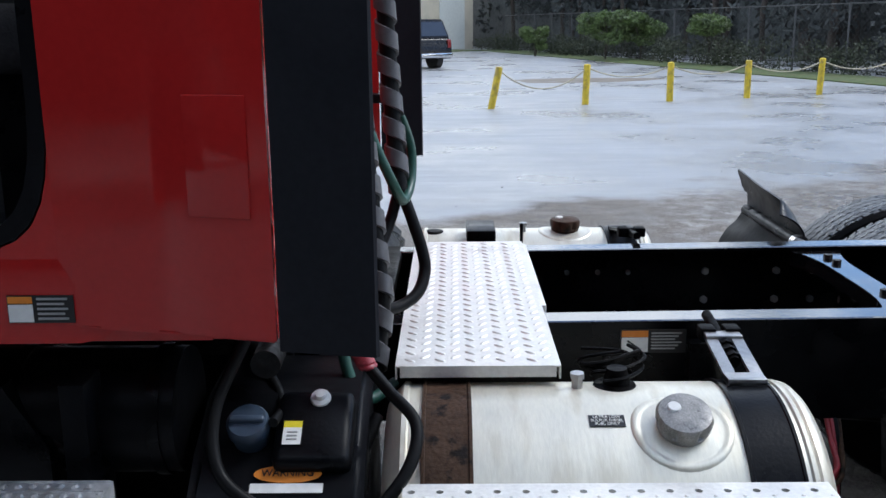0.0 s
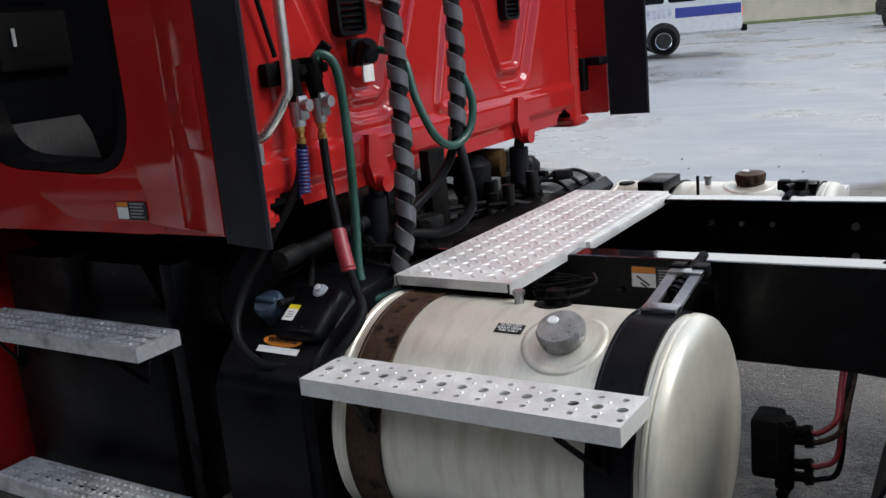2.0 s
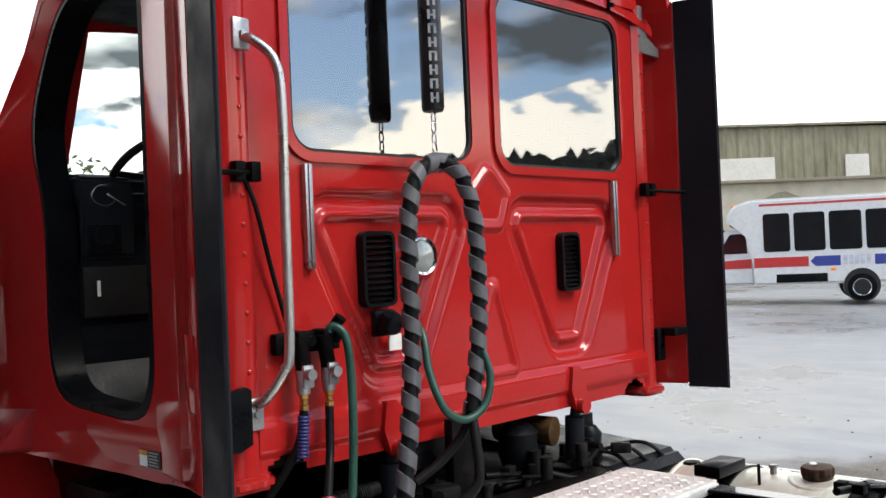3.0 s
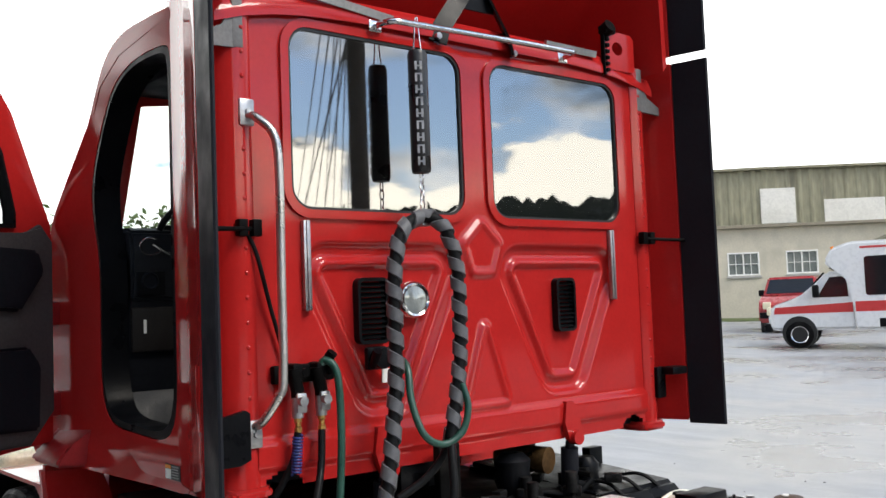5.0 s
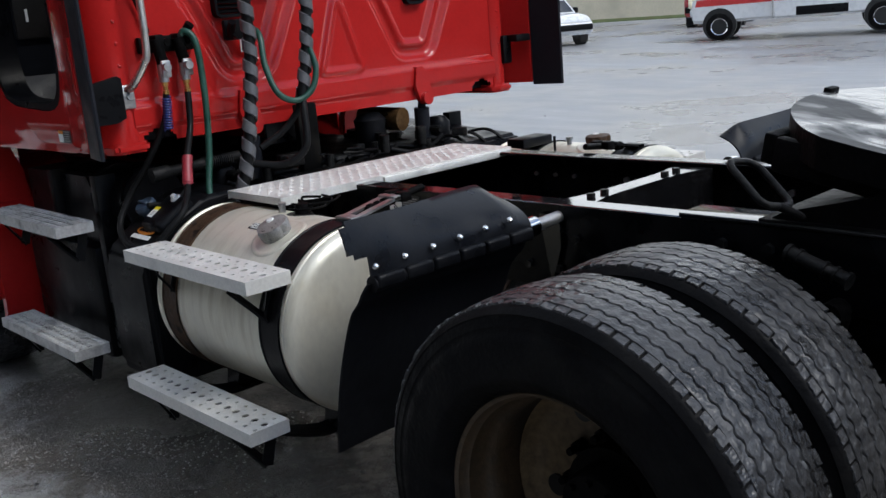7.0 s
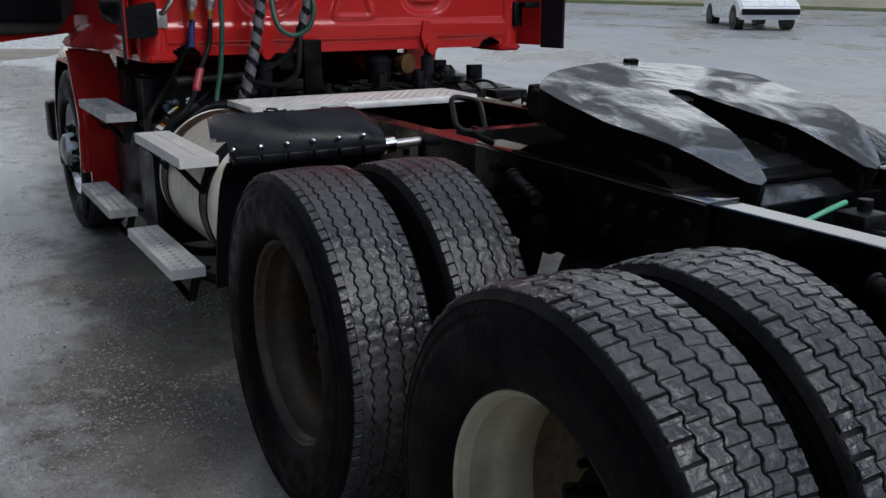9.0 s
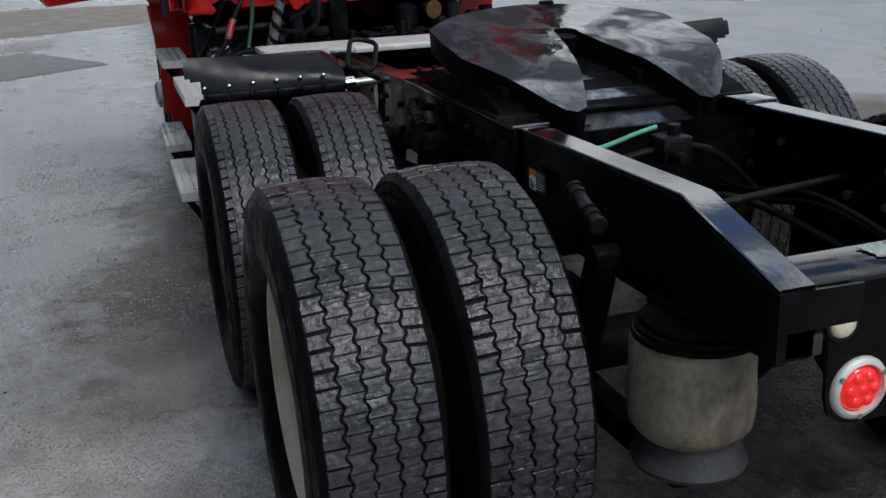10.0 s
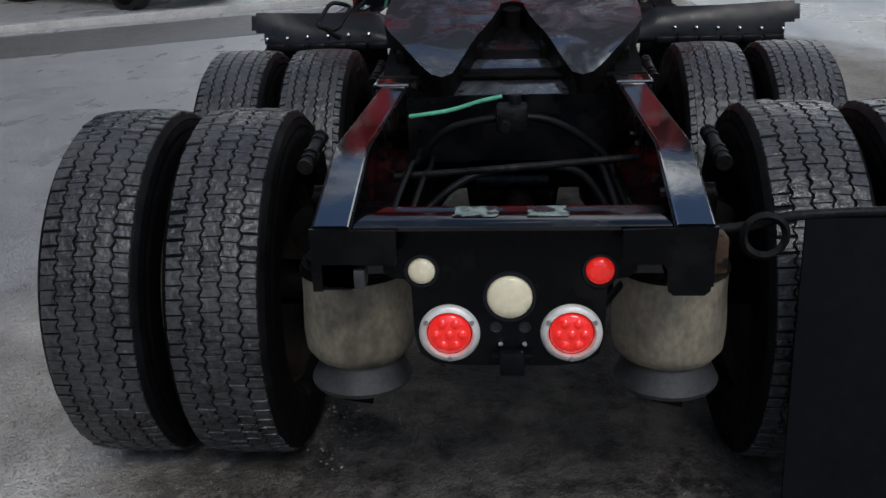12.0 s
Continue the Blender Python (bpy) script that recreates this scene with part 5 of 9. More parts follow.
def relief(y, z):
    """How far the pressed back panel stands out at (y, z)."""
    h = 0.0
    for c in (-0.455, 0.465):
        d = poly_dist((y - c, z), KITE)
        h -= 0.026 * ease((0.115 - d) / 0.030)
        h += 0.019 * ease((0.060 - d) / 0.016) - 0.020 * ease((0.032 - d) / 0.016)
    d = poly_dist((y, z), HEX)
    h += 0.016 * ease((0.035 - d) / 0.018) - 0.010 * ease((0.010 - d) / 0.012)
    d = poly_dist((y, z), TENT)
    h += 0.018 * ease((0.04 - d) / 0.026) - 0.012 * ease((0.008 - d) / 0.015)
    h += 0.014 * ease((1.395 - z) / 0.025)
    h -= 0.012 * ease((1.30 - z) / 0.02)
    h += 0.010 * ease((2.86 - z) / 0.03) - 0.010
    return h


WINS = [(-0.448, 2.458, 0.80, 0.66), (0.472, 2.452, 0.80, 0.655)]
cab_x = -0.605
cab = None


def back_panel():
    """The pressed sheet of the cab's back, open at the two windows."""
    bm = bmesh.new()
    ny, nz = 190, 160
    ys = [-0.985 + 1.97 * k / ny for k in range(ny + 1)]
    zs = [1.232 + 1.65 * k / nz for k in range(nz + 1)]
    grid = [[bm.verts.new((cab_x + relief(y, z), y, z)) for y in ys] for z in zs]
    for j in range(nz):
        for i in range(ny):
            cy, cz = (ys[i] + ys[i + 1]) / 2, (zs[j] + zs[j + 1]) / 2
            if any(abs(cy - wy) < ww / 2 - 0.004 and abs(cz - wz) < wh / 2 - 0.004 and
                   not (abs(cy - wy) > ww / 2 - 0.09 and abs(cz - wz) > wh / 2 - 0.09 and
                        math.hypot(abs(cy - wy) - ww / 2 + 0.09, abs(cz - wz) - wh / 2 + 0.09) > 0.086) for wy, wz, ww, wh in WINS):
                continue
            if cz < 1.30 and abs(cy) > 0.80 and math.hypot((abs(cy) - 0.89) / 0.075, (cz - 1.225) / 0.055) < 1:
                continue
            bm.faces.new((grid[j][i], grid[j][i + 1], grid[j + 1][i + 1], grid[j + 1][i]))
    bmesh.ops.delete(bm, geom=[v for v in bm.verts if not v.link_faces], context="VERTS")
    return bm


cab = part("cab_back", back_panel(), RED, truck, "glossy red pressed steel cab back wall", 180)
bm = bmesh.new()
box(bm, cab_x - 0.13, cab_x - 0.10, -0.98, 0.98, 1.25, 2.115)
box(bm, cab_x - 0.13, cab_x - 0.10, -0.98, 0.98, 2.80, 2.88)
box(bm, cab_x - 0.13, cab_x - 0.10, -0.035, 0.055, 2.115, 2.80)
for s in (-1, 1):
    box(bm, cab_x - 0.13, cab_x - 0.10, min(s * 0.88, s * 0.98), max(s * 0.88, s * 0.98), 2.115, 2.80)
part("cab_lining", bm, DASH, truck, "dark cab interior lining")

for wy, wz, ww, wh in WINS:
    bm = bmesh.new()
    ring_loop(bm, rounded(ww + 0.03, wh + 0.03, 0.105, 6, wy, wz), rounded(ww - 0.03, wh - 0.03, 0.08, 6, wy, wz), "x", cab_x - 0.01, cab_x + 0.012)
    fr = part("window_frame", bm, RED, cab, "red rounded window surround", 60)
    bm = bmesh.new()
    ring_loop(bm, rounded(ww - 0.022, wh - 0.022, 0.082, 6, wy, wz), rounded(ww - 0.05, wh - 0.05, 0.07, 6, wy, wz), "x", cab_x - 0.012, cab_x + 0.006)
    part("window_seal", bm, INK, fr, "black rubber seal", 60)
    bm = bmesh.new()
    prism(bm, rounded(ww - 0.03, wh - 0.03, 0.08, 6, wy, wz), "x", cab_x - 0.006, cab_x - 0.002)
    pane = part("pane", bm, GLASS, fr, "rear cab window reflecting the cloudy sky")
    pane.visible_shadow = False

# vents, work lamp, drip strips
for y, z, w, h in ((-0.508, 1.792, 0.135, 0.235), (0.489, 1.786, 0.115, 0.225)):
    bm = bmesh.new()
    ring_loop(bm, rounded(w, h, 0.025, 4, y, z), rounded(w - 0.024, h - 0.024, 0.016, 4, y, z), "x", cab_x - 0.03, cab_x + 0.006)
    v = part("cab_vent", bm, PLASTIC, cab, "black louvred cab vent", 40)
    bm = bmesh.new()
    n = 11
    for k in range(n):
        zz = z - h / 2 + 0.016 + (h - 0.032) * (k + 0.5) / n
        m = Matrix.Translation((cab_x - 0.008, y, zz)) @ Matrix.Rotation(radians(35), 4, "Y")
        box(bm, -0.010, 0.010, -w / 2 + 0.012, w / 2 - 0.012, -0.002, 0.002, m=m)
    box(bm, cab_x - 0.034, cab_x - 0.028, y - w / 2 + 0.01, y + w / 2 - 0.01, z - h / 2 + 0.01, z + h / 2 - 0.01)
    part("louvres", bm, PLASTIC, v, "", 40)
bm = bmesh.new()
lathe(bm, [(0.052, 0.022), (0.060, 0.026), (0.067, 0.020), (0.070, 0.0), (0.070, -0.03)], (cab_x - 0.012, -0.322, 1.826), "x", 36)
lamp = part("work_lamp", bm, CHROME, cab, "round chrome-rimmed work lamp", 50)
bm = bmesh.new()
lathe(bm, [(0.0, 0.028), (0.03, 0.026), (0.053, 0.018)], (cab_x - 0.012, -0.322, 1.826), "x", 30)
part("lens", bm, mat("lamp_glass", (0.42, 0.45, 0.42), 0.12, 0.2, var=0.2, scale=40, coat=1.0), lamp, "clear ribbed lens", 60)
for s in (-1, 1):
    bm = bmesh.new()
    y = s * 0.785
    box(bm, cab_x + 0.0, cab_x + 0.022, y - 0.014, y + 0.014, 1.80, 2.105, 0.004)
    box(bm, cab_x + 0.02, cab_x + 0.028, y - 0.004, y + 0.004, 1.80, 2.105, 0.002)
    part("drip_strip", bm, STEEL, cab, "upright bright metal strip", 40)
bm = bmesh.new()
box(bm, cab_x - 0.005, cab_x + 0.0, -0.478, -0.425, 1.535, 1.585)
part("small_label", bm, WHITE, cab, "small white label on the cab back")

# corner posts, flared side panels and rubber trims
for s in (-1, 1):
    bm = bmesh.new()
    prism(bm, [(-0.602, s * 0.975), (-0.585, s * 1.0), (-0.585, s * 1.03), (-0.60, s * 1.06), (-0.64, s * 1.09), (-0.70, s * 1.103), (-0.915, s * 1.103), (-0.915, s * 1.07), (-0.72, s * 1.06), (-0.66, s * 1.04), (-0.64, s * 0.975)], "z", 1.235, 2.86)
    post = part("corner_post", bm, RED, truck, "red cab corner post with a row of rivets", 40)
    bm = bmesh.new()
    for k in range(17):
        z = 1.45 + 0.08 * k
        lathe(bm, [(0.0, 0.006), (0.006, 0.005), (0.009, 0.0)], (-0.586, s * 1.014, z), "x", 8)
    part("rivets", bm, RED, post, "", 60, kind="stuff")
    bm = bmesh.new()
    prism(bm, [(-0.60, s * 0.93), (-0.57, s * 0.96), (-0.57, s * 1.08), (-0.62, s * 1.098), (-0.91, s * 1.10), (-0.91, s * 0.93)], "z", 1.205, 1.245)
    bmesh.ops.bevel(bm, geom=list(bm.edges), offset=0.012, segments=2, affect="EDGES")
    part("corner_foot", bm, RED, post, "", 50)
    bm = bmesh.new()
    out = [(-0.918, 1.108), (-0.85, 1.118), (-0.74, 1.142), (-0.705, 1.151), (-0.692, 1.161), (-0.525, 1.206)]
    inn = [(x, y - 0.022) for x, y in reversed(out)]
    ring = [(x, s * y) for x, y in out + inn]
    prism(bm, ring, "z", 1.235, 2.893)
    bmesh.ops.bevel(bm, geom=[e for e in bm.edges if abs(e.verts[0].co.z - e.verts[1].co.z) < 0.01], offset=0.005, segments=2, affect="EDGES")
    side = part("side_extender", bm, RED, truck, "tall red side extender panel beside the cab back", 40)
    bm = bmesh.new()
    pts = [(-0.52, 1.204), (-0.44, 1.222), (-0.357, 1.238), (-0.352, 1.232), (-0.357, 1.222), (-0.44, 1.206), (-0.52, 1.188)]
    prism(bm, [(x, s * (y + 0.002)) for x, y in pts], "z", 1.222, 2.89)
    trim = part("rubber_trim", bm, RUBBER, side, "dark grey rubber trailing edge", 40)
    bm = bmesh.new()
    if s < 0:
        prism(bm, [(-1.175, 1.47), (-1.045, 1.495), (-1.03, 1.485), (-1.03, 1.34), (-1.07, 1.325), (-1.175, 1.325)], "x", -0.575, -0.555)
    else:
        box(bm, -0.60, -0.565, 1.03, 1.09, 1.345, 1.485, 0.008)
        box(bm, -0.575, -0.50, 1.06, 1.165, 1.45, 1.485, 0.006)
    part("lower_bracket", bm, PLASTIC, side, "black lower extender bracket", 40)
    bm = bmesh.new()
    box(bm, -0.60, -0.583, min(s * 1.005, s * 1.045), max(s * 1.005, s * 1.045), 2.66, 2.86, 0.006)
    prism(bm, [(s * 1.04, 2.66), (s * 1.165, 2.655), (s * 1.165, 2.69), (s * 1.08, 2.73), (s * 1.04, 2.80)], "x", -0.598, -0.585)
    part("upper_bracket", bm, CASTGREY, side, "grey cast upper extender bracket", 40)
    bm = bmesh.new()
    cyl(bm, (-0.575, s * 0.99, 2.07), (-0.50, s * 1.19, 2.06), 0.008, 8)
    for y in (0.985, 1.035):
        box(bm, -0.588, -0.555, s * y - 0.016, s * y + 0.016, 2.045, 2.10, 0.004)
    part("stay_rod", bm, CASTING, side, "thin black stay rod with two clamps", 40)
    if s < 0:
        bm = bmesh.new()
        box(bm, -0.057, 0.057, -0.004, 0.001, 1.445, 1.645, 0.003)
        bmesh.ops.transform(bm, matrix=Matrix.Translation((-0.612, -1.1813, 0)) @ Matrix.Rotation(radians(-15.8), 4, "Z"), verts=bm.verts)
        part("bonded_patch", bm, RED, side, "bonded rectangular red patch", 40)

# side sticker near the sill
bm = bmesh.new()
box(bm, -1.013, -0.896, -1.1145, -1.1125, 1.246, 1.296)
st = part("side_sticker", bm, INK, truck, "black and white warning sticker on the cab side")
bm = bmesh.new()
box(bm, -1.011, -0.968, -1.1162, -1.1147, 1.248, 1.280)
part("white_field", bm, WHITE, st)
bm = bmesh.new()
box(bm, -1.011, -0.968, -1.1162, -1.1147, 1.282, 1.294)
part("orange_field", bm, ORANGE, st)
bm = bmesh.new()
for k in range(5):
    box(bm, -0.960, -0.906 - 0.006 * (k % 2), -1.1162, -1.1147, 1.252 + 0.009 * k, 1.256 + 0.009 * k)
part("text_bars", bm, GREYINK, st)

# side walls with their door openings
DOOR = [(-0.915, 1.48), (-0.915, 2.70), (-0.95, 2.755), (-1.26, 2.762), (-1.46, 2.70), (-1.59, 2.55), (-1.70, 2.37), (-1.70, 2.22), (-1.625, 2.03), (-1.63, 1.52), (-1.545, 1.388), (-1.00, 1.362)]
OUTER = [(-0.80, 1.207), (-0.80, 2.86), (-1.00, 2.88), (-1.36, 2.89), (-1.54, 2.83), (-1.66, 2.69), (-1.96, 2.26), (-2.04, 2.10), (-2.28, 2.03), (-2.33, 1.30), (-2.24, 1.21), (-1.0, 1.205)]


def round_poly(pts, r, n=4):
    """A polygon with its corners rounded."""
    out = []
    for k, p in enumerate(pts):
        p, a, b = Vector(p), Vector(pts[k - 1]), Vector(pts[(k + 1) % len(pts)])
        u = p.lerp(a, min(0.45, r / max((a - p).length, 1e-6)))
        v = p.lerp(b, min(0.45, r / max((b - p).length, 1e-6)))
        for q in range(n + 1):
            t = q / n
            c = u * (1 - t) ** 2 + p * 2 * t * (1 - t) + v * t * t
            out.append((c.x, c.y))
    return out


DOOR, OUTER = round_poly(DOOR, 0.14), round_poly(OUTER, 0.12)
for s in (-1, 1):
    bm = bmesh.new()
    y0, y1 = s * 1.108, s * 1.04
    ring_loop(bm, OUTER, DOOR, "y", y0, y1)
    bmesh.ops.bevel(bm, geom=[e for e in bm.edges if all(abs(v.co.y - y0) < 1e-4 for v in e.verts) and e.is_manifold and e.calc_face_angle(0) > 0.6], offset=0.022, segments=3, affect="EDGES")
    # the hinge pillar flares out towards the door hinges
    for v in bm.verts:
        v.co.y += s * 0.26 * max(0.0, min(-1.72 - v.co.x, 0.26))
    wall = part("door_frame", bm, RED, truck, "red door frame of the cab", 50)
    bm = bmesh.new()
    cx = sum(p[0] for p in DOOR) / len(DOOR)
    cz = sum(p[1] for p in DOOR) / len(DOOR)
    inner = [(cx + (x - cx) * 0.93, cz + (z - cz) * 0.965) for x, z in DOOR]
    ring_loop(bm, [(cx + (x - cx) * 0.992, cz + (z - cz) * 0.996) for x, z in DOOR], inner, "y", s * 1.106, s * 1.0)
    part("door_seal", bm, PLASTIC, wall, "black door seal and jamb", 50)
# sill below the opening
for s in (-1, 1):
    bm = bmesh.new()
    prism(bm, [(s * 1.04, 1.37), (s * 1.108, 1.36), (s * 1.112, 1.31), (s * 1.111, 1.25), (s * 1.10, 1.207), (s * 1.04, 1.20)], "x", -1.72, -0.66)
    part("sill", bm, RED, truck, "red cab sill", 40)

# roof, windscreen, floor
bm = bmesh.new()
rows = []
for x, z in ((-0.58, 2.85), (-0.60, 2.90), (-0.66, 2.925), (-1.0, 2.95), (-1.38, 2.92), (-1.58, 2.84), (-1.66, 2.74)):
    rows.append([bm.verts.new((x, y, z - 0.085 * abs(y / 1.11) ** 5)) for y in [-1.11 + 0.111 * k for k in range(21)]])
low = [[bm.verts.new(v.co + Vector((0, 0, -0.03))) for v in r] for r in rows]
for rr, flip in ((rows, False), (low, True)):
    for u, v in zip(rr, rr[1:]):
        for k in range(20):
            bm.faces.new((u[k], u[k + 1], v[k + 1], v[k]))
for k in range(20):
    bm.faces.new((rows[0][k], rows[0][k + 1], low[0][k + 1], low[0][k]))
    bm.faces.new((rows[-1][k], rows[-1][k + 1], low[-1][k + 1], low[-1][k]))
for q in (0, 20):
    for a in range(len(rows) - 1):
        bm.faces.new((rows[a][q], rows[a + 1][q], low[a + 1][q], low[a][q]))
part("roof", bm, RED, truck, "red cab roof", 50)
bm = bmesh.new()
a = [bm.verts.new(p) for p in ((-1.96, -0.98, 2.02), (-1.96, 0.98, 2.02), (-1.64, 0.92, 2.74), (-1.64, -0.92, 2.74))]
b = [bm.verts.new(v.co + Vector((0.006, 0, 0))) for v in a]
bm.faces.new(a)
bm.faces.new(b[::-1])
for k in range(4):
    bm.faces.new((a[k], a[(k + 1) % 4], b[(k + 1) % 4], b[k]))
ws = part("windscreen", bm, CLEAR, truck, "clear cab windscreen")
ws.visible_shadow = False
for s in (-1, 1):
    bm = bmesh.new()
    sweep(bm, [(-1.98, s * 1.03, 1.62), (-1.90, s * 1.03, 1.95), (-1.66, s * 0.98, 2.74)], 0, ring=[(-0.05, -0.07), (0.05, -0.07), (0.05, 0.07), (-0.05, 0.07)])
    part("windscreen_pillar", bm, RED, truck, "red windscreen pillar", 40)
bm = bmesh.new()
box(bm, -1.60, -0.66, -1.0, 1.0, 2.705, 2.75, 0.01)
part("headliner", bm, DASH, truck, "dark grey cab headliner", 30)
bm = bmesh.new()
box(bm, -1.95, -0.66, -1.03, 1.03, 1.235, 1.30, 0.01)
part("cab_floor", bm, DASH, truck, "dark rubber cab floor", 30)
bm = bmesh.new()
for s in (1,):
    pts = [(-0.98, 1.95), (-0.98, 2.60), (-1.36, 2.66), (-1.62, 2.15), (-1.64, 1.95)]
    prism(bm, pts, "y", 1.072, 1.077)
pd = part("passenger_window", bm, CLEAR, truck, "clear passenger door window")
pd.visible_shadow = False
bm = bmesh.new()
prism(bm, [(-0.957, 1.41), (-0.957, 1.95), (-1.67, 1.95), (-1.68, 1.7), (-1.65, 1.49), (-1.58, 1.41)], "y", 1.05, 1.10)
part("passenger_door", bm, RED, truck, "closed red passenger door", 30)

# dash, steering wheel, seats
bm = bmesh.new()
prism(bm, [(-1.94, 2.08), (-1.80, 2.18), (-1.68, 2.17), (-1.60, 2.08), (-1.58, 1.90), (-1.62, 1.55), (-1.72, 1.30), (-1.98, 1.30)], "y", -1.0, 1.0)
bmesh.ops.bevel(bm, geom=[e for e in bm.edges if abs(e.verts[0].co.y - e.verts[1].co.y) > 1], offset=0.03, segments=3, affect="EDGES")
dash = part("dashboard", bm, DASH, truck, "dark plastic dashboard", 40)
bm = bmesh.new()
box(bm, -1.62, -1.575, -0.80, -0.36, 1.93, 2.10, 0.012)
part("instrument_panel", bm, PLASTIC, dash, "", 40)
bm = bmesh.new()
for y in (-0.70, -0.58, -0.46):
    lathe(bm, [(0.035, 0.0), (0.040, 0.008), (0.045, 0.0)], (-1.575, y, 2.02), "x", 20)
part("gauge_rings", bm, CHROME, dash, "bright gauge rings", 50)
NAVY = mat("grey_dash_panel", (0.010, 0.0115, 0.015), 0.5, ior=1.35, var=0.2, bump=0.05, bump_scale=160)
bm = bmesh.new()
prism(bm, [(-1.64, 2.17), (-1.585, 2.15), (-1.56, 2.04), (-1.565, 1.87), (-1.64, 1.85)], "y", -1.0, -0.80)
bmesh.ops.bevel(bm, geom=list(bm.edges), offset=0.012, segments=2, affect="EDGES")
panel = part("dash_end_panel", bm, NAVY, dash, "dark blue-grey moulded dash end panel", 40)
bm = bmesh.new()
box(bm, -1.562, -1.553, -0.985, -0.865, 1.885, 1.985, 0.004)
part("switch_box", bm, PLASTIC, dash, "black switch panel with a round vent", 40)
bm = bmesh.new()
lathe(bm, [(0.0, 0.001), (0.026, 0.002), (0.032, 0.010), (0.038, 0.0)], (-1.554, -0.93, 1.945), "x", 20)
part("round_vent", bm, DASH, dash, "", 50)
bm = bmesh.new()
sweep(bm, [(-1.55, -0.925 + 0.045 * math.cos(radians(a)), 2.085 + 0.035 * math.sin(radians(a))) for a in range(60, 345, 15)], 0.004, 6)
sweep(bm, [(-1.55, -0.915, 2.095), (-1.545, -0.87, 2.065), (-1.545, -0.85, 2.055)], 0.006, 6)
part("stalk_ring", bm, CHROME, dash, "bright ring and lever at the dash end", 50)
bm = bmesh.new()
box(bm, -1.60, -1.575, -1.0, -0.74, 1.66, 1.84, 0.01)
part("lower_panel", bm, mat("brown_kick_panel", (0.010, 0.0085, 0.008), 0.6, ior=1.3, var=0.25), dash, "brown-grey lower dash panel", 40)
bm = bmesh.new()
box(bm, -1.566, -1.562, -0.956, -0.944, 1.735, 1.79, 0.001)
part("hanging_tag", bm, WHITE, dash, "small white hanging tag")
bm = bmesh.new()
box(bm, -1.60, -0.96, -1.03, -0.78, 1.302, 1.325, 0.008)
mat_rubber = mat("grey_floor_mat", (0.020, 0.021, 0.024), 0.55, var=0.35, scale=12, bump=0.2, bump_scale=60)
part("floor_mat", bm, mat_rubber, truck, "worn grey rubber floor mat", 40)
bm = bmesh.new()
prism(bm, [(-1.62, 1.32), (-1.54, 1.32), (-1.575, 1.44), (-1.62, 1.50)], "y", -1.0, -0.72)
part("kick_panel", bm, mat_rubber, truck, "grey kick panel below the dash", 40)
bm = bmesh.new()
wm = Matrix.Translation((-1.60, -0.635, 2.17)) @ Matrix.Rotation(radians(-38), 4, "Y")
sweep(bm, [wm @ Vector((0.225 * math.cos(a * math.pi / 20), 0.225 * math.sin(a * math.pi / 20), 0)) for a in range(40)], 0.015, 8, closed=True)
for a in (0, 120, 240):
    sweep(bm, [wm @ Vector((0.05 * math.cos(radians(a + 30)), 0.05 * math.sin(radians(a + 30)), -0.02)), wm @ Vector((0.22 * math.cos(radians(a + 30)), 0.22 * math.sin(radians(a + 30)), 0))], 0.012, 6)
cyl(bm, wm @ Vector((0, 0, -0.02)), wm @ Vector((0, 0, 0.015)), 0.07, 20)
cyl(bm, wm @ Vector((0, 0, -0.2)), wm @ Vector((0, 0, 0)), 0.03, 12)
part("steering_wheel", bm, PLASTIC, truck, "black steering wheel", 50)
for y in (-0.55, 0.55):
    bm = bmesh.new()
    box(bm, -1.24, -0.80, y - 0.25, y + 0.25, 1.66, 1.80, 0.05)
    seat = part("seat", bm, CLOTH, truck, "dark grey cloth seat", 50)
    bm = bmesh.new()
    box(bm, -0.10, 0.06, y - 0.24, y + 0.24, 0.0, 0.40, 0.05)
    bmesh.ops.transform(bm, matrix=Matrix.Translation((-0.80, 0, 1.74)) @ Matrix.Rotation(radians(8), 4, "Y"), verts=bm.verts)
    part("backrest", bm, CLOTH, seat, "", 50)
    bm = bmesh.new()
    box(bm, -1.2, -0.88, y - 0.16, y + 0.16, 1.29, 1.67, 0.02)
    part("seat_base", bm, PLASTIC, seat, "", 40)

# ---- the open driver door ----
door_m = Matrix.Translation((-1.98, -1.18, 0)) @ Matrix.Rotation(radians(114), 4, "Z") @ Matrix.Diagonal((1, -1, 1, 1))
# local x runs from the free edge (-0.80) to the hinge (0); outer skin on the far side
SKIN = [(0.0, 1.30), (0.0, 2.20), (-0.06, 2.34), (-0.19, 2.655), (-0.30, 2.81), (-0.72, 2.82), (-0.78, 2.76), (-0.79, 1.30), (-0.74, 1.24)]
PANE = [(-0.185, 2.18), (-0.185, 2.24), (-0.245, 2.48), (-0.34, 2.65), (-0.42, 2.71), (-0.66, 2.72), (-0.71, 2.67), (-0.71, 2.20), (-0.69, 2.17)]
bm = bmesh.new()
ring_loop(bm, SKIN, PANE, "y", -0.065, -0.005)
bmesh.ops.bevel(bm, geom=[e for e in bm.edges if e.is_manifold and e.calc_face_angle(0) > 0.9], offset=0.012, segments=2, affect="EDGES")
door = part("driver_door", bm, RED, truck, "red driver door standing wide open", 40, at=door_m)
bm = bmesh.new()
ring_loop(bm, [(x * 0.985 - 0.004, z) for x, z in PANE], [(-0.42 + (x + 0.42) * 0.93, 2.44 + (z - 2.44) * 0.94) for x, z in PANE], "y", -0.05, 0.012)
part("window_seal", bm, PLASTIC, door, "black window channel", 40)
bm = bmesh.new()
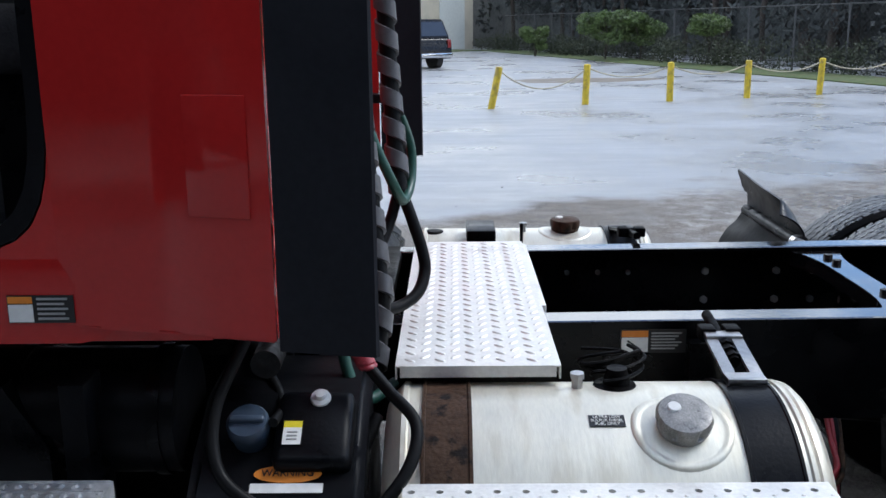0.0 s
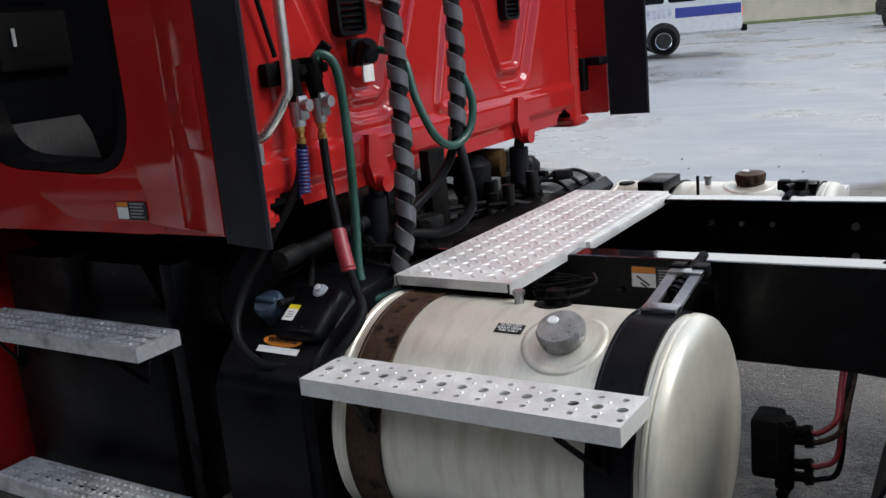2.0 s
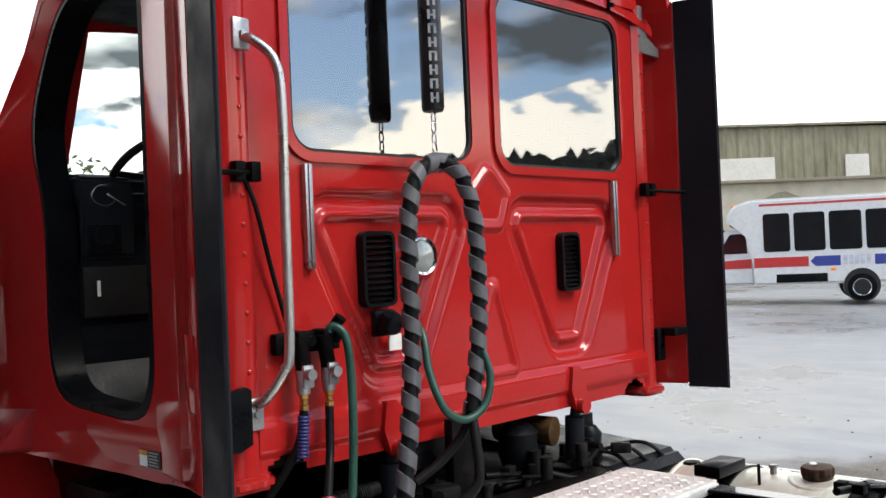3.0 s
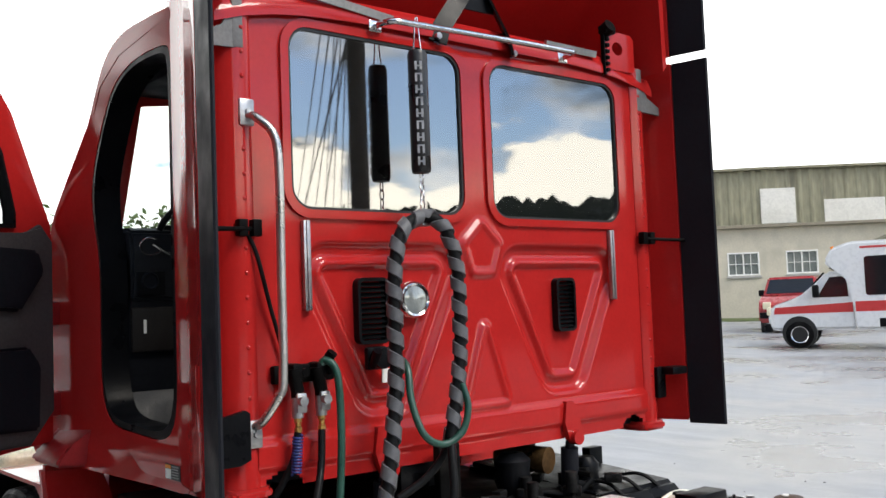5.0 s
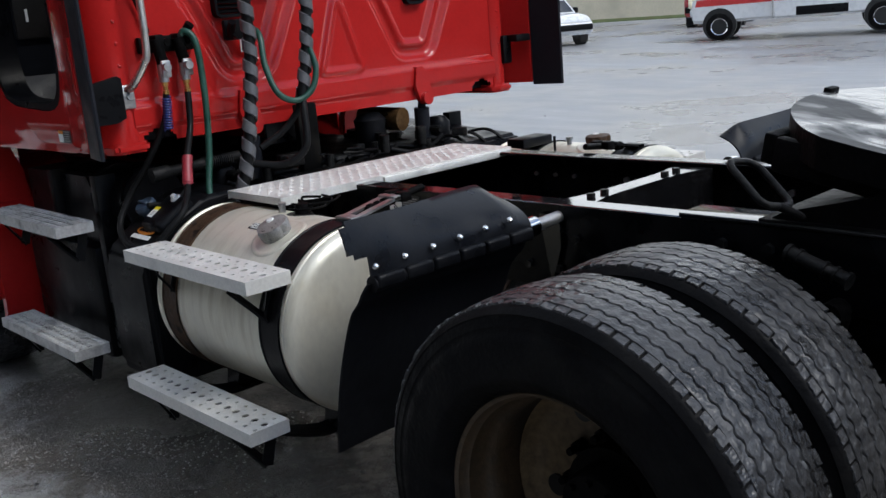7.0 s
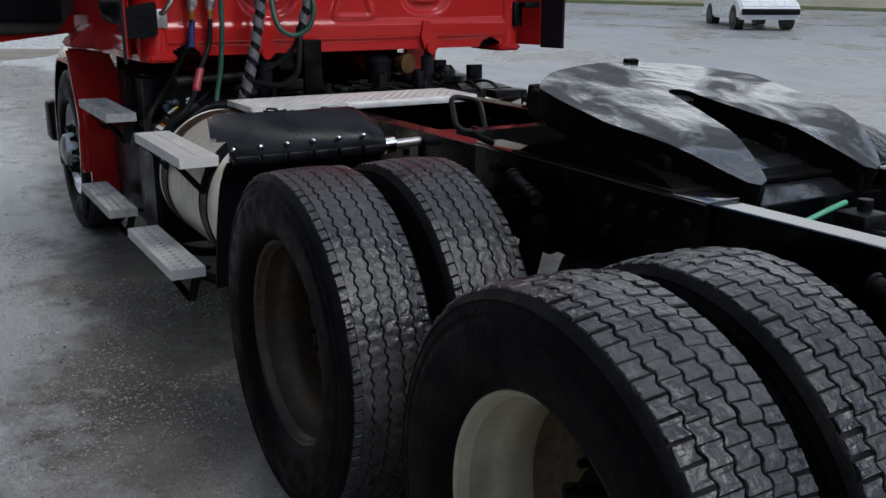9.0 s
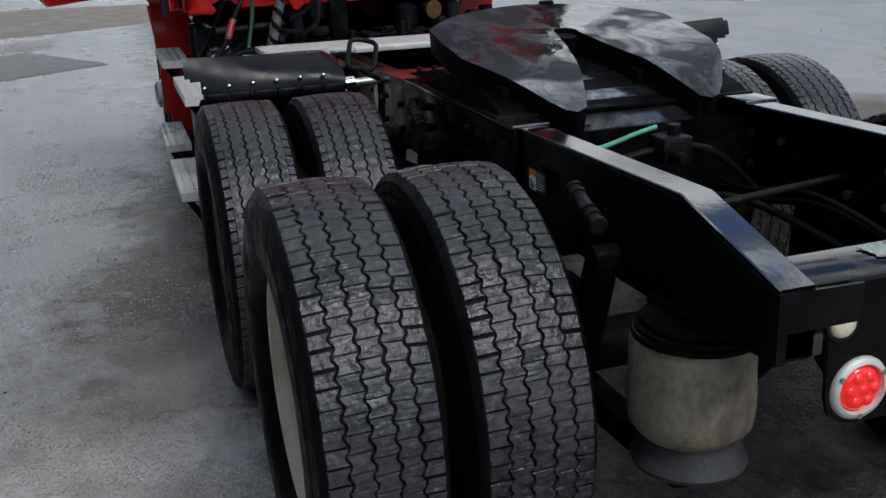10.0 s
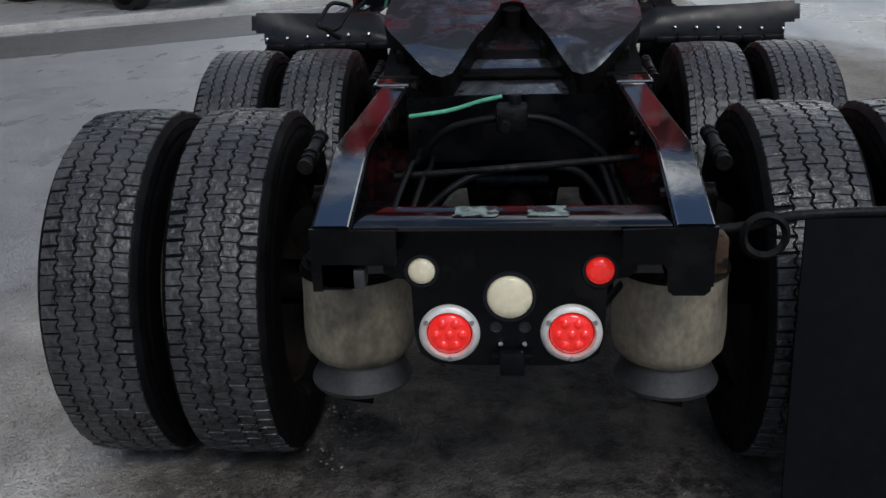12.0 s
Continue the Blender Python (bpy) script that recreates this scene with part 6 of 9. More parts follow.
prism(bm, PANE, "y", -0.036, -0.031)
dg = part("door_pane", bm, CLEAR, door, "clear door window")
dg.visible_shadow = False
bm = bmesh.new()
prism(bm, [(-0.13, 1.30), (-0.012, 1.43), (-0.012, 2.13), (-0.07, 2.20), (-0.16, 2.15), (-0.74, 2.14), (-0.755, 1.34), (-0.72, 1.30)], "y", -0.004, 0.028)
bmesh.ops.bevel(bm, geom=[e for e in bm.edges if all(v.co.y > 0.02 for v in e.verts)], offset=0.012, segments=2, affect="EDGES")
trimp = part("inner_trim", bm, mat("door_trim", (0.050, 0.046, 0.046), 0.6, var=0.2, ior=1.3, bump=0.1, bump_scale=150), door, "dark grey moulded door trim", 40)
bm = bmesh.new()
prism(bm, [(-0.08, 2.00), (-0.11, 2.09), (-0.66, 2.11), (-0.69, 2.03), (-0.62, 1.86), (-0.20, 1.84)], "y", 0.024, 0.06)
bmesh.ops.bevel(bm, geom=list(bm.edges), offset=0.014, segments=2, affect="EDGES")
part("arm_rest", bm, DASH, trimp, "black moulded arm rest", 50)
bm = bmesh.new()
prism(bm, [(-0.11, 1.36), (-0.10, 1.62), (-0.16, 1.70), (-0.64, 1.69), (-0.68, 1.38)], "y", 0.024, 0.055)
bmesh.ops.bevel(bm, geom=list(bm.edges), offset=0.012, segments=2, affect="EDGES")
part("map_pocket", bm, DASH, trimp, "black door pocket", 50)
for z in (1.40, 1.78):
    bm = bmesh.new()
    box(bm, -0.03, 0.12, -0.05, 0.0, z, z + 0.10, 0.01)
    part("door_hinge", bm, RED_DULL, door, "red steel door hinge", 40)

# ---- nose: hood, wings, front wheels ----
bm = bmesh.new()
rows = []
for x, w, zt in ((-1.95, 0.97, 2.19), (-2.3, 0.93, 2.12), (-2.9, 0.80, 1.86), (-3.4, 0.70, 1.58), (-3.72, 0.66, 1.28), (-3.80, 0.62, 0.98), (-3.80, 0.62, 0.62)):
    row = []
    for k in range(17):
        a = math.pi * k / 16
        c, q = math.cos(a), math.sin(a)
        row.append(bm.verts.new((x, -w * (abs(c) ** 0.45) * (1 if c > 0 else -1), 0.62 + (zt - 0.62) * q ** 0.42)))
    rows.append(row)
for u, v in zip(rows, rows[1:]):
    for k in range(16):
        bm.faces.new((u[k], u[k + 1], v[k + 1], v[k]))
hood = part("hood", bm, RED, truck, "red sloping engine hood", 60)
bm = bmesh.new()
for k in range(9):
    box(bm, -3.83, -3.80, -0.50, 0.50, 0.72 + 0.055 * k, 0.745 + 0.055 * k, 0.004)
part("grille_bars", bm, CHROME, hood, "bright grille bars", 40)
for s in (-1, 1):
    bm = bmesh.new()
    arc = []
    for a in range(-18, 199, 9):
        arc.append((-2.50 + 0.635 * math.cos(radians(a)), min(0.52 + 0.64 * math.sin(radians(a)), 1.085)))
    outer = []
    for a in range(-18, 199, 9):
        r = 0.66 + (0.12 if 20 < a < 90 else 0.0)
        outer.append((-2.50 + r * math.cos(radians(a)) + (0.02 if a < 20 else 0.0), min(0.52 + 0.66 * math.sin(radians(a)), 1.102)))
    for y0, y1 in ((s * 1.19, s * 1.165),):
        u = [[bm.verts.new((x, y, z)) for x, z in pts] for pts, y in ((arc, y0), (outer, y0), (outer, s * 0.70), (arc, s * 0.70))]
        n = len(arc)
        for q in range(4):
            p, r2 = u[q], u[(q + 1) % 4]
            for k in range(n - 1):
                bm.faces.new((p[k], p[k + 1], r2[k + 1], r2[k])).material_index = 1 if q == 3 else 0
        bm.faces.new([u[q][0] for q in range(4)])
        bm.faces.new([u[q][-1] for q in range(4)])
    bmesh.ops.bevel(bm, geom=[e for e in bm.edges if all(abs(v.co.y - s * 1.19) < 1e-4 for v in e.verts) and e.is_manifold and e.calc_face_angle(0) > 0.8], offset=0.02, segments=2, affect="EDGES")
    part("front_wing", bm, RED, truck, "red front wheel wing with a black liner", 50).data.materials.append(PLASTIC)
    bm = bmesh.new()
    prism(bm, [(s * y, z) for y, z in ((1.262, 1.215), (1.02, 1.198), (0.975, 1.06), (0.945, 0.90), (0.965, 0.70), (1.02, 0.46), (1.24, 0.46), (1.225, 0.80))], "x", -1.945, -1.885)
    bmesh.ops.bevel(bm, geom=list(bm.edges), offset=0.018, segments=2, affect="EDGES")
    part("wing_rear", bm, RED, truck, "red rear panel of the front wing", 50)
    bm = bmesh.new()
    prism(bm, [(s * y, z) for y, z in ((1.06, 1.42), (1.125, 1.36), (1.19, 1.30), (1.255, 1.262), (1.262, 1.225), (1.05, 1.208))], "x", -2.02, -1.70)
    bmesh.ops.bevel(bm, geom=list(bm.edges), offset=0.012, segments=2, affect="EDGES")
    part("cowl_corner", bm, RED_DULL, truck, "red sloping cowl corner below the door hinge", 50)
    bm = bmesh.new()
    lathe(bm, [(0.0, 0.0), (0.06, 0.0), (0.075, -0.03), (0.0, -0.06)], (-3.55, s * 0.86, 0.98), "x", 20)
    box(bm, -3.75, -3.2, min(s * 0.66, s * 1.05), max(s * 0.66, s * 1.05), 0.80, 1.12, 0.05)
    part("headlamp", bm, LENSCLEAR, truck, "clear headlamp unit", 50)
bm = bmesh.new()
box(bm, -4.05, -3.82, -1.15, 1.15, 0.38, 0.70, 0.04)
part("bumper", bm, PLASTIC, truck, "dark front bumper", 40)
for s in (-1, 1):
    t = new("tyre", keep("tyre", lambda: tyre_mesh(HALF), TYRE, 35))
    t.parent, t.matrix_basis = truck, Matrix.Translation((-2.50, s * 1.06, R_TYRE - 0.008))
    tagged(t, "black steer tyre")
    tr = new("tread", treads["rib"])
    tr.parent = t
    bm = bmesh.new()
    o = s
    lathe(bm, [(0.303, o * 0.11), (0.300, o * 0.118), (0.286, o * 0.105), (0.27, o * 0.06), (0.262, o * 0.05), (0.235, o * 0.055), (0.21, o * 0.085), (0.185, o * 0.105), (0.12, o * 0.110), (0.11, o * 0.13), (0.10, o * 0.18), (0.06, o * 0.20), (0.0, o * 0.20)], (0, 0, 0), "y", 48)
    part("rim", bm, mat("polished_wheel", (0.5, 0.5, 0.5), 0.35, 0.9, var=0.2), t, "dull polished aluminium front wheel", 40)
    bm = bmesh.new()
    for k in range(10):
        a = 2 * math.pi * k / 10
        c = Vector((0.1425 * math.cos(a), o * 0.108, 0.1425 * math.sin(a)))
        cyl(bm, c, c + Vector((0, o * 0.05, 0)), 0.020, 6, 0.013)
        cyl(bm, c, c + Vector((0, o * 0.014, 0)), 0.026, 10)
    part("nut_covers", bm, PLASTIC, t, "black pointed wheel nut covers", 30)
    bm = bmesh.new()
    for k in range(5):
        a = 2 * math.pi * (k + 0.5) / 5
        c = Vector((0.222 * math.cos(a), o * 0.068, 0.222 * math.sin(a)))
        cyl(bm, c, c + Vector((0, o * 0.004, 0)), 0.026, 14)
    part("hand_holes", bm, INK, t, "", 30)
bm = bmesh.new()
cyl(bm, (-2.5, -0.95, 0.48), (-2.5, 0.95, 0.48), 0.06, 12)
part("front_axle", bm, CASTING, truck, "black front axle beam", 40)

# ---- roof deflector ----
bm = bmesh.new()
shell = []
for x, w, z in ((-1.55, 0.70, 2.90), (-1.40, 0.92, 3.02), (-1.15, 1.02, 3.28), (-0.85, 1.08, 3.52), (-0.48, 1.10, 3.66)):
    row = []
    for k in range(17):
        a = math.pi * k / 16
        c, q = math.cos(a), math.sin(a)
        row.append((x, -w * (abs(c) ** 0.4) * (1 if c > 0 else -1), 2.86 + (z - 2.86) * q ** 0.45))
    shell.append(row)
u = [[bm.verts.new(p) for p in r] for r in shell]
v2 = [[bm.verts.new((p[0], p[1] * 0.975, p[2] - 0.03)) for p in r] for r in shell]
for g in (u, v2):
    for p, q in zip(g, g[1:]):
        for k in range(16):
            bm.faces.new((p[k], p[k + 1], q[k + 1], q[k]))
for k in range(16):
    bm.faces.new((u[-1][k], u[-1][k + 1], v2[-1][k + 1], v2[-1][k]))
    bm.faces.new((u[0][k], u[0][k + 1], v2[0][k + 1], v2[0][k]))
defl = part("roof_deflector", bm, RED, truck, "red roof air deflector, open at the back", 50)
for s in (-1, 1):
    bm = bmesh.new()
    prism(bm, [(-0.92, s * 1.085), (-0.60, s * 1.16), (-0.525, s * 1.20), (-0.525, s * 1.178), (-0.60, s * 1.138), (-0.92, s * 1.06)], "z", 2.925, 3.55)
    ex = part("deflector_side", bm, RED, defl, "red deflector side panel", 40)
    bm = bmesh.new()
    prism(bm, [(-0.522, s * 1.20), (-0.357, s * 1.236), (-0.357, s * 1.220), (-0.522, s * 1.184)], "z", 2.928, 3.55)
    part("deflector_trim", bm, RUBBER, defl, "dark rubber deflector edge", 40)
bm = bmesh.new()
for y0, y1 in ((-0.19, 0.0), (0.205, 0.09)):
    sweep(bm, [(-0.572, y0, 2.80), (-0.574, y0 + (y1 - y0) * 0.12, 2.86), (-0.60, y0 + (y1 - y0) * 0.9, 3.04)], 0, ring=[(-0.036, -0.005), (0.036, -0.005), (0.036, 0.005), (-0.036, 0.005)])
prism(bm, [(-0.055, 2.965), (0.13, 2.965), (0.10, 3.10), (-0.02, 3.10)], "x", -0.602, -0.594)
stay = part("deflector_stay", bm, PLASTIC, defl, "black A-shaped deflector stay", 30)
for y, z in ((-0.192, 2.822), (0.206, 2.81)):
    bm = bmesh.new()
    cyl(bm, (-0.572, y, z), (-0.556, y, z), 0.014, 6)
    part("bolt", bm, STEEL, stay, "", 30)
for y0, y1, dz in ((-0.78, -0.40, -0.030), (0.405, 0.72, 0.0)):
    bm = bmesh.new()
    sweep(bm, [(-0.577, y0, 2.885 - dz * 0.2), (-0.577, y1, 2.883 + dz)], 0, ring=[(-0.008, -0.014), (0.008, -0.014), (0.008, 0.014), (-0.008, 0.014)])
    part("roof_drip_rail", bm, STEEL, truck, "bright metal roof drip strip", 40)
# corner gusset with a hole, and the ribbed bracket beside it
bm = bmesh.new()
c, n = (0.875, 2.93), 28
hole = [(c[0] + 0.036 * math.cos(2 * math.pi * k / n), c[1] + 0.030 * math.sin(2 * math.pi * k / n)) for k in range(n)]
rim = []
for k in range(n):
    a = 2 * math.pi * k / n
    d = Vector((math.cos(a), math.sin(a)))
    reach = min((0.115 if d.x > 0 else 0.085) / max(abs(d.x), 1e-3), (0.075 if d.y > 0 else 0.10) / max(abs(d.y), 1e-3))
    rim.append((c[0] + d.x * reach, c[1] + d.y * reach))
ring_loop(bm, rim, hole, "x", -0.592, -0.578)
part("roof_gusset", bm, RED, defl, "red pressed corner gusset with a hole", 40)
bm = bmesh.new()
box(bm, -0.592, -0.57, 0.775, 0.785, 2.80, 3.0, 0.003)
for k in range(7):
    z = 2.815 + 0.028 * k
    box(bm, -0.592, -0.562, 0.785, 0.806, z, z + 0.016, 0.003)
part("ribbed_bracket", bm, CASTING, defl, "dark ribbed latch bracket", 40)
bm = bmesh.new()
cyl(bm, (-0.59, 0.80, 3.0), (-0.55, 0.80, 3.02), 0.032, 14)
box(bm, -0.60, -0.55, 0.77, 0.84, 2.985, 3.025, 0.008)
part("deflector_bracket", bm, CASTING, defl, "black cast deflector bracket", 40)

# ---- rail, hanging spring tube and hoses behind the cab ----
bm = bmesh.new()
sweep(bm, smooth_path([(-0.585, -0.475, 2.818), (-0.50, -0.46, 2.818), (-0.485, -0.34, 2.819), (-0.485, 0.36, 2.835), (-0.50, 0.49, 2.838), (-0.585, 0.51, 2.838)], 6), 0.012, 10)
for y, z in ((-0.475, 2.818), (0.512, 2.838)):
    box(bm, -0.60, -0.578, y - 0.028, y + 0.028, z - 0.022, z + 0.022, 0.004)
part("hose_rail", bm, CHROME, truck, "bright tubular hose rail under the roof", 50)
PX, PY = -0.485, -0.362
bm = bmesh.new()
lathe(bm, [(0.0, 2.275), (0.032, 2.277), (0.036, 2.29), (0.036, 2.705), (0.032, 2.718), (0.0, 2.72)], (PX, PY, 0), "z", 20)
tube = part("spring_tube", bm, mat("vinyl_sleeve", (0.010, 0.010, 0.011), 0.35, var=0.2), truck, "black vinyl sleeve of the hanging hose spring", 50)
bm = bmesh.new()
for k in range(9):
    z = 2.66 - k * 0.043
    m = Matrix.Translation((PX, PY, z)) @ Matrix.Rotation(radians(-35), 4, "Z")
    for dx in (-0.009, 0.009):
        box(bm, 0.0345, 0.0372, dx - 0.004, dx + 0.004, -0.015, 0.015, m=m)
    box(bm, 0.0345, 0.0372, -0.013, 0.013, 0.010 if k % 2 else -0.004, 0.015 if k % 2 else 0.001, m=m)
part("logo_print", bm, mat("grey_print", (0.33, 0.34, 0.36), 0.5), tube, "column of pale grey printed marks")
bm = bmesh.new()
sweep(bm, smooth_path([(PX, PY - 0.018, 2.715), (PX, PY - 0.012, 2.77), (PX, PY - 0.006, 2.83), (PX, PY + 0.004, 2.845), (PX, PY + 0.008, 2.82), (PX, PY + 0.012, 2.77), (PX, PY + 0.019, 2.715)], 5), 0.003, 6)
part("wire_loop", bm, CHROME, tube, "bright wire hanging loop", 60)
for k in range(5):
    bm = bmesh.new()
    m = Matrix.Translation((PX, PY, 2.258 - k * 0.032)) @ Matrix.Rotation(radians(90 * (k % 2)), 4, "Z")
    sweep(bm, [m @ Vector((0.009 * math.cos(a), 0, 0.019 * math.sin(a))) for a in [i * math.pi / 6 for i in range(12)]], 0.0028, 6, closed=True)
    part("chain_link", bm, CHROME, tube, "bright chain link", 60)
bm = bmesh.new()
box(bm, PX - 0.02, PX + 0.02, PY - 0.018, PY + 0.018, 2.085, 2.125, 0.004)
part("hose_clamp", bm, STEEL, tube, "worn steel hose clamp", 40)


def wrapped(points, r, turns_per_m, name):
    """A hose with a flat spiral wrap round it."""
    path = smooth_path(points, 12)
    bm = bmesh.new()
    sweep(bm, path, r * 0.80, 10)
    hose = part(name, bm, HOSE, truck, "black hose bundle in a grey spiral wrap", 60)
    lens = [0.0]
    for a, b in zip(path, path[1:]):
        lens.append(lens[-1] + (b - a).length)
    bm = bmesh.new()
    total, n = lens[-1], int(lens[-1] * turns_per_m * 16)
    prev, up, i = None, Vector((0.4, 0.3, 1)).normalized(), 0
    width = 0.62 / turns_per_m
    for k in range(n + 1):
        d = total * k / n
        while i < len(lens) - 2 and lens[i + 1] < d:
            i += 1
        f = (d - lens[i]) / max(lens[i + 1] - lens[i], 1e-6)
        p = path[i].lerp(path[i + 1], f)
        t = (path[min(i + 1, len(path) - 1)] - path[max(i - 1, 0)]).normalized()
        side = t.cross(up).normalized()
        up = side.cross(t).normalized()
        a = 2 * math.pi * d * turns_per_m
        o = side * math.cos(a) + up * math.sin(a)
        w = t * width / 2
        ring = [bm.verts.new(q) for q in (p + o * r * 0.82 - w, p + o * r * 1.05 - w * 0.9, p + o * r * 1.05 + w * 0.9, p + o * r * 0.82 + w)]
        if prev:
            for q in range(3):
                bm.faces.new((prev[q], prev[q + 1], ring[q + 1], ring[q]))
        prev = ring
    part("spiral_wrap", bm, WRAP, hose, "grey plastic spiral wrap", 40)


wrapped([(PX + 0.02, PY - 0.022, 2.118), (-0.46, -0.451, 2.091), (-0.455, -0.496, 2.035), (-0.45, -0.526, 1.916), (-0.445, -0.534, 1.75), (-0.44, -0.54, 1.58), (-0.422, -0.572, 1.40), (-0.405, -0.612, 1.24), (-0.394, -0.642, 1.14), (-0.405, -0.672, 1.03), (-0.42, -0.70, 0.95)], 0.028, 13, "wrapped_hose")
wrapped([(PX + 0.02, PY - 0.018, 2.118), (-0.44, -0.342, 2.107), (-0.42, -0.307, 2.054), (-0.405, -0.283, 1.947), (-0.395, -0.285, 1.79), (-0.387, -0.297, 1.64), (-0.376, -0.328, 1.50), (-0.363, -0.374, 1.35)], 0.027, 13, "wrapped_hose")


def hose(points, r, material, label, name="hose", seg=10, n=8):
    bm = bmesh.new()
    sweep(bm, smooth_path(points, n), r, seg)
    return part(name, bm, material, truck, label, 60)


hose([(-0.56, -0.47, 1.628), (-0.46, -0.48, 1.60), (-0.41, -0.501, 1.478), (-0.365, -0.487, 1.371), (-0.35, -0.415, 1.333), (-0.335, -0.345, 1.369), (-0.335, -0.315, 1.45), (-0.36, -0.317, 1.528)], 0.0125, GREEN, "green electrical trailer cable in a loop", "green_cable")
hose([(-0.55, -0.775, 1.60), (-0.53, -0.765, 1.635), (-0.50, -0.738, 1.59), (-0.49, -0.735, 1.40), (-0.48, -0.755, 1.19), (-0.46, -0.79, 1.04), (-0.42, -0.80, 0.97), (-0.36, -0.74, 0.985)], 0.013, GREEN, "green air hose hanging to the deck", "green_hose")
hose([(-0.363, -0.374, 1.36), (-0.335, -0.395, 1.29), (-0.306, -0.415, 1.20), (-0.302, -0.43, 1.15), (-0.32, -0.47, 1.11), (-0.363, -0.515, 1.091), (-0.41, -0.57, 1.10), (-0.45, -0.63, 1.11)], 0.015, HOSE, "grey hose looping under the cab")
hose([(-0.363, -0.376, 1.36), (-0.385, -0.40, 1.28), (-0.415, -0.46, 1.21), (-0.44, -0.55, 1.16)], 0.014, HOSE, "grey hose under the cab")
# gladhands, springs, red grip and the two supply hoses
bm = bmesh.new()
box(bm, -0.605, -0.575, -0.93, -0.70, 1.565, 1.625, 0.006)
for y in (-0.865, -0.775):
    box(bm, -0.60, -0.53, y - 0.020, y + 0.020, 1.575, 1.63, 0.010)
    cyl(bm, (-0.55, y - 0.012, 1.615), (-0.55, y + 0.006, 1.535), 0.022, 14)
    cyl(bm, (-0.585, y + 0.028, 1.60), (-0.53, y + 0.028, 1.60), 0.014, 12)
    box(bm, -0.565, -0.532, y - 0.014, y + 0.014, 1.50, 1.555, 0.007)
cyl(bm, (-0.56, -0.76, 1.61), (-0.52, -0.74, 1.66), 0.018, 10)
glad = part("gladhand_mount", bm, CASTING, truck, "black gladhand mounts on the cab back", 40)
for y in (-0.865, -0.775):
    bm = bmesh.new()
    cyl(bm, (-0.545, y, 1.52), (-0.545, y, 1.455), 0.019, 12)
    box(bm, -0.566, -0.524, y - 0.012, y + 0.026, 1.47, 1.535, 0.006)
    cyl(bm, (-0.52, y, 1.51), (-0.50, y, 1.51), 0.016, 10)
    part("gladhand", bm, STEEL, glad, "worn metal gladhand coupler", 40)
for y in (-0.865, -0.775):
    bm = bmesh.new()
    for k, r in enumerate((0.013, 0.010, 0.013, 0.009)):
        cyl(bm, (-0.545, y, 1.455 - 0.016 * k), (-0.545, y, 1.441 - 0.016 * k), r, 8)
    part("brass_fitting", bm, BRASS, glad, "brass hose fitting", 40)
bm = bmesh.new()
pts = [(-0.545 + 0.015 * math.cos(k * 0.9), -0.867 + 0.015 * math.sin(k * 0.9) - 0.00012 * k, 1.40 - 0.0014 * k) for k in range(90)]
sweep(bm, pts, 0.0042, 6)
part("strain_spring", bm, BLUE, glad, "blue coiled strain spring", 60)
hose([(-0.545, -0.866, 1.41), (-0.56, -0.885, 1.30), (-0.645, -0.945, 1.14), (-0.69, -1.01, 1.03), (-0.675, -1.07, 0.94), (-0.61, -1.095, 0.885), (-0.545, -1.085, 0.862), (-0.47, -1.02, 0.868), (-0.422, -0.92, 0.90), (-0.39, -0.86, 0.96)], 0.0125, HOSE, "black air hose drooping over the small tank")
hose([(-0.545, -0.775, 1.41), (-0.52, -0.80, 1.28), (-0.45, -0.87, 1.17), (-0.41, -0.90, 1.095), (-0.36, -0.94, 1.045), (-0.305, -0.995, 0.998), (-0.318, -1.06, 0.937), (-0.38, -1.10, 0.87), (-0.44, -1.06, 0.83)], 0.0125, HOSE, "black air hose with a red grip")
bm = bmesh.new()
path = smooth_path([(-0.455, -0.865, 1.175), (-0.43, -0.886, 1.13), (-0.405, -0.905, 1.085)], 8)
sweep(bm, path, 0.0195, 12)
for p in path[::2]:
    bmesh.ops.create_uvsphere(bm, u_segments=10, v_segments=6, radius=0.0215, matrix=Matrix.Translation(p) @ Matrix.Diagonal((1, 1, 0.45, 1)))
part("hose_grip", bm, REDGRIP, truck, "faded red ribbed hose grip", 60)
bm = bmesh.new()
cyl(bm, (-0.60, -0.515, 1.625), (-0.54, -0.515, 1.625), 0.036, 18)
box(bm, -0.60, -0.575, -0.56, -0.47, 1.585, 1.665, 0.008)
cyl(bm, (-0.57, -0.54, 1.60), (-0.52, -0.555, 1.655), 0.016, 10)
part("electric_socket", bm, PLASTIC, truck, "black electrical trailer socket on the cab back", 40)
hose([(-0.585, -1.005, 2.05), (-0.575, -0.98, 1.98), (-0.58, -0.93, 1.80), (-0.585, -0.88, 1.64)], 0.007, HOSE, "thin black cable down the cab corner", "thin_cable")

# grab handle
bm = bmesh.new()
sweep(bm, smooth_path([(-0.585, -1.0, 2.44), (-0.55, -0.985, 2.43), (-0.51, -0.945, 2.37), (-0.50, -0.935, 2.25), (-0.50, -0.937, 1.95), (-0.50, -0.94, 1.60), (-0.51, -0.955, 1.53), (-0.55, -0.99, 1.455), (-0.585, -1.005, 1.44)], 7), 0.0145, 12)
gh = part("grab_handle", bm, PIPE, truck, "long bent satin metal grab handle", 60)
for z in (2.45, 1.415):
    bm = bmesh.new()
    box(bm, -0.59, -0.575, -1.03, -0.975, z - 0.045, z + 0.045, 0.008)
    cyl(bm, (-0.575, -1.0, z), (-0.565, -1.0, z), 0.012, 6)
    part("handle_foot", bm, STEEL, gh, "bolted metal handle foot", 40)

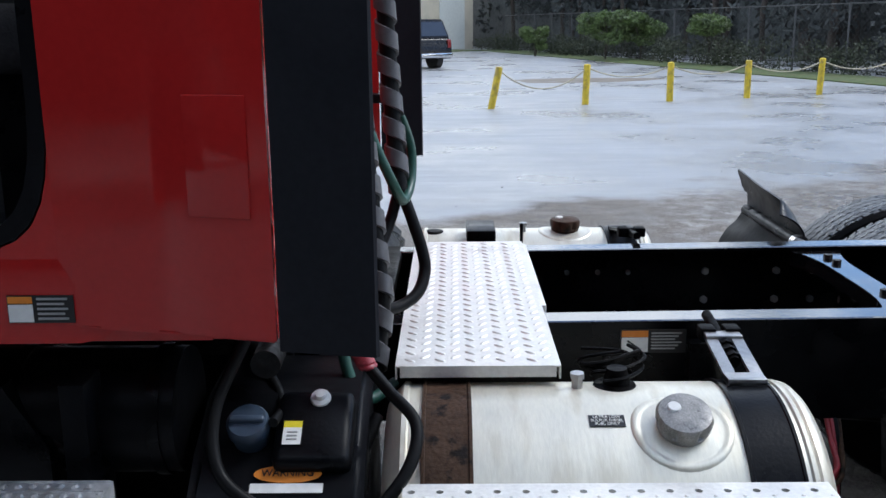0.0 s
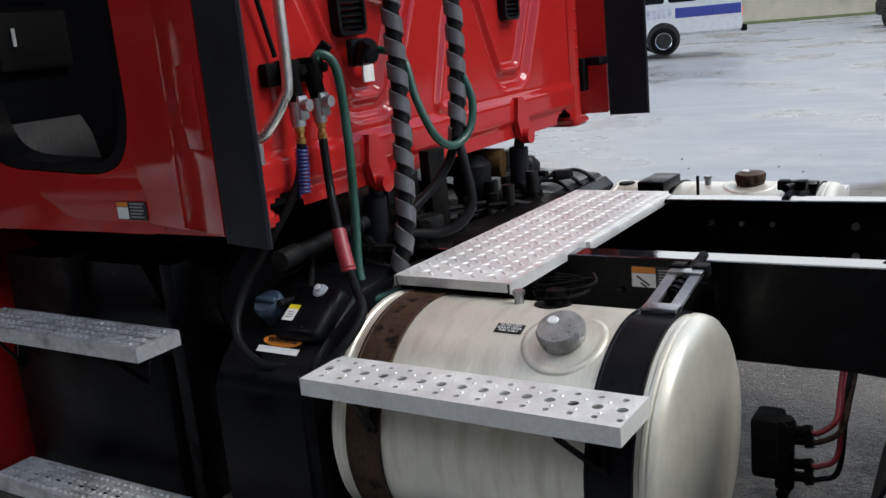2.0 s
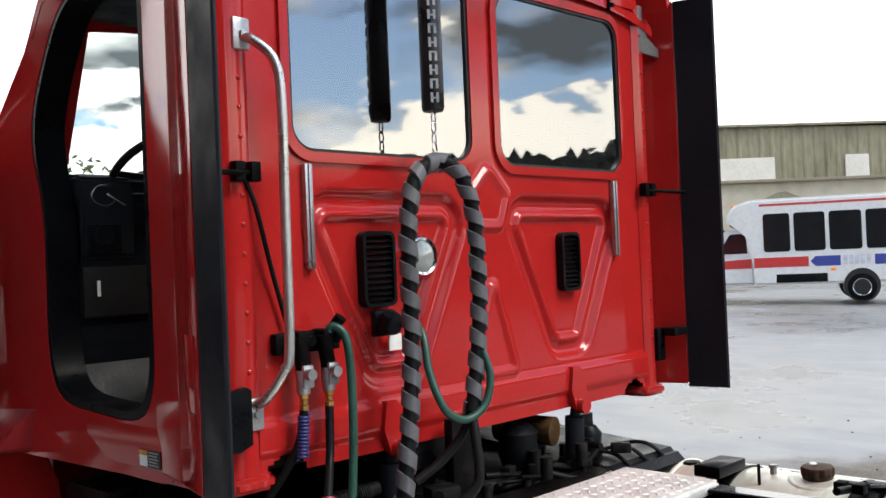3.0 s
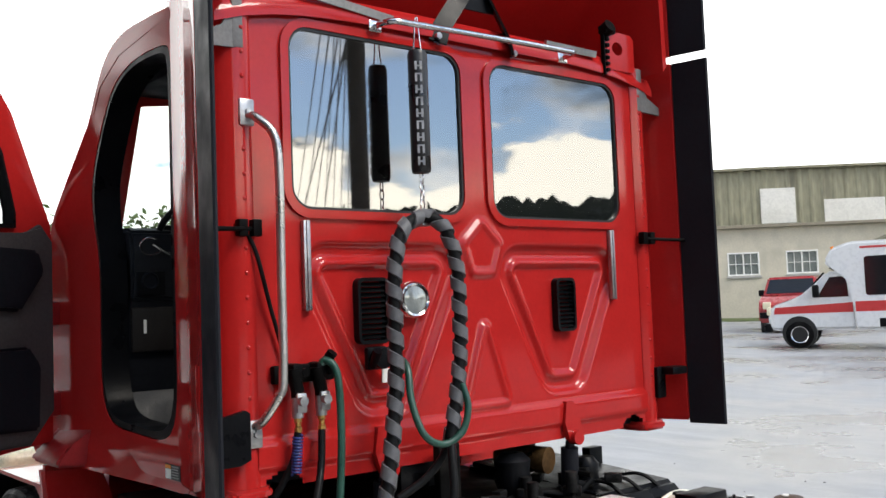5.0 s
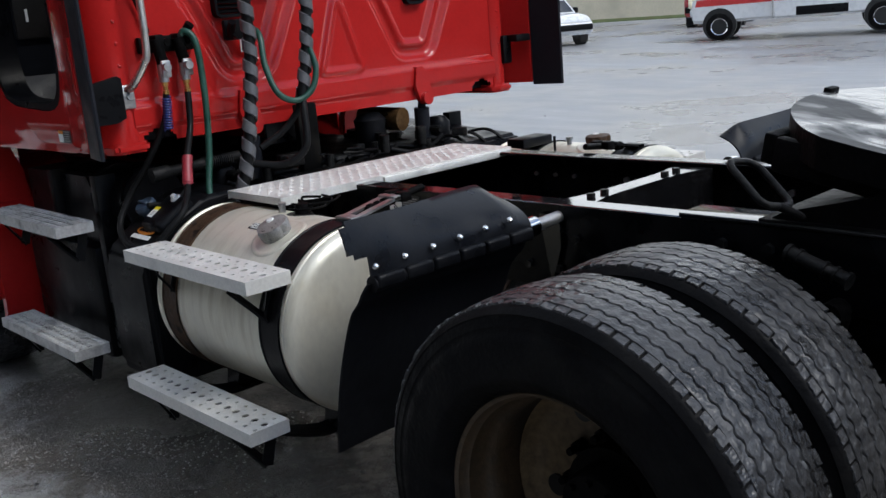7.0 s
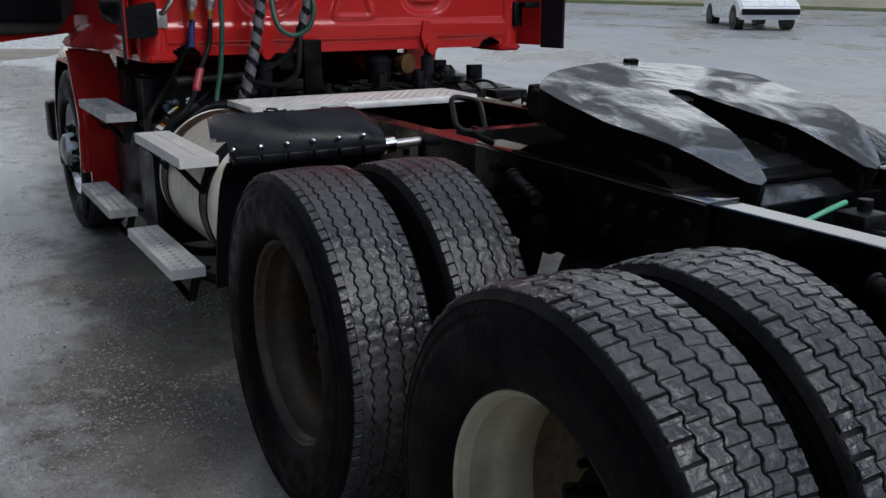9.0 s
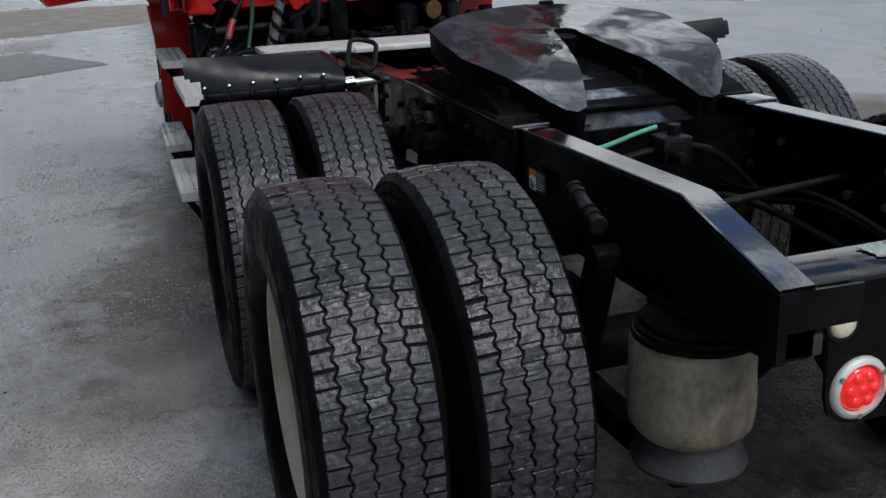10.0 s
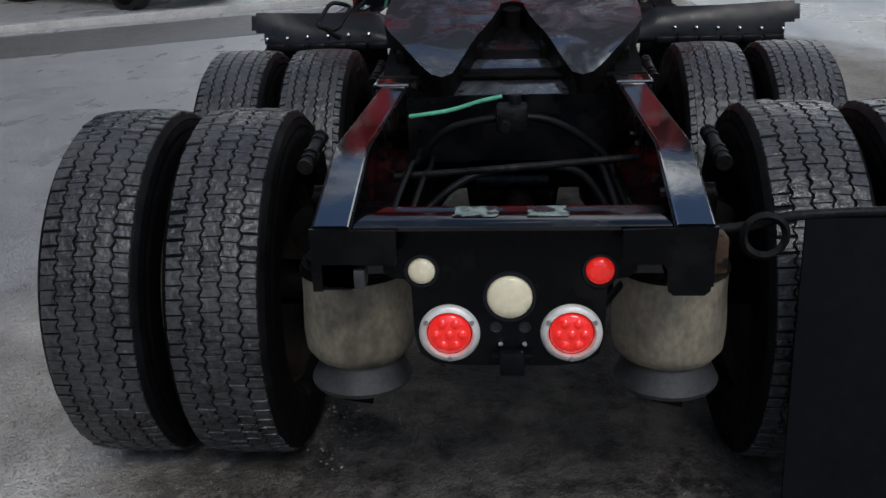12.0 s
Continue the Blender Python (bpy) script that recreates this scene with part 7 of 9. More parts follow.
# cab mounts, red brackets and the machinery below the cab back
for y in (-0.505, 0.455):
    bm = bmesh.new()
    pts = [(y - 0.02, 1.385), (y + 0.02, 1.385), (y + 0.035, 1.36), (y + 0.075, 1.25), (y + 0.065, 1.225), (y - 0.01, 1.225), (y - 0.035, 1.30)]
    prism(bm, pts, "x", -0.60, -0.575)
    cyl(bm, (-0.59, y + 0.02, 1.235), (-0.55, y + 0.02, 1.235), 0.03, 12)
    bk = part("cab_strut_bracket", bm, RED, truck, "red triangular cab strut bracket", 40)
    bm = bmesh.new()
    cyl(bm, (-0.60, y + 0.02, 1.235), (-0.61, y + 0.02, 1.18), 0.020, 12)
    cyl(bm, (-0.61, y + 0.02, 1.19), (-0.62, y + 0.025, 1.02), 0.037, 18)
    part("cab_shock", bm, RUBBER, bk, "dark cab shock absorber", 40)
for y, r, z1 in ((0.19, 0.075, 1.20), (0.62, 0.06, 1.13), (-0.62, 0.06, 1.10)):
    bm = bmesh.new()
    lathe(bm, [(0.0, z1), (r * 0.6, z1), (r, z1 - 0.03), (r * 0.93, z1 - 0.07), (r, z1 - 0.11), (r * 0.8, z1 - 0.15), (r * 0.8, z1 - 0.2), (0.0, z1 - 0.2)], (-0.66, y, 0), "z", 20)
    part("cab_air_bag", bm, PLASTIC, truck, "small black cab air spring", 50)
bm = bmesh.new()
cyl(bm, (-0.85, 0.30, 1.16), (-0.62, 0.36, 1.15), 0.055, 18)
part("exhaust_pipe", bm, mat("heat_tinted_pipe", (0.22, 0.12, 0.05), 0.4, 0.8, var=0.4), truck, "heat-browned exhaust pipe", 50)
bm = bmesh.new()
box(bm, -1.8, -0.62, -0.62, 0.62, 0.62, 1.02, 0.05)
cyl(bm, (-0.62, 0.02, 0.80), (-0.40, 0.02, 0.79), 0.14, 20)
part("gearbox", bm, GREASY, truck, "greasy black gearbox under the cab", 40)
rng = random.Random(21)
bm = bmesh.new()
for k in range(34):
    x, y, z = rng.uniform(-0.74, -0.46), rng.uniform(-0.62, 0.62), rng.uniform(0.98, 1.09)
    a = rng.uniform(0.02, 0.055)
    m = Matrix.Translation((x, y, z)) @ Matrix.Rotation(rng.uniform(0, 3), 4, "Z")
    if k % 3 == 0:
        cyl(bm, m @ Vector((0, 0, -a)), m @ Vector((0, 0, a)), a * 0.6, 10)
    elif k % 3 == 1:
        box(bm, -a, a, -a * 0.7, a * 0.7, -a * 0.5, a * 0.5, a * 0.15, m=m)
    else:
        cyl(bm, m @ Vector((-a * 1.5, 0, 0)), m @ Vector((a * 1.5, 0, 0)), a * 0.35, 8)
part("fitting_clutter", bm, ENGINE, truck, "cluster of oily valves and fittings", 40, kind="stuff")
bm = bmesh.new()
for k in range(12):
    p0 = Vector((rng.uniform(-0.75, -0.5), rng.uniform(-0.7, 0.6), rng.uniform(0.97, 1.05)))
    pts = [p0 + Vector((rng.uniform(-0.08, 0.08), q * 0.13 * (1 if k % 2 else -1), rng.uniform(-0.03, 0.05))) for q in range(4)]
    sweep(bm, smooth_path(pts, 6), rng.choice((0.007, 0.010, 0.014)), 8)
part("hose_tangle", bm, HOSE, truck, "tangle of black hoses under the cab", 60, kind="stuff")
bm = bmesh.new()
cyl(bm, (-0.60, -0.90, 1.11), (-0.60, -0.56, 1.125), 0.022, 14)
for k in range(14):
    y = -0.72 + 0.009 * k
    bmesh.ops.create_cone(bm, cap_ends=True, segments=14, radius1=0.028, radius2=0.028, depth=0.004, matrix=Matrix.Translation((-0.60, y, 1.118)) @ Matrix.Rotation(radians(90), 4, "X"))
cyl(bm, (-0.60, -0.95, 1.105), (-0.60, -0.88, 1.11), 0.03, 16)
part("corrugated_hose", bm, ENGINE, truck, "grey corrugated hose", 40)
bm = bmesh.new()
box(bm, -0.52, -0.40, -0.36, 0.44, 0.985, 1.02, 0.008)
box(bm, -0.56, -0.52, -0.30, -0.20, 1.0, 1.30, 0.008)
part("cab_crossmember", bm, GREASY, truck, "dark cab support crossmember", 40)
bm = bmesh.new()
box(bm, -0.64, -0.62, -0.40, -0.22, 1.14, 1.30, 0.004)
part("black_plate", bm, PLASTIC, truck, "square black cover plate", 40)
# box behind the passenger-side step
bm = bmesh.new()
prism(bm, [(-1.30, 0.45), (-0.46, 0.45), (-0.42, 0.94), (-0.48, 1.00), (-1.30, 1.06)], "y", 0.50, 1.00)
bmesh.ops.bevel(bm, geom=list(bm.edges), offset=0.02, segments=2, affect="EDGES")
bx = part("battery_box", bm, PLASTIC, truck, "black battery box with cables on top", 40)
bm = bmesh.new()
for k in range(3):
    y = 0.58 + 0.12 * k
    sweep(bm, smooth_path([(-0.70, y - 0.06, 1.0), (-0.60, y, 1.035), (-0.52, y + 0.03, 1.03), (-0.46, y + 0.08, 0.96)], 6), 0.008, 6)
part("cable_loom", bm, HOSE, bx, "few dark battery cables", 60, kind="stuff")

# ---- small black tank before the fuel tank ----
bm = bmesh.new()
prism(bm, [(-1.10, 0.33), (-1.13, 0.38), (-1.13, 0.80), (-1.08, 0.875), (-0.98, 0.93), (-0.84, 1.02), (-0.66, 1.03), (-0.62, 0.98), (-0.62, 0.33)], "x", -0.745, -0.405)
bmesh.ops.bevel(bm, geom=list(bm.edges), offset=0.022, segments=3, affect="EDGES")
small = part("fluid_tank", bm, PLASTIC, truck, "black plastic diesel fluid tank with a blue cap and stickers", 50)
sl = Matrix.Translation((-0.555, -0.945, 0.963)) @ Matrix.Rotation(radians(33), 4, "X")
bm = bmesh.new()
lathe(bm, [(0.036, -0.03), (0.036, 0.0), (0.042, 0.008), (0.042, 0.030), (0.037, 0.037), (0.0, 0.038)], (0, 0, 0), "z", 24)
box(bm, -0.034, 0.034, -0.007, 0.007, 0.033, 0.047, 0.004)
bmesh.ops.transform(bm, matrix=sl @ Matrix.Translation((-0.080, -0.010, 0.018)), verts=bm.verts)
part("blue_cap", bm, CAPBLUE, small, "dusty blue filler cap", 50)
bm = bmesh.new()
box(bm, -0.085, 0.070, -0.035, 0.14, -0.03, 0.034, 0.02)
bmesh.ops.transform(bm, matrix=sl @ Matrix.Translation((0.055, -0.06, 0.0)), verts=bm.verts)
part("raised_dome", bm, PLASTIC, small, "", 50)
sm = sl @ Matrix.Translation((0.008, -0.028, 0.036))
bm = bmesh.new()
box(bm, -0.018, 0.018, -0.026, 0.012, 0, 0.0015, m=sm)
lab = part("white_label", bm, WHITE, small, "white and yellow caution label")
bm = bmesh.new()
box(bm, -0.018, 0.018, 0.012, 0.027, 0, 0.0015, m=sm)
part("yellow_band", bm, YELLOW, lab, "")
bm = bmesh.new()
for k in range(3):
    box(bm, -0.010, 0.010, -0.016 + 0.008 * k, -0.013 + 0.008 * k, 0.0015, 0.0025, m=sm)
part("text_bars", bm, GREYINK, lab, "")
bm = bmesh.new()
lathe(bm, [(0.0, 0.022), (0.010, 0.02), (0.011, 0.008), (0.02, 0.006), (0.022, 0.0)], (0, 0, 0), "z", 14)
bmesh.ops.transform(bm, matrix=sl @ Matrix.Translation((0.056, 0.055, 0.032)), verts=bm.verts)
part("white_plug", bm, WHITE, small, "white vent plug", 50)
wm2 = Matrix.Translation((-0.552, -1.035, 0.902)) @ Matrix.Rotation(radians(33), 4, "X")
bm = bmesh.new()
prism(bm, [(0.066 * math.cos(a * math.pi / 12), 0.019 * math.sin(a * math.pi / 12)) for a in range(24)], "z", 0.0, 0.0015)
bmesh.ops.transform(bm, matrix=wm2 @ Matrix.Translation((0, 0.010, 0.004)), verts=bm.verts)
wl2 = part("warning_label", bm, ORANGE, small, "orange oval warning label")
lettering("warning_text", "WARNING", 0.021, INK, wl2, wm2 @ Matrix.Translation((0, 0.011, 0.0068)))
bm = bmesh.new()
box(bm, -0.07, 0.07, -0.030, -0.010, 0.0, 0.0015)
bmesh.ops.transform(bm, matrix=wm2 @ Matrix.Translation((0, 0.0, 0.0035)), verts=bm.verts)
part("white_strip", bm, WHITE, small, "white strip of small print")
# dark skirt and air cleaner under the cab side
bm = bmesh.new()
cyl(bm, (-1.45, -0.86, 0.98), (-0.78, -0.86, 0.98), 0.13, 28)
res = part("air_reservoir", bm, PLASTIC, truck, "black cylindrical reservoir under the cab", 50)
for x in (-1.40, -1.1, -0.82):
    bm = bmesh.new()
    lathe(bm, [(0.131, x - 0.012), (0.136, x - 0.012), (0.136, x + 0.012), (0.131, x + 0.012)], (0, -0.86, 0.98), "x", 28)
    part("band", bm, BLACK, res, "", 50)
bm = bmesh.new()
box(bm, -1.74, -1.0, -1.06, -0.70, 0.30, 0.80, 0.03)
prism(bm, [(-1.76, 0.80), (-1.02, 0.80), (-1.02, 0.95), (-1.10, 1.08), (-1.76, 1.08)], "y", -1.0, -0.70)
part("side_box", bm, PLASTIC, truck, "black side box behind the cab steps", 40)
# small valve with elbows and air lines behind the tank
bm = bmesh.new()
cyl(bm, (0.605, -0.52, 0.47), (0.605, -0.52, 0.655), 0.024, 14)
box(bm, 0.53, 0.60, -0.56, -0.46, 0.50, 0.66, 0.012)
for z in (0.50, 0.535, 0.60, 0.625):
    cyl(bm, (0.60, -0.52, z), (0.665, -0.52, z + 0.004), 0.013, 10)
    cyl(bm, (0.655, -0.52, z), (0.672, -0.52, z + 0.004), 0.019, 6)
box(bm, 0.585, 0.63, -0.545, -0.49, 0.575, 0.645, 0.008)
for z in (0.46, 0.64):
    cyl(bm, (0.605, -0.55, z), (0.605, -0.52, z), 0.016, 8)
valve = part("frame_valve", bm, GREASY, truck, "black air dryer valve under the rail", 40)
for k, m in enumerate((REDGRIP, REDGRIP, HOSE, RUST)):
    z0 = (0.627, 0.538, 0.503, 0.603)[k]
    bm = bmesh.new()
    sweep(bm, smooth_path([(0.668, -0.52, z0), (0.69, -0.52, z0 + 0.002), (0.725 + 0.004 * k, -0.51, z0 + 0.035), (0.725 + 0.008 * k, -0.46, 0.71), (0.725 + 0.01 * k, -0.40, 0.78)], 6), 0.007, 8)
    part("air_line", bm, m, valve, "coloured nylon air line", 60)
bm = bmesh.new()
prism(bm, [(0.86, 0.77), (1.12, 0.77), (1.2, 0.5), (1.05, 0.42), (0.95, 0.62)], "y", -0.50, -0.42)
part("hanger_casting", bm, GREASY, truck, "black suspension casting under the rail", 40)

# ---- ground and surroundings ----
def ground_z(x, y):
    d = max(0.0, -x - 4.0)
    return 0.032 * d * d / (d + 4.0) if d < 60 else 1.8


def wet_ground():
    """Wet asphalt near, paler wet paving beyond a ragged seam, shallow puddles."""
    m = bpy.data.materials.new("wet_paving")
    m.use_nodes = True
    n, l = m.node_tree.nodes, m.node_tree.links
    b = n["Principled BSDF"]
    tc = n.new("ShaderNodeTexCoord")

    def noise_node(s, detail=6.0, rough=0.55):
        t = n.new("ShaderNodeTexNoise")
        t.inputs["Scale"].default_value, t.inputs["Detail"].default_value, t.inputs["Roughness"].default_value = s, detail, rough
        l.new(tc.outputs["Object"], t.inputs["Vector"])
        return t

    def ramp(src, a, b2, lo=0.0, hi=1.0):
        r = n.new("ShaderNodeMapRange")
        for key, v in (("From Min", a), ("From Max", b2), ("To Min", lo), ("To Max", hi)):
            r.inputs[key].default_value = v
        l.new(src, r.inputs["Value"])
        return r.outputs[0]

    def mix(fac, a, b2):
        x = n.new("ShaderNodeMix")
        x.data_type = "RGBA"
        l.new(fac, x.inputs["Factor"])
        for key, v in (("A", a), ("B", b2)):
            if isinstance(v, tuple):
                x.inputs[key].default_value = (*v, 1)
            else:
                l.new(v, x.inputs[key])
        return x.outputs["Result"]

    def math2(op, a, b2):
        x = n.new("ShaderNodeMath")
        x.operation = op
        for i, v in enumerate((a, b2)):
            if isinstance(v, (int, float)):
                x.inputs[i].default_value = v
            else:
                l.new(v, x.inputs[i])
        return x.outputs[0]

    sep = n.new("ShaderNodeSeparateXYZ")
    l.new(tc.outputs["Object"], sep.inputs[0])
    seam = math2("SUBTRACT", sep.outputs[1], math2("ADD", math2("MULTIPLY", sep.outputs[0], 0.48), 6.15))
    wob = noise_node(0.6, 8.0)
    seam = math2("ADD", seam, ramp(wob.outputs["Fac"], 0.3, 0.7, -0.9, 0.9))
    paved = ramp(seam, -0.25, 0.45)
    big, mid, fine, grit = noise_node(0.35, 7), noise_node(2.6, 8), noise_node(38, 6, 0.65), n.new("ShaderNodeTexVoronoi")
    grit.inputs["Scale"].default_value = 85
    l.new(tc.outputs["Object"], grit.inputs["Vector"])
    asphalt = mix(ramp(mid.outputs["Fac"], 0.35, 0.7), (0.20, 0.196, 0.190), (0.45, 0.44, 0.425))
    speck = ramp(grit.outputs["Distance"], 0.40, 0.18)
    rare = n.new("ShaderNodeMath")
    rare.operation = "MULTIPLY"
    l.new(speck, rare.inputs[0])
    l.new(ramp(noise_node(30, 3).outputs["Fac"], 0.50, 0.58), rare.inputs[1])
    asphalt = mix(rare.outputs[0], asphalt, (0.46, 0.45, 0.43))
    dark = noise_node(5.5, 9, 0.7)
    asphalt = mix(ramp(dark.outputs["Fac"], 0.56, 0.66), asphalt, (0.085, 0.083, 0.080))
    # smooth pale paving beside the truck, up to a ragged edge
    edge = math2("ADD", math2("ADD", sep.outputs[1], math2("MULTIPLY", sep.outputs[0], 0.17)), ramp(wob.outputs["Fac"], 0.3, 0.7, -0.45, 0.45))
    edge = math2("ADD", edge, ramp(dark.outputs["Fac"], 0.3, 0.7, -0.30, 0.30))
    coarse = ramp(edge, -1.95, -1.55)
    rough_dark = mix(ramp(mid.outputs["Fac"], 0.35, 0.7), (0.056, 0.046, 0.037), (0.135, 0.115, 0.096))
    rough_dark = mix(rare.outputs[0], rough_dark, (0.42, 0.41, 0.39))
    smooth_pale = mix(ramp(mid.outputs["Fac"], 0.3, 0.7), (0.265, 0.266, 0.266), (0.365, 0.365, 0.362))
    rough_pale = mix(rare.outputs[0], mix(ramp(mid.outputs["Fac"], 0.35, 0.7), (0.25, 0.226, 0.202), (0.54, 0.505, 0.465)), (0.66, 0.64, 0.61))
    stretch = ramp(math2("ADD", sep.outputs[0], ramp(wob.outputs["Fac"], 0.3, 0.7, -0.9, 0.9)), 0.7, 2.3)
    asphalt = mix(coarse, smooth_pale, mix(stretch, rough_dark, rough_pale))
    # brown gravel on the far side of the truck
    far = math2("MULTIPLY", ramp(math2("ADD", sep.outputs[1], ramp(wob.outputs["Fac"], 0.3, 0.7, -0.8, 0.8)), 2.4, 3.4), ramp(dark.outputs["Fac"], 0.62, 0.46, 0.25, 1.0))
    asphalt = mix(far, asphalt, mix(ramp(fine.outputs["Fac"], 0.35, 0.65), (0.10, 0.080, 0.062), (0.22, 0.185, 0.15)))
    # oily blotches between the wheels, with the truck's shade put into the colour
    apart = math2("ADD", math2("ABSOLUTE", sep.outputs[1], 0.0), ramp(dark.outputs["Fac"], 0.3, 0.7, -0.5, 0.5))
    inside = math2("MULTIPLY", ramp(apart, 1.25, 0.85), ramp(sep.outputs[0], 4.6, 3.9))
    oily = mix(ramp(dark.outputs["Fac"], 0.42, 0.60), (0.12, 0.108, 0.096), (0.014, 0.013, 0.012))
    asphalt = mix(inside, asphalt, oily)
    pale = mix(ramp(mid.outputs["Fac"], 0.3, 0.7), (0.23, 0.238, 0.25), (0.30, 0.31, 0.325))
    pale = mix(ramp(big.outputs["Fac"], 0.42, 0.66), pale, (0.19, 0.182, 0.17))
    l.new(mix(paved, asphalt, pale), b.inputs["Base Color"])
    puddle = ramp(big.outputs["Fac"], 0.44, 0.58)
    smear_map = n.new("ShaderNodeMapping")
    smear_map.inputs["Scale"].default_value, smear_map.inputs["Rotation"].default_value = (0.35, 1.6, 1.0), (0, 0, radians(24))
    l.new(tc.outputs["Object"], smear_map.inputs["Vector"])
    smear = noise_node(1.5, 10, 0.68)
    l.new(smear_map.outputs[0], smear.inputs["Vector"])
    damp = math2("ADD", ramp(mid.outputs["Fac"], 0.35, 0.65, 0.26, 0.42), ramp(smear.outputs["Fac"], 0.35, 0.65, -0.10, 0.16))
    damp = math2("ADD", damp, ramp(coarse, 0, 1, 0.0, 0.16))
    rg = n.new("ShaderNodeMix")
    rg.data_type = "FLOAT"
    l.new(puddle, rg.inputs["Factor"])
    l.new(damp, rg.inputs["A"])
    rg.inputs["B"].default_value = 0.27
    l.new(rg.outputs["Result"], b.inputs["Roughness"])
    dull = math2("MAXIMUM", math2("MULTIPLY", coarse, ramp(stretch, 0, 1, 1.0, 0.75)), far)
    dull = math2("MULTIPLY", dull, ramp(paved, 0, 1, 1.0, 0.0))
    l.new(ramp(dull, 0, 1, 1.85, 1.42), b.inputs["IOR"])
    bp = n.new("ShaderNodeBump")
    bp.inputs["Distance"].default_value = 0.016
    l.new(ramp(paved, 0, 1, 1.0, 0.16), bp.inputs["Strength"])
    hh = math2("ADD", math2("MULTIPLY", fine.outputs["Fac"], 1.0), math2("MULTIPLY", speck, 0.6))
    l.new(hh, bp.inputs["Height"])
    l.new(bp.outputs[0], b.inputs["Normal"])
    return m


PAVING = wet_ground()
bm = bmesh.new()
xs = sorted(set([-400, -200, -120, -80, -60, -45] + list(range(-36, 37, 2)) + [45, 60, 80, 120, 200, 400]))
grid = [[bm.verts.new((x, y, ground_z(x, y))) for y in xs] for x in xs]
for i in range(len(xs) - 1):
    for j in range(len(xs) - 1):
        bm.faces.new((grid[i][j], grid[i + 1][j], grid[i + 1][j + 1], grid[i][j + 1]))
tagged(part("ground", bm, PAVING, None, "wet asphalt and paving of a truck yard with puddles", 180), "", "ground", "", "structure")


def scatter(name, label, count, size, material, seed, area):
    """Loose grains of stone lying on the ground."""
    rng = np.random.default_rng(seed)
    x0, x1, y0, y1 = area
    verts, faces = [], []
    for k in range(count):
        x, y = rng.uniform(x0, x1), rng.uniform(y0, y1)
        if count > 1000 and noise.noise((x * 1.7, y * 1.7, 0.5)) < 0.02:
            continue
        s = size * rng.uniform(0.5, 1.6)
        z = ground_z(x, y) + s * 0.2
        a = rng.uniform(0, 6.28)
        i0 = len(verts)
        for q in range(4):
            r = s * rng.uniform(0.6, 1.1)
            verts.append((x + r * math.cos(a + q * 1.571), y + r * math.sin(a + q * 1.571), z + s * rng.uniform(-0.25, 0.1)))
        verts += [(x, y, z + s * rng.uniform(0.3, 0.6)), (x, y, z - s * 0.6)]
        for q in range(4):
            faces += [(i0 + q, i0 + (q + 1) % 4, i0 + 4), (i0 + (q + 1) % 4, i0 + q, i0 + 5)]
    me = bpy.data.meshes.new(name)
    me.from_pydata(verts, [], faces)
    me.materials.append(material)
    return tagged(new(name, me), label, "gravel", "", "stuff")


scatter("loose_grit", "pale loose grit on the wet asphalt", 17000, 0.0052, mat("pale_grit", (0.27, 0.25, 0.23), 0.35, var=0.6, scale=9), 3, (-2.5, 4.6, -2.3, -0.5))
scatter("dark_pebbles", "small dark pebbles scattered on the paving", 130, 0.013, mat("dark_pebble", (0.015, 0.014, 0.014), 0.5, var=0.4), 6, (-9, 6, -4.5, 9.0))
GRASS = mat("wet_grass", (0.055, 0.085, 0.018), 0.8, var=0.5, scale=3, bump=0.8, bump_scale=40, dirt=(0.11, 0.10, 0.03), dirt_scale=2)
SAND = mat("damp_sand", (0.15, 0.12, 0.085), 0.55, var=0.3, scale=3, bump=0.3, bump_scale=30)
CONC = mat("kerb_concrete", (0.36, 0.35, 0.33), 0.6, var=0.25, scale=4, bump=0.3, bump_scale=40)
GRAVEL = mat("dark_wet_gravel", (0.10, 0.097, 0.092), 0.5, var=0.5, scale=9, bump=0.9, bump_scale=45, dirt=(0.15, 0.14, 0.13), dirt_scale=40, dirt_at=(0.55, 0.7))


def blob_patch(name, cx, cy, rx, ry, turn, dz, material, label, seed):
    """A low patch of other ground with a ragged outline, thickest in the middle."""
    rng = random.Random(seed)
    bm = bmesh.new()
    n = 48
    ph = [rng.uniform(0, 6.3) for _ in range(4)]
    rings = []
    for f in (1.0, 0.93, 0.6, 0.25):
        ring = []
        for k in range(n):
            a = 2 * math.pi * k / n
            r = f * (1 + 0.09 * math.sin(3 * a + ph[0]) + 0.06 * math.sin(5 * a + ph[1]) + 0.03 * math.sin(11 * a + ph[2]))
            x, y = rx * r * math.cos(a), ry * r * math.sin(a)
            c, s = math.cos(turn), math.sin(turn)
            px, py = cx + x * c - y * s, cy + x * s + y * c
            ring.append(bm.verts.new((px, py, ground_z(px, py) + (-0.01 if f == 1 else dz))))
        rings.append(ring)
    for u, v in zip(rings, rings[1:]):
        for k in range(n):
            bm.faces.new((u[k], u[(k + 1) % n], v[(k + 1) % n], v[k]))
    bm.faces.new(rings[-1])
    return tagged(part(name, bm, material, None, label, 60), "", "ground", "", "structure")


blob_patch("sand_patch", 3.9, 27.6, 2.4, 1.2, 0.1, 0.012, SAND, "damp sandy patch on the paving", 4)
blob_patch("sand_drift", -15.6, -4.2, 2.6, 5.2, 0.15, 0.012, SAND, "brown sand drift across the yard", 8)

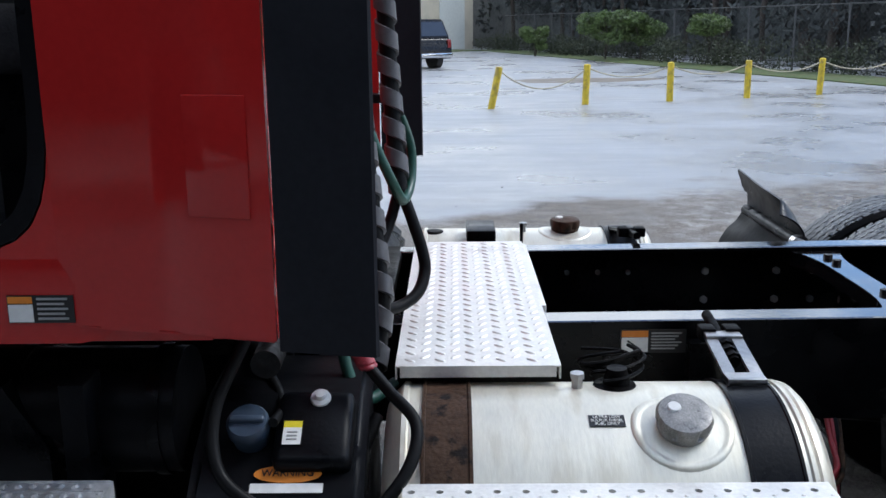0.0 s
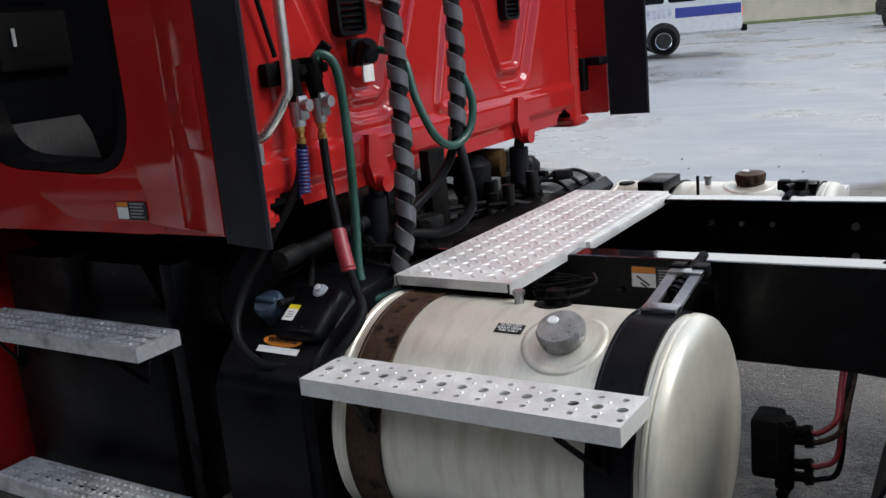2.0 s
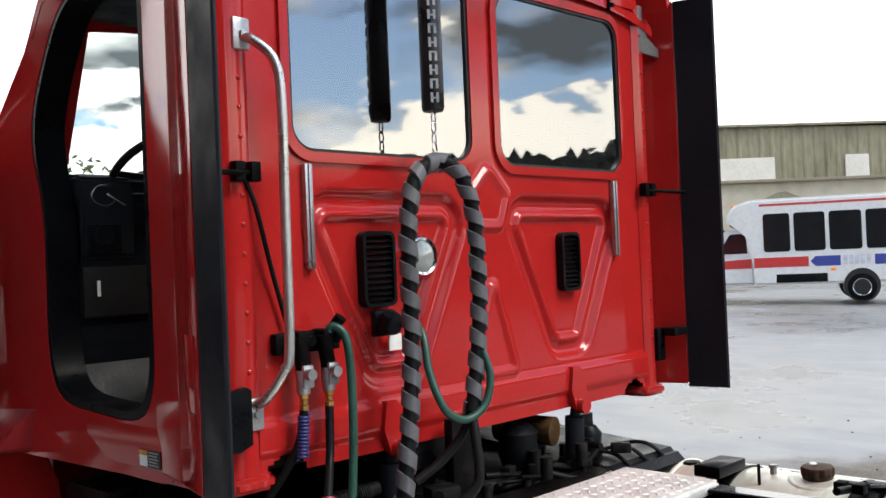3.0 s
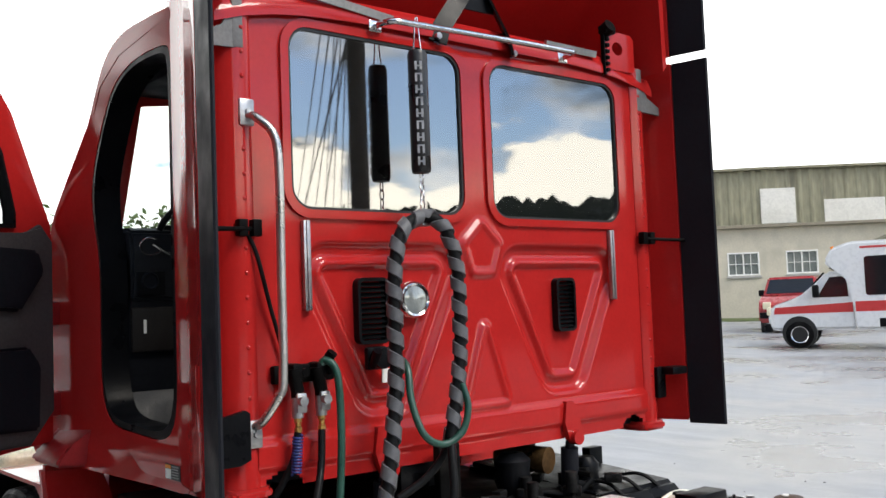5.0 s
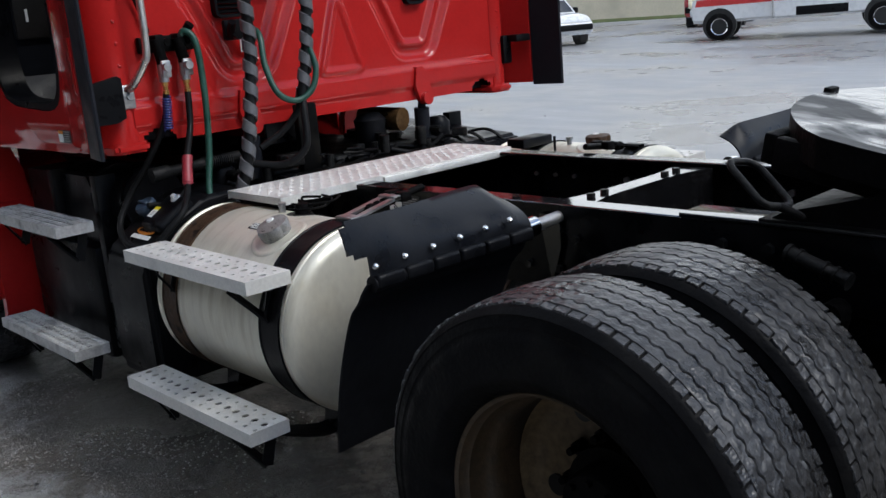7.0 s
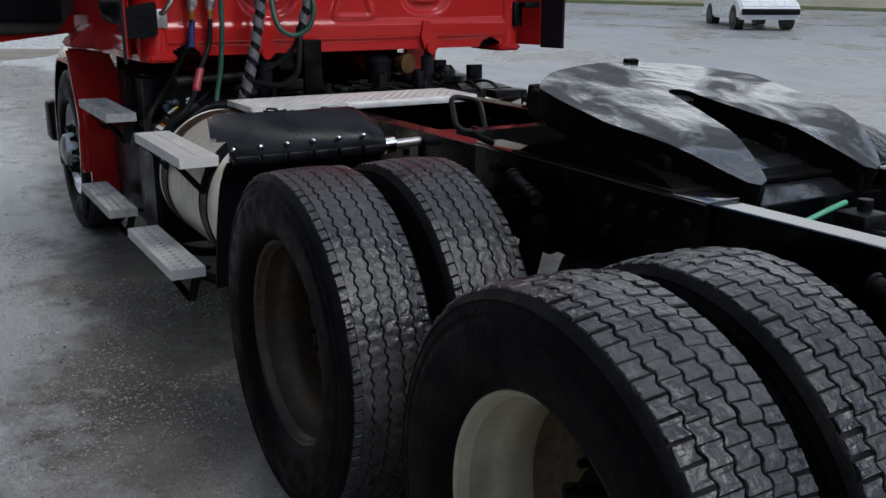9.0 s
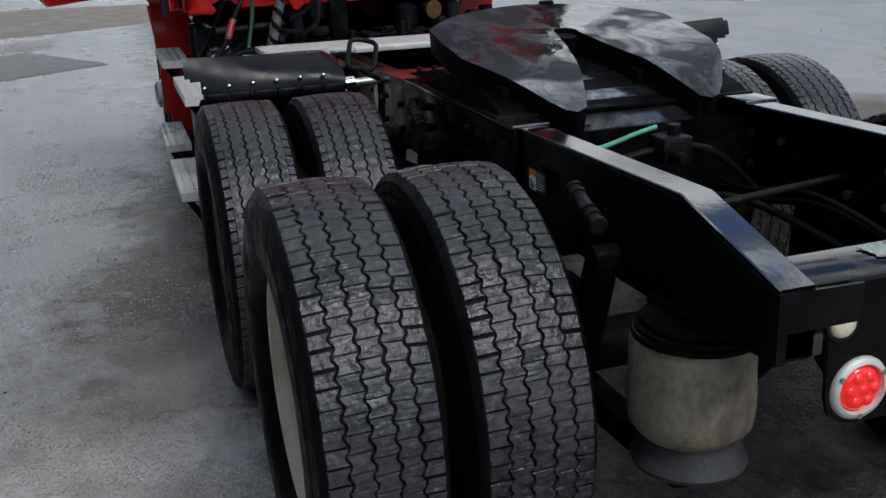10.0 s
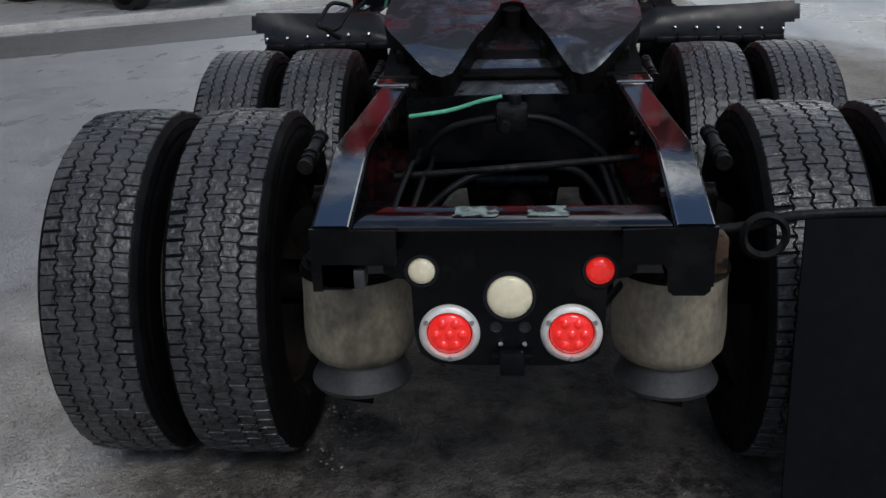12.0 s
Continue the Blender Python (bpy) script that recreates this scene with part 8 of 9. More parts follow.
# kerbed strip ahead of the truck
def strip(name, a, b, width, z, material, label):
    """A long low strip of ground between two points."""
    a, b = Vector((*a, 0)), Vector((*b, 0))
    d = (b - a).normalized()
    s = Vector((-d.y, d.x, 0)) * width / 2
    bm = bmesh.new()
    rows = []
    n = 16
    for k in range(n + 1):
        p = a.lerp(b, k / n)
        row = []
        for q, h in ((-1, -0.05), (-1, z), (-0.93, z + 0.015), (0.93, z + 0.015), (1, z), (1, -0.05)):
            c = p + s * q
            row.append(bm.verts.new((c.x, c.y, ground_z(c.x, c.y) + h)))
        rows.append(row)
    for u, v in zip(rows, rows[1:]):
        for k in range(5):
            bm.faces.new((u[k], u[k + 1], v[k + 1], v[k]))
    bm.faces.new(rows[0])
    bm.faces.new(rows[-1][::-1])
    return tagged(part(name, bm, material, None, label, 40), "", "ground", "", "structure")


strip("gravel_strip", (-5.2, -9.5), (-9.7, -2.2), 2.2, 0.005, GRAVEL, "dark wet gravel strip beside a kerb")
strip("kerb", (-6.6, -10.6), (-11.6, -2.5), 0.28, 0.09, CONC, "low pale concrete kerb")
strip("grass_verge", (-38, 25.7), (1.0, 64.0), 3.0, 0.03, GRASS, "strip of grass along the building")
strip("grass_edge", (2.6, 64.0), (13.2, 21.5), 2.4, 0.03, GRASS, "yellowing grass edge along the fence")

# ---- long building ----
WALLMAT = mat("beige_stucco", (0.50, 0.46, 0.37), 0.85, var=0.10, scale=1.2, bump=0.2, bump_scale=12, dirt=(0.40, 0.37, 0.30), dirt_scale=0.8)
SIDING = mat("weathered_metal_siding", (0.24, 0.23, 0.16), 0.6, 0.3, var=0.25, scale=0.6, dirt=(0.13, 0.12, 0.085), dirt_scale=1.2, stretch=(1, 1, 0.25))
WINGLASS = mat("dark_window", (0.16, 0.18, 0.17), 0.1, var=0.2, scale=1.0, coat=0.5)
BU = Vector((0.70, 0.714, 0)).normalized()
bld_o = Vector((-25.2, 40.6, 0))
BM = Matrix(((BU.x, -BU.y, 0, bld_o.x), (BU.y, BU.x, 0, bld_o.y), (0, 0, 1, 0.62), (0, 0, 0, 1)))
# local x runs along the wall, local y goes into the building
bld = thing("warehouse", "long beige stucco warehouse with weathered metal siding above", "building", at=(0, 0, 0))
bld.matrix_world = BM


def bpart(name, bm, material, parent=bld, label="", smooth=None):
    return part(name, bm, material, parent, label, smooth)


LOWER = 4.55
win_x = [-14.9, -11.9, -8.9, -6.0, -3.05, -0.22, 2.7, 10.6, 14.6, 18.6, 22.6, 26.6, 30.6]
bm = bmesh.new()
xs = [-22.0] + [wx + d for wx in win_x for d in (-0.8, 0.8)] + [37.9]
zs = [-1.2, 2.15, 3.33, LOWER]
made = {}


def wall_vert(i, j, k):
    if (i, j, k) not in made:
        made[i, j, k] = bm.verts.new((xs[i], 0.3 * k, zs[j]))
    return made[i, j, k]


def is_wall(i, j):
    return 0 <= i < len(xs) - 1 and 0 <= j < 3 and not (j == 1 and i % 2 == 1)


for i in range(len(xs) - 1):
    for j in range(3):
        if not is_wall(i, j):
            continue
        for k in (0, 1):
            bm.faces.new([wall_vert(i + a, j + b, k) for a, b in ((0, 0), (1, 0), (1, 1), (0, 1))])
        for di, dj, p, q in ((-1, 0, (0, 0), (0, 1)), (1, 0, (1, 0), (1, 1)), (0, -1, (0, 0), (1, 0)), (0, 1, (0, 1), (1, 1))):
            if not is_wall(i + di, j + dj):
                bm.faces.new([wall_vert(i + p[0], j + p[1], 0), wall_vert(i + q[0], j + q[1], 0), wall_vert(i + q[0], j + q[1], 1), wall_vert(i + p[0], j + p[1], 1)])
wall = bpart("wall", bm, WALLMAT, label="beige stucco lower wall")
bm = bmesh.new()
box(bm, 37.6, 37.9, 0.3, 26, -1.2, 8.0)
box(bm, -22, -21.7, 0.3, 26, -1.2, 6.0)
box(bm, -22, 37.9, 25.7, 26, -1.2, 6.0)
bpart("end_walls", bm, WALLMAT, label="pale end walls")
bm = bmesh.new()
box(bm, -22.3, 38.2, -0.30, 0.4, LOWER, LOWER + 0.16, 0.02)
bpart("eave", bm, mat("eave_metal", (0.22, 0.19, 0.14), 0.5, var=0.2), label="brown eave strip")
bm = bmesh.new()
n = 300
pts = []
for k in range(n):
    x = -22 + 59.9 * k / n
    h = 0.05 if k % 3 == 0 else 0.0
    pts += [(x, 1.5 - h), (x + 0.10, 1.5 - h)]
poly = pts + [(37.9, 1.8), (-22, 1.8)]
prism(bm, poly, "z", LOWER + 0.1, 7.15)
for v in bm.verts:
    if v.co.z > 7:
        v.co.z += 0.30 * max(0.0, 1 - abs(v.co.x - 1.0) / 16) + 0.3
bpart("siding", bm, SIDING, label="weathered ribbed metal siding")
bm = bmesh.new()
a = [bm.verts.new(p) for p in ((-22.3, 1.2, 7.4), (38.2, 1.2, 7.4), (38.2, 26.3, 6.4), (-22.3, 26.3, 6.4), (1.0, 1.2, 7.72), (1.0, 26.3, 7.9))]
bm.faces.new((a[0], a[4], a[5], a[3]))
bm.faces.new((a[4], a[1], a[2], a[5]))
b2 = [bm.verts.new(v.co + Vector((0, 0, 0.12))) for v in a]
bm.faces.new((b2[0], b2[4], b2[5], b2[3]))
bm.faces.new((b2[4], b2[1], b2[2], b2[5]))
for p, q in ((0, 4), (4, 1), (1, 2), (2, 5), (5, 3), (3, 0)):
    bm.faces.new((a[p], a[q], b2[q], b2[p]))
bpart("roof", bm, SIDING, label="shallow metal roof")
bm = bmesh.new()
box(bm, -21.9, 37.6, 0.3, 1.6, LOWER - 0.05, LOWER + 0.1)
bpart("ledge_roof", bm, SIDING)
for wx in win_x:
    bm = bmesh.new()
    o, i2 = rounded(1.60, 1.18, 0.01, 1, wx, 2.74), rounded(1.46, 1.04, 0.01, 1, wx, 2.74)
    ring_loop(bm, o, i2, "y", -0.02, 0.12)
    box(bm, wx - 0.03, wx + 0.03, 0.0, 0.10, 2.2, 3.28)
    for q in (-0.38, 0.38):
        box(bm, wx + q - 0.012, wx + q + 0.012, 0.03, 0.09, 2.2, 3.28)
    box(bm, wx - 0.74, wx + 0.74, 0.03, 0.09, 2.72, 2.75)
    w = bpart("window", bm, WHITE, label="white-framed sliding window")
    bm = bmesh.new()
    box(bm, wx - 0.78, wx + 0.78, 0.09, 0.10, 2.2, 3.3)
    part("pane", bm, WINGLASS, w, "")
    bm = bmesh.new()
    box(bm, wx - 0.86, wx + 0.86, -0.08, 0.05, 2.02, 2.13, 0.01)
    part("sill", bm, CONC, w, "concrete sill")
for x0, x1, z0, z1 in ((1.15, 2.95, LOWER + 0.3, 6.7), (4.4, 7.5, LOWER + 0.2, 6.0), (11.35, 12.65, LOWER + 0.2, 6.0)):
    bm = bmesh.new()
    box(bm, x0, x1, 1.40, 1.46, z0, z1, 0.02)
    bpart("wall_panel", bm, mat("white_panel", (0.62, 0.61, 0.57), 0.5, var=0.12, scale=1.0), label="plain white panel on the siding")
bm = bmesh.new()
prism(bm, [(5.9, 3.55), (7.0, 4.0), (8.1, 3.55), (8.1, 3.45), (5.9, 3.45)], "y", -1.1, 0.0)
bpart("porch_gable", bm, SIDING, label="small porch gable")
bm = bmesh.new()
for k in range(9):
    box(bm, -5.2 + 0.42 * k, -4.95 + 0.42 * k, -0.03, 0.0, 3.62, 3.68 + 0.05 * (k % 3))
bpart("wall_marks", bm, INK, label="row of small dark marks on the wall")
bm = bmesh.new()
box(bm, 34.5, 37.0, -0.04, 0.0, -0.6, 3.2)
bpart("roller_door", bm, mat("pale_door", (0.55, 0.58, 0.56), 0.5, var=0.1), label="pale roller door")

# ---- yellow posts with rope ----
YPOST = mat("yellow_post_paint", (0.60, 0.44, 0.03), 0.5, var=0.25, scale=3, dirt=(0.30, 0.22, 0.05), dirt_scale=8)
ROPE = mat("pale_rope", (0.42, 0.38, 0.28), 0.8, var=0.3)
bases = [(0.58, 17.6), (2.70, 18.45), (4.70, 19.1), (6.67, 19.85), (8.67, 20.7), (10.9, 21.6), (13.1, 22.5)]
tops = []
for k, (x, y) in enumerate(bases):
    lean = 0.19 if k == 0 else (0.03 if k in (1, 4) else 0.0)
    bm = bmesh.new()
    sweep(bm, [(x, y, -0.1), (x + lean, y, 0.86)], 0.075, 16)
    lathe(bm, [(0.0, 0.02), (0.05, 0.015), (0.075, 0.0)], (x + lean, y, 0.86), "z", 16)
    tops.append(Vector((x + lean, y, 0.80)))
    tagged(part("bollard", bm, YPOST, None, "leaning yellow painted post" if k == 0 else "yellow painted post beside the paving seam", 50), "", "post", "yellow posts with rope")
for k, (a, b) in enumerate(zip(tops, tops[1:])):
    bm = bmesh.new()
    sag = 0.42 if k == 0 else 0.22
    sweep(bm, [a.lerp(b, q / 12) - Vector((0, 0, sag * 4 * (q / 12) * (1 - q / 12))) for q in range(13)], 0.016, 6)
    tagged(part("rope", bm, ROPE, None, "slack pale rope between two yellow posts", 60), "", "rope", "ropes between the posts")

# ---- chain-link fence, bushes and woods ----
def fence_point(t):
    return Vector((3.4, 65.0, 0)).lerp(Vector((16.5, 19.0, 0)), t)


bm = bmesh.new()
FENCEGREY = mat("weathered_fence_steel", (0.075, 0.078, 0.082), 0.6, 0.3, var=0.3)
fence = thing("chain_link_fence", "grey chain-link fence with steel posts", "fence")
for k in range(17):
    p = fence_point(k / 16)
    bm = bmesh.new()
    cyl(bm, (p.x, p.y, -0.05), (p.x + (0.12 if k == 13 else 0), p.y, 2.35), 0.04, 8)
    part("post", bm, FENCEGREY, fence, "", 40)
a, b = fence_point(0), fence_point(1)
for z in (0.1, 2.3):
    bm = bmesh.new()
    cyl(bm, a + Vector((0, 0, z)), b + Vector((0, 0, z)), 0.02, 6)
    part("rail", bm, FENCEGREY, fence, "", 40)
bm = bmesh.new()
L = (b - a).length
d = (b - a).normalized()
step = 0.22
k = -2.3
while k < L:
    for sg in (1, -1):
        p0, p1 = (max(k, 0), 0.1 + max(0, -k)), (min(k + 2.2, L), 2.3 - max(0, k + 2.2 - L))
        q0, q1 = a + d * p0[0], a + d * p1[0]
        z0, z1 = (p0[1], p1[1]) if sg > 0 else (2.4 - p0[1], 2.4 - p1[1])
        w = Vector((0, 0, 0.006))
        vs = [bm.verts.new(v) for v in (q0 + Vector((0, 0, z0)) - w, q1 + Vector((0, 0, z1)) - w, q1 + Vector((0, 0, z1)) + w, q0 + Vector((0, 0, z0)) + w)]
        bm.faces.new(vs)
    k += step
part("mesh_wire", bm, FENCEGREY, fence, "", kind="stuff")

LEAF = mat("wet_leaves", (0.085, 0.128, 0.038), 0.5, var=0.6, scale=1.5)
LEAFDARK = mat("dark_leaves", (0.020, 0.026, 0.018), 0.6, var=0.6, scale=0.8)
BARK = mat("dark_bark", (0.040, 0.033, 0.028), 0.9, var=0.4, scale=4, bump=0.6, bump_scale=20)


def leaf_cloud(lobes, per, size, seed):
    """Many small leaves, in tufts through round lobes with ragged edges."""
    rng = np.random.default_rng(seed)
    verts, faces = [], []
    for cx, cy, cz, rx, ry, rz in lobes:
        v = rng.normal(size=(per, 3))
        v /= np.linalg.norm(v, axis=1)[:, None]
        r = rng.uniform(0.45, 1.12, size=(per, 1)) ** 0.6
        c = v * r * np.array([rx, ry, rz]) + np.array([cx, cy, cz])
        u = rng.normal(size=(per, 3))
        u /= np.linalg.norm(u, axis=1)[:, None]
        w = np.cross(u, rng.normal(size=(per, 3)))
        w /= np.linalg.norm(w, axis=1)[:, None]
        s = size * rng.uniform(0.6, 1.5, size=(per, 1))
        i0 = len(verts)
        quad = np.stack([c - u * s, c + w * s * 0.45, c + u * s, c - w * s * 0.45], 1).reshape(-1, 3)
        verts.extend(map(tuple, quad))
        faces.extend((i0 + 4 * k, i0 + 4 * k + 1, i0 + 4 * k + 2, i0 + 4 * k + 3) for k in range(per))
    me = bpy.data.meshes.new("leaves")
    me.from_pydata(verts, [], faces)
    return me


rng = random.Random(17)
BUSHES = [(7.2, 44.3, 2.35, 1.15, 0.42), (8.75, 43.6, 2.2, 1.0, 0.42), (10.5, 38.0, 2.1, 1.05, 0.66), (4.3, 50.0, 1.6, 0.7, 0.3)]
for k, (x, y, h, r, low_end) in enumerate(BUSHES):
    th = thing("bush", "flat-topped green bush in front of the fence" if k < 2 else ("small green tree with a flat crown by the fence" if k == 2 else "low green shrub by the fence"), "bush", "bushes along the fence")
    lobes = [(x + rng.uniform(-r, r) * 0.75, y + rng.uniform(-r, r) * 0.6, h * rng.uniform(low_end, 0.88), r * 0.5, r * 0.5, h * 0.13) for _ in range(11)]
    me = leaf_cloud(lobes, 420, 0.07, 30 + k)
    me.materials.append(LEAF)
    o = new("crown", me)
    o.parent = th
    for q in range(4):
        bm = bmesh.new()
        sweep(bm, smooth_path([(x, y, -0.05), (x + rng.uniform(-0.1, 0.1), y + rng.uniform(-0.1, 0.1), h * 0.4), (x + rng.uniform(-0.6, 0.6) * r, y + rng.uniform(-0.6, 0.6) * r, h * 0.85)], 4), 0.03, 6)
        part("stem", bm, BARK, th, "", 60)
# low weeds along the fence
lobes = []
for k in range(70):
    p = fence_point(rng.random()) + Vector((rng.uniform(-1.3, 0.4), rng.uniform(-0.6, 0.6), 0))
    lobes.append((p.x, p.y, rng.uniform(0.2, 0.6), rng.uniform(0.5, 1.1), rng.uniform(0.5, 1.3), rng.uniform(0.4, 1.0)))
me = leaf_cloud(lobes, 420, 0.055, 77)
me.materials.append(mat("weed_leaves", (0.034, 0.042, 0.022), 0.7, var=0.6, scale=0.6))
tagged(new("weeds", me), "overgrown weeds and shrubs along the fence", "weeds", "", "stuff")
# dark woods behind
lobes = []
bmt = bmesh.new()
for k in range(100):
    p = fence_point(rng.uniform(-0.4, 1.02)) + Vector((rng.uniform(1.5, 9), rng.uniform(0, 8), 0))
    h = rng.uniform(7.0, 9.5) if p.y > 44 else (rng.uniform(4.0, 6.5) if p.y > 30 else rng.uniform(2.0, 3.2))
    sweep(bmt, smooth_path([(p.x, p.y, -0.1), (p.x + rng.uniform(-0.3, 0.3), p.y, h * 0.5), (p.x + rng.uniform(-0.8, 0.8), p.y, h)], 3), rng.uniform(0.10, 0.2), 7)
    for q in range(4):
        lobes.append((p.x + rng.uniform(-1.6, 1.6), p.y + rng.uniform(-1.6, 1.6), h * rng.uniform(0.25, 1.0), rng.uniform(1.0, 2.0), rng.uniform(1.0, 2.0), rng.uniform(0.8, 1.6)))
tagged(part("wood_trunks", bmt, BARK, None, "bare dark trunks of the woods", 60), "", "woods", "", "stuff")
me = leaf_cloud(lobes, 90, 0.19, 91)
# the mist of distance is put into this grey leaf colour
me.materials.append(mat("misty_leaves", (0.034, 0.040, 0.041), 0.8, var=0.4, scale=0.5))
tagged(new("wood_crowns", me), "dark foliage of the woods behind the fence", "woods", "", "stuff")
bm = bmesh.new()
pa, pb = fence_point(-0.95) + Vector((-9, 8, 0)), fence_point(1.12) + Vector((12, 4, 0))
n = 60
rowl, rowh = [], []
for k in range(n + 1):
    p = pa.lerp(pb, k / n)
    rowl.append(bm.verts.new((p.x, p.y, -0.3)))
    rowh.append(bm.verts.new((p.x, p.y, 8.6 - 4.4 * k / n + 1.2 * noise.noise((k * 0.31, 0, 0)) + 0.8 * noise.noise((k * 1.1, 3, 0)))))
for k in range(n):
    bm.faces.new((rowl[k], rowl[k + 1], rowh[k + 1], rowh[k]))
# haze is put into the backdrop's blue-grey as well
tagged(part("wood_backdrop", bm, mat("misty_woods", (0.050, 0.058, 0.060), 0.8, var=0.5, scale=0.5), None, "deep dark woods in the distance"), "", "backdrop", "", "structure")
# far tree line behind the walk and beyond the yard
lobes = []
for k in range(210):
    a = radians(-150 + 212 * k / 209)
    r = rng.uniform(66, 80)
    h = rng.uniform(4.8, 7.0) if -30 < math.degrees(a) else rng.uniform(0.8, 3.6)
    lobes.append((r * math.cos(a), r * math.sin(a), h * 0.6, rng.uniform(2, 4), rng.uniform(2, 4), h * 0.8))
me = leaf_cloud(lobes, 260, 0.28, 53)
me.materials.append(LEAFDARK)
tagged(new("far_trees", me), "far dark tree line round the yard", "trees", "", "stuff")
bm = bmesh.new()
rowl, rowh = [], []
for k in range(241):
    a = radians(-32 + 94 * k / 240)
    r = 82 + 3 * math.sin(5 * a)
    h = 10.7 + 1.4 * noise.noise((k * 0.06, 4, 0)) + 1.2 * noise.noise((k * 0.31, 9, 0)) + 1.2 * noise.noise((k * 1.3, 2, 0)) + rng.uniform(-0.35, 0.35)
    rowl.append(bm.verts.new((r * math.cos(a), r * math.sin(a), -0.3)))
    rowh.append(bm.verts.new((r * math.cos(a), r * math.sin(a), h)))
for k in range(240):
    bm.faces.new((rowl[k], rowl[k + 1], rowh[k + 1], rowh[k]))
tagged(part("tree_backdrop", bm, mat("far_woods", (0.020, 0.026, 0.022), 0.8, var=0.5, scale=0.4), None, "far dark wooded ridge beyond the yard"), "", "backdrop", "", "structure")
lobes = []
for k in range(70):
    a = radians(148 + 62 * k / 69)
    r = rng.uniform(58, 70)
    h = rng.uniform(3.0, 7.0)
    lobes.append((r * math.cos(a), r * math.sin(a), 2.2 + h * 0.5, rng.uniform(2, 4), rng.uniform(2, 4), h * 0.55))
me = leaf_cloud(lobes, 300, 0.28, 54)
me.materials.append(LEAF)
tagged(new("far_green_trees", me), "far green trees beyond the yard", "trees", "", "stuff")

# tree row out of view, put here to cut light on the truck's side
lobes = []
bmt = bmesh.new()
for k in range(112):
    x, y = -61 + 0.78 * k + rng.uniform(-0.8, 0.8), -13 + rng.uniform(-2.5, 0.8) - (0 if k > 44 else 0.22 * (44 - k))
    h = rng.uniform(8.0, 10.5)
    sweep(bmt, smooth_path([(x, y, -0.1), (x + rng.uniform(-0.3, 0.3), y, h * 0.5), (x + rng.uniform(-0.6, 0.6), y, h * 0.9)], 3), rng.uniform(0.12, 0.2), 7)
    for q in range(5):
        lobes.append((x + rng.uniform(-1.4, 1.4), y + rng.uniform(-1.2, 1.2), h * (0.12 + 0.205 * q), rng.uniform(1.3, 2.1), rng.uniform(1.0, 1.8), rng.uniform(1.2, 1.9)))
tagged(part("side_trunks", bmt, BARK, None, "dark trunks of the unseen shading trees beside the yard", 60), "", "woods", "", "stuff")
me = leaf_cloud(lobes, 380, 0.27, 92)
me.materials.append(LEAFDARK)
tagged(new("side_trees", me), "unseen dark trees along the open side of the yard, shading the truck", "woods", "", "stuff")

# ---- utility pole with wires, behind the walk ----
pole = thing("utility_pole", "dark wooden utility pole with many wires", "pole", at=(0, 0, 0))
bm = bmesh.new()
sweep(bm, [(10.6, 7.3, -0.2), (10.62, 7.32, 11.5)], 0.17, 14)
part("shaft", bm, BARK, pole, "", 60)
bm = bmesh.new()
for k in range(9):
    z, a = 7.2 + 0.5 * k, radians(29.5 + 0.55 * (k * 4 % 9))
    p, q = Vector((10.6, 7.3, z)), Vector((10.6 + 110 * math.cos(a), 7.3 + 110 * math.sin(a), z - 1.0))
    sweep(bm, [p.lerp(q, f / 10) - Vector((0, 0, 1.5 * (f / 10) * (1 - f / 10))) for f in range(11)], 0.024, 5)
part("wires", bm, INK, pole, "", 60)

# ---- vehicles ----
CARLENS = mat("dark_red_lens", (0.22, 0.012, 0.012), 0.25, var=0.1, coat=0.5)
DARKGLASS = mat("dark_car_glass", (0.012, 0.013, 0.015), 0.06, var=0.1, coat=1.0)


def car_wheel(parent, x, y, r, w, s, rim_material):
    bm = bmesh.new()
    lathe(bm, [(r * 0.62, s * w / 2), (r * 0.9, s * w / 2), (r * 0.98, s * w * 0.42), (r, s * w * 0.3), (r, -s * w * 0.3), (r * 0.9, -s * w / 2), (r * 0.5, -s * w / 2)], (x, y, r), "y", 28)
    t = part("wheel", bm, TYRE, parent, "black tyre", 40)
    bm = bmesh.new()
    lathe(bm, [(0.0, s * w * 0.36), (r * 0.16, s * w * 0.38), (r * 0.2, s * w * 0.26), (r * 0.5, s * w * 0.30), (r * 0.60, s * w * 0.44), (r * 0.63, s * w * 0.47)], (x, y, r), "y", 24)
    for k in range(8):
        a = 2 * math.pi * k / 8
        c = Vector((x + r * 0.35 * math.cos(a), y + s * w * 0.27, r + r * 0.35 * math.sin(a)))
        cyl(bm, c, c + Vector((0, s * w * 0.02, 0)), r * 0.07, 8)
    part("rim", bm, rim_material, t, "bright wheel rim", 40)


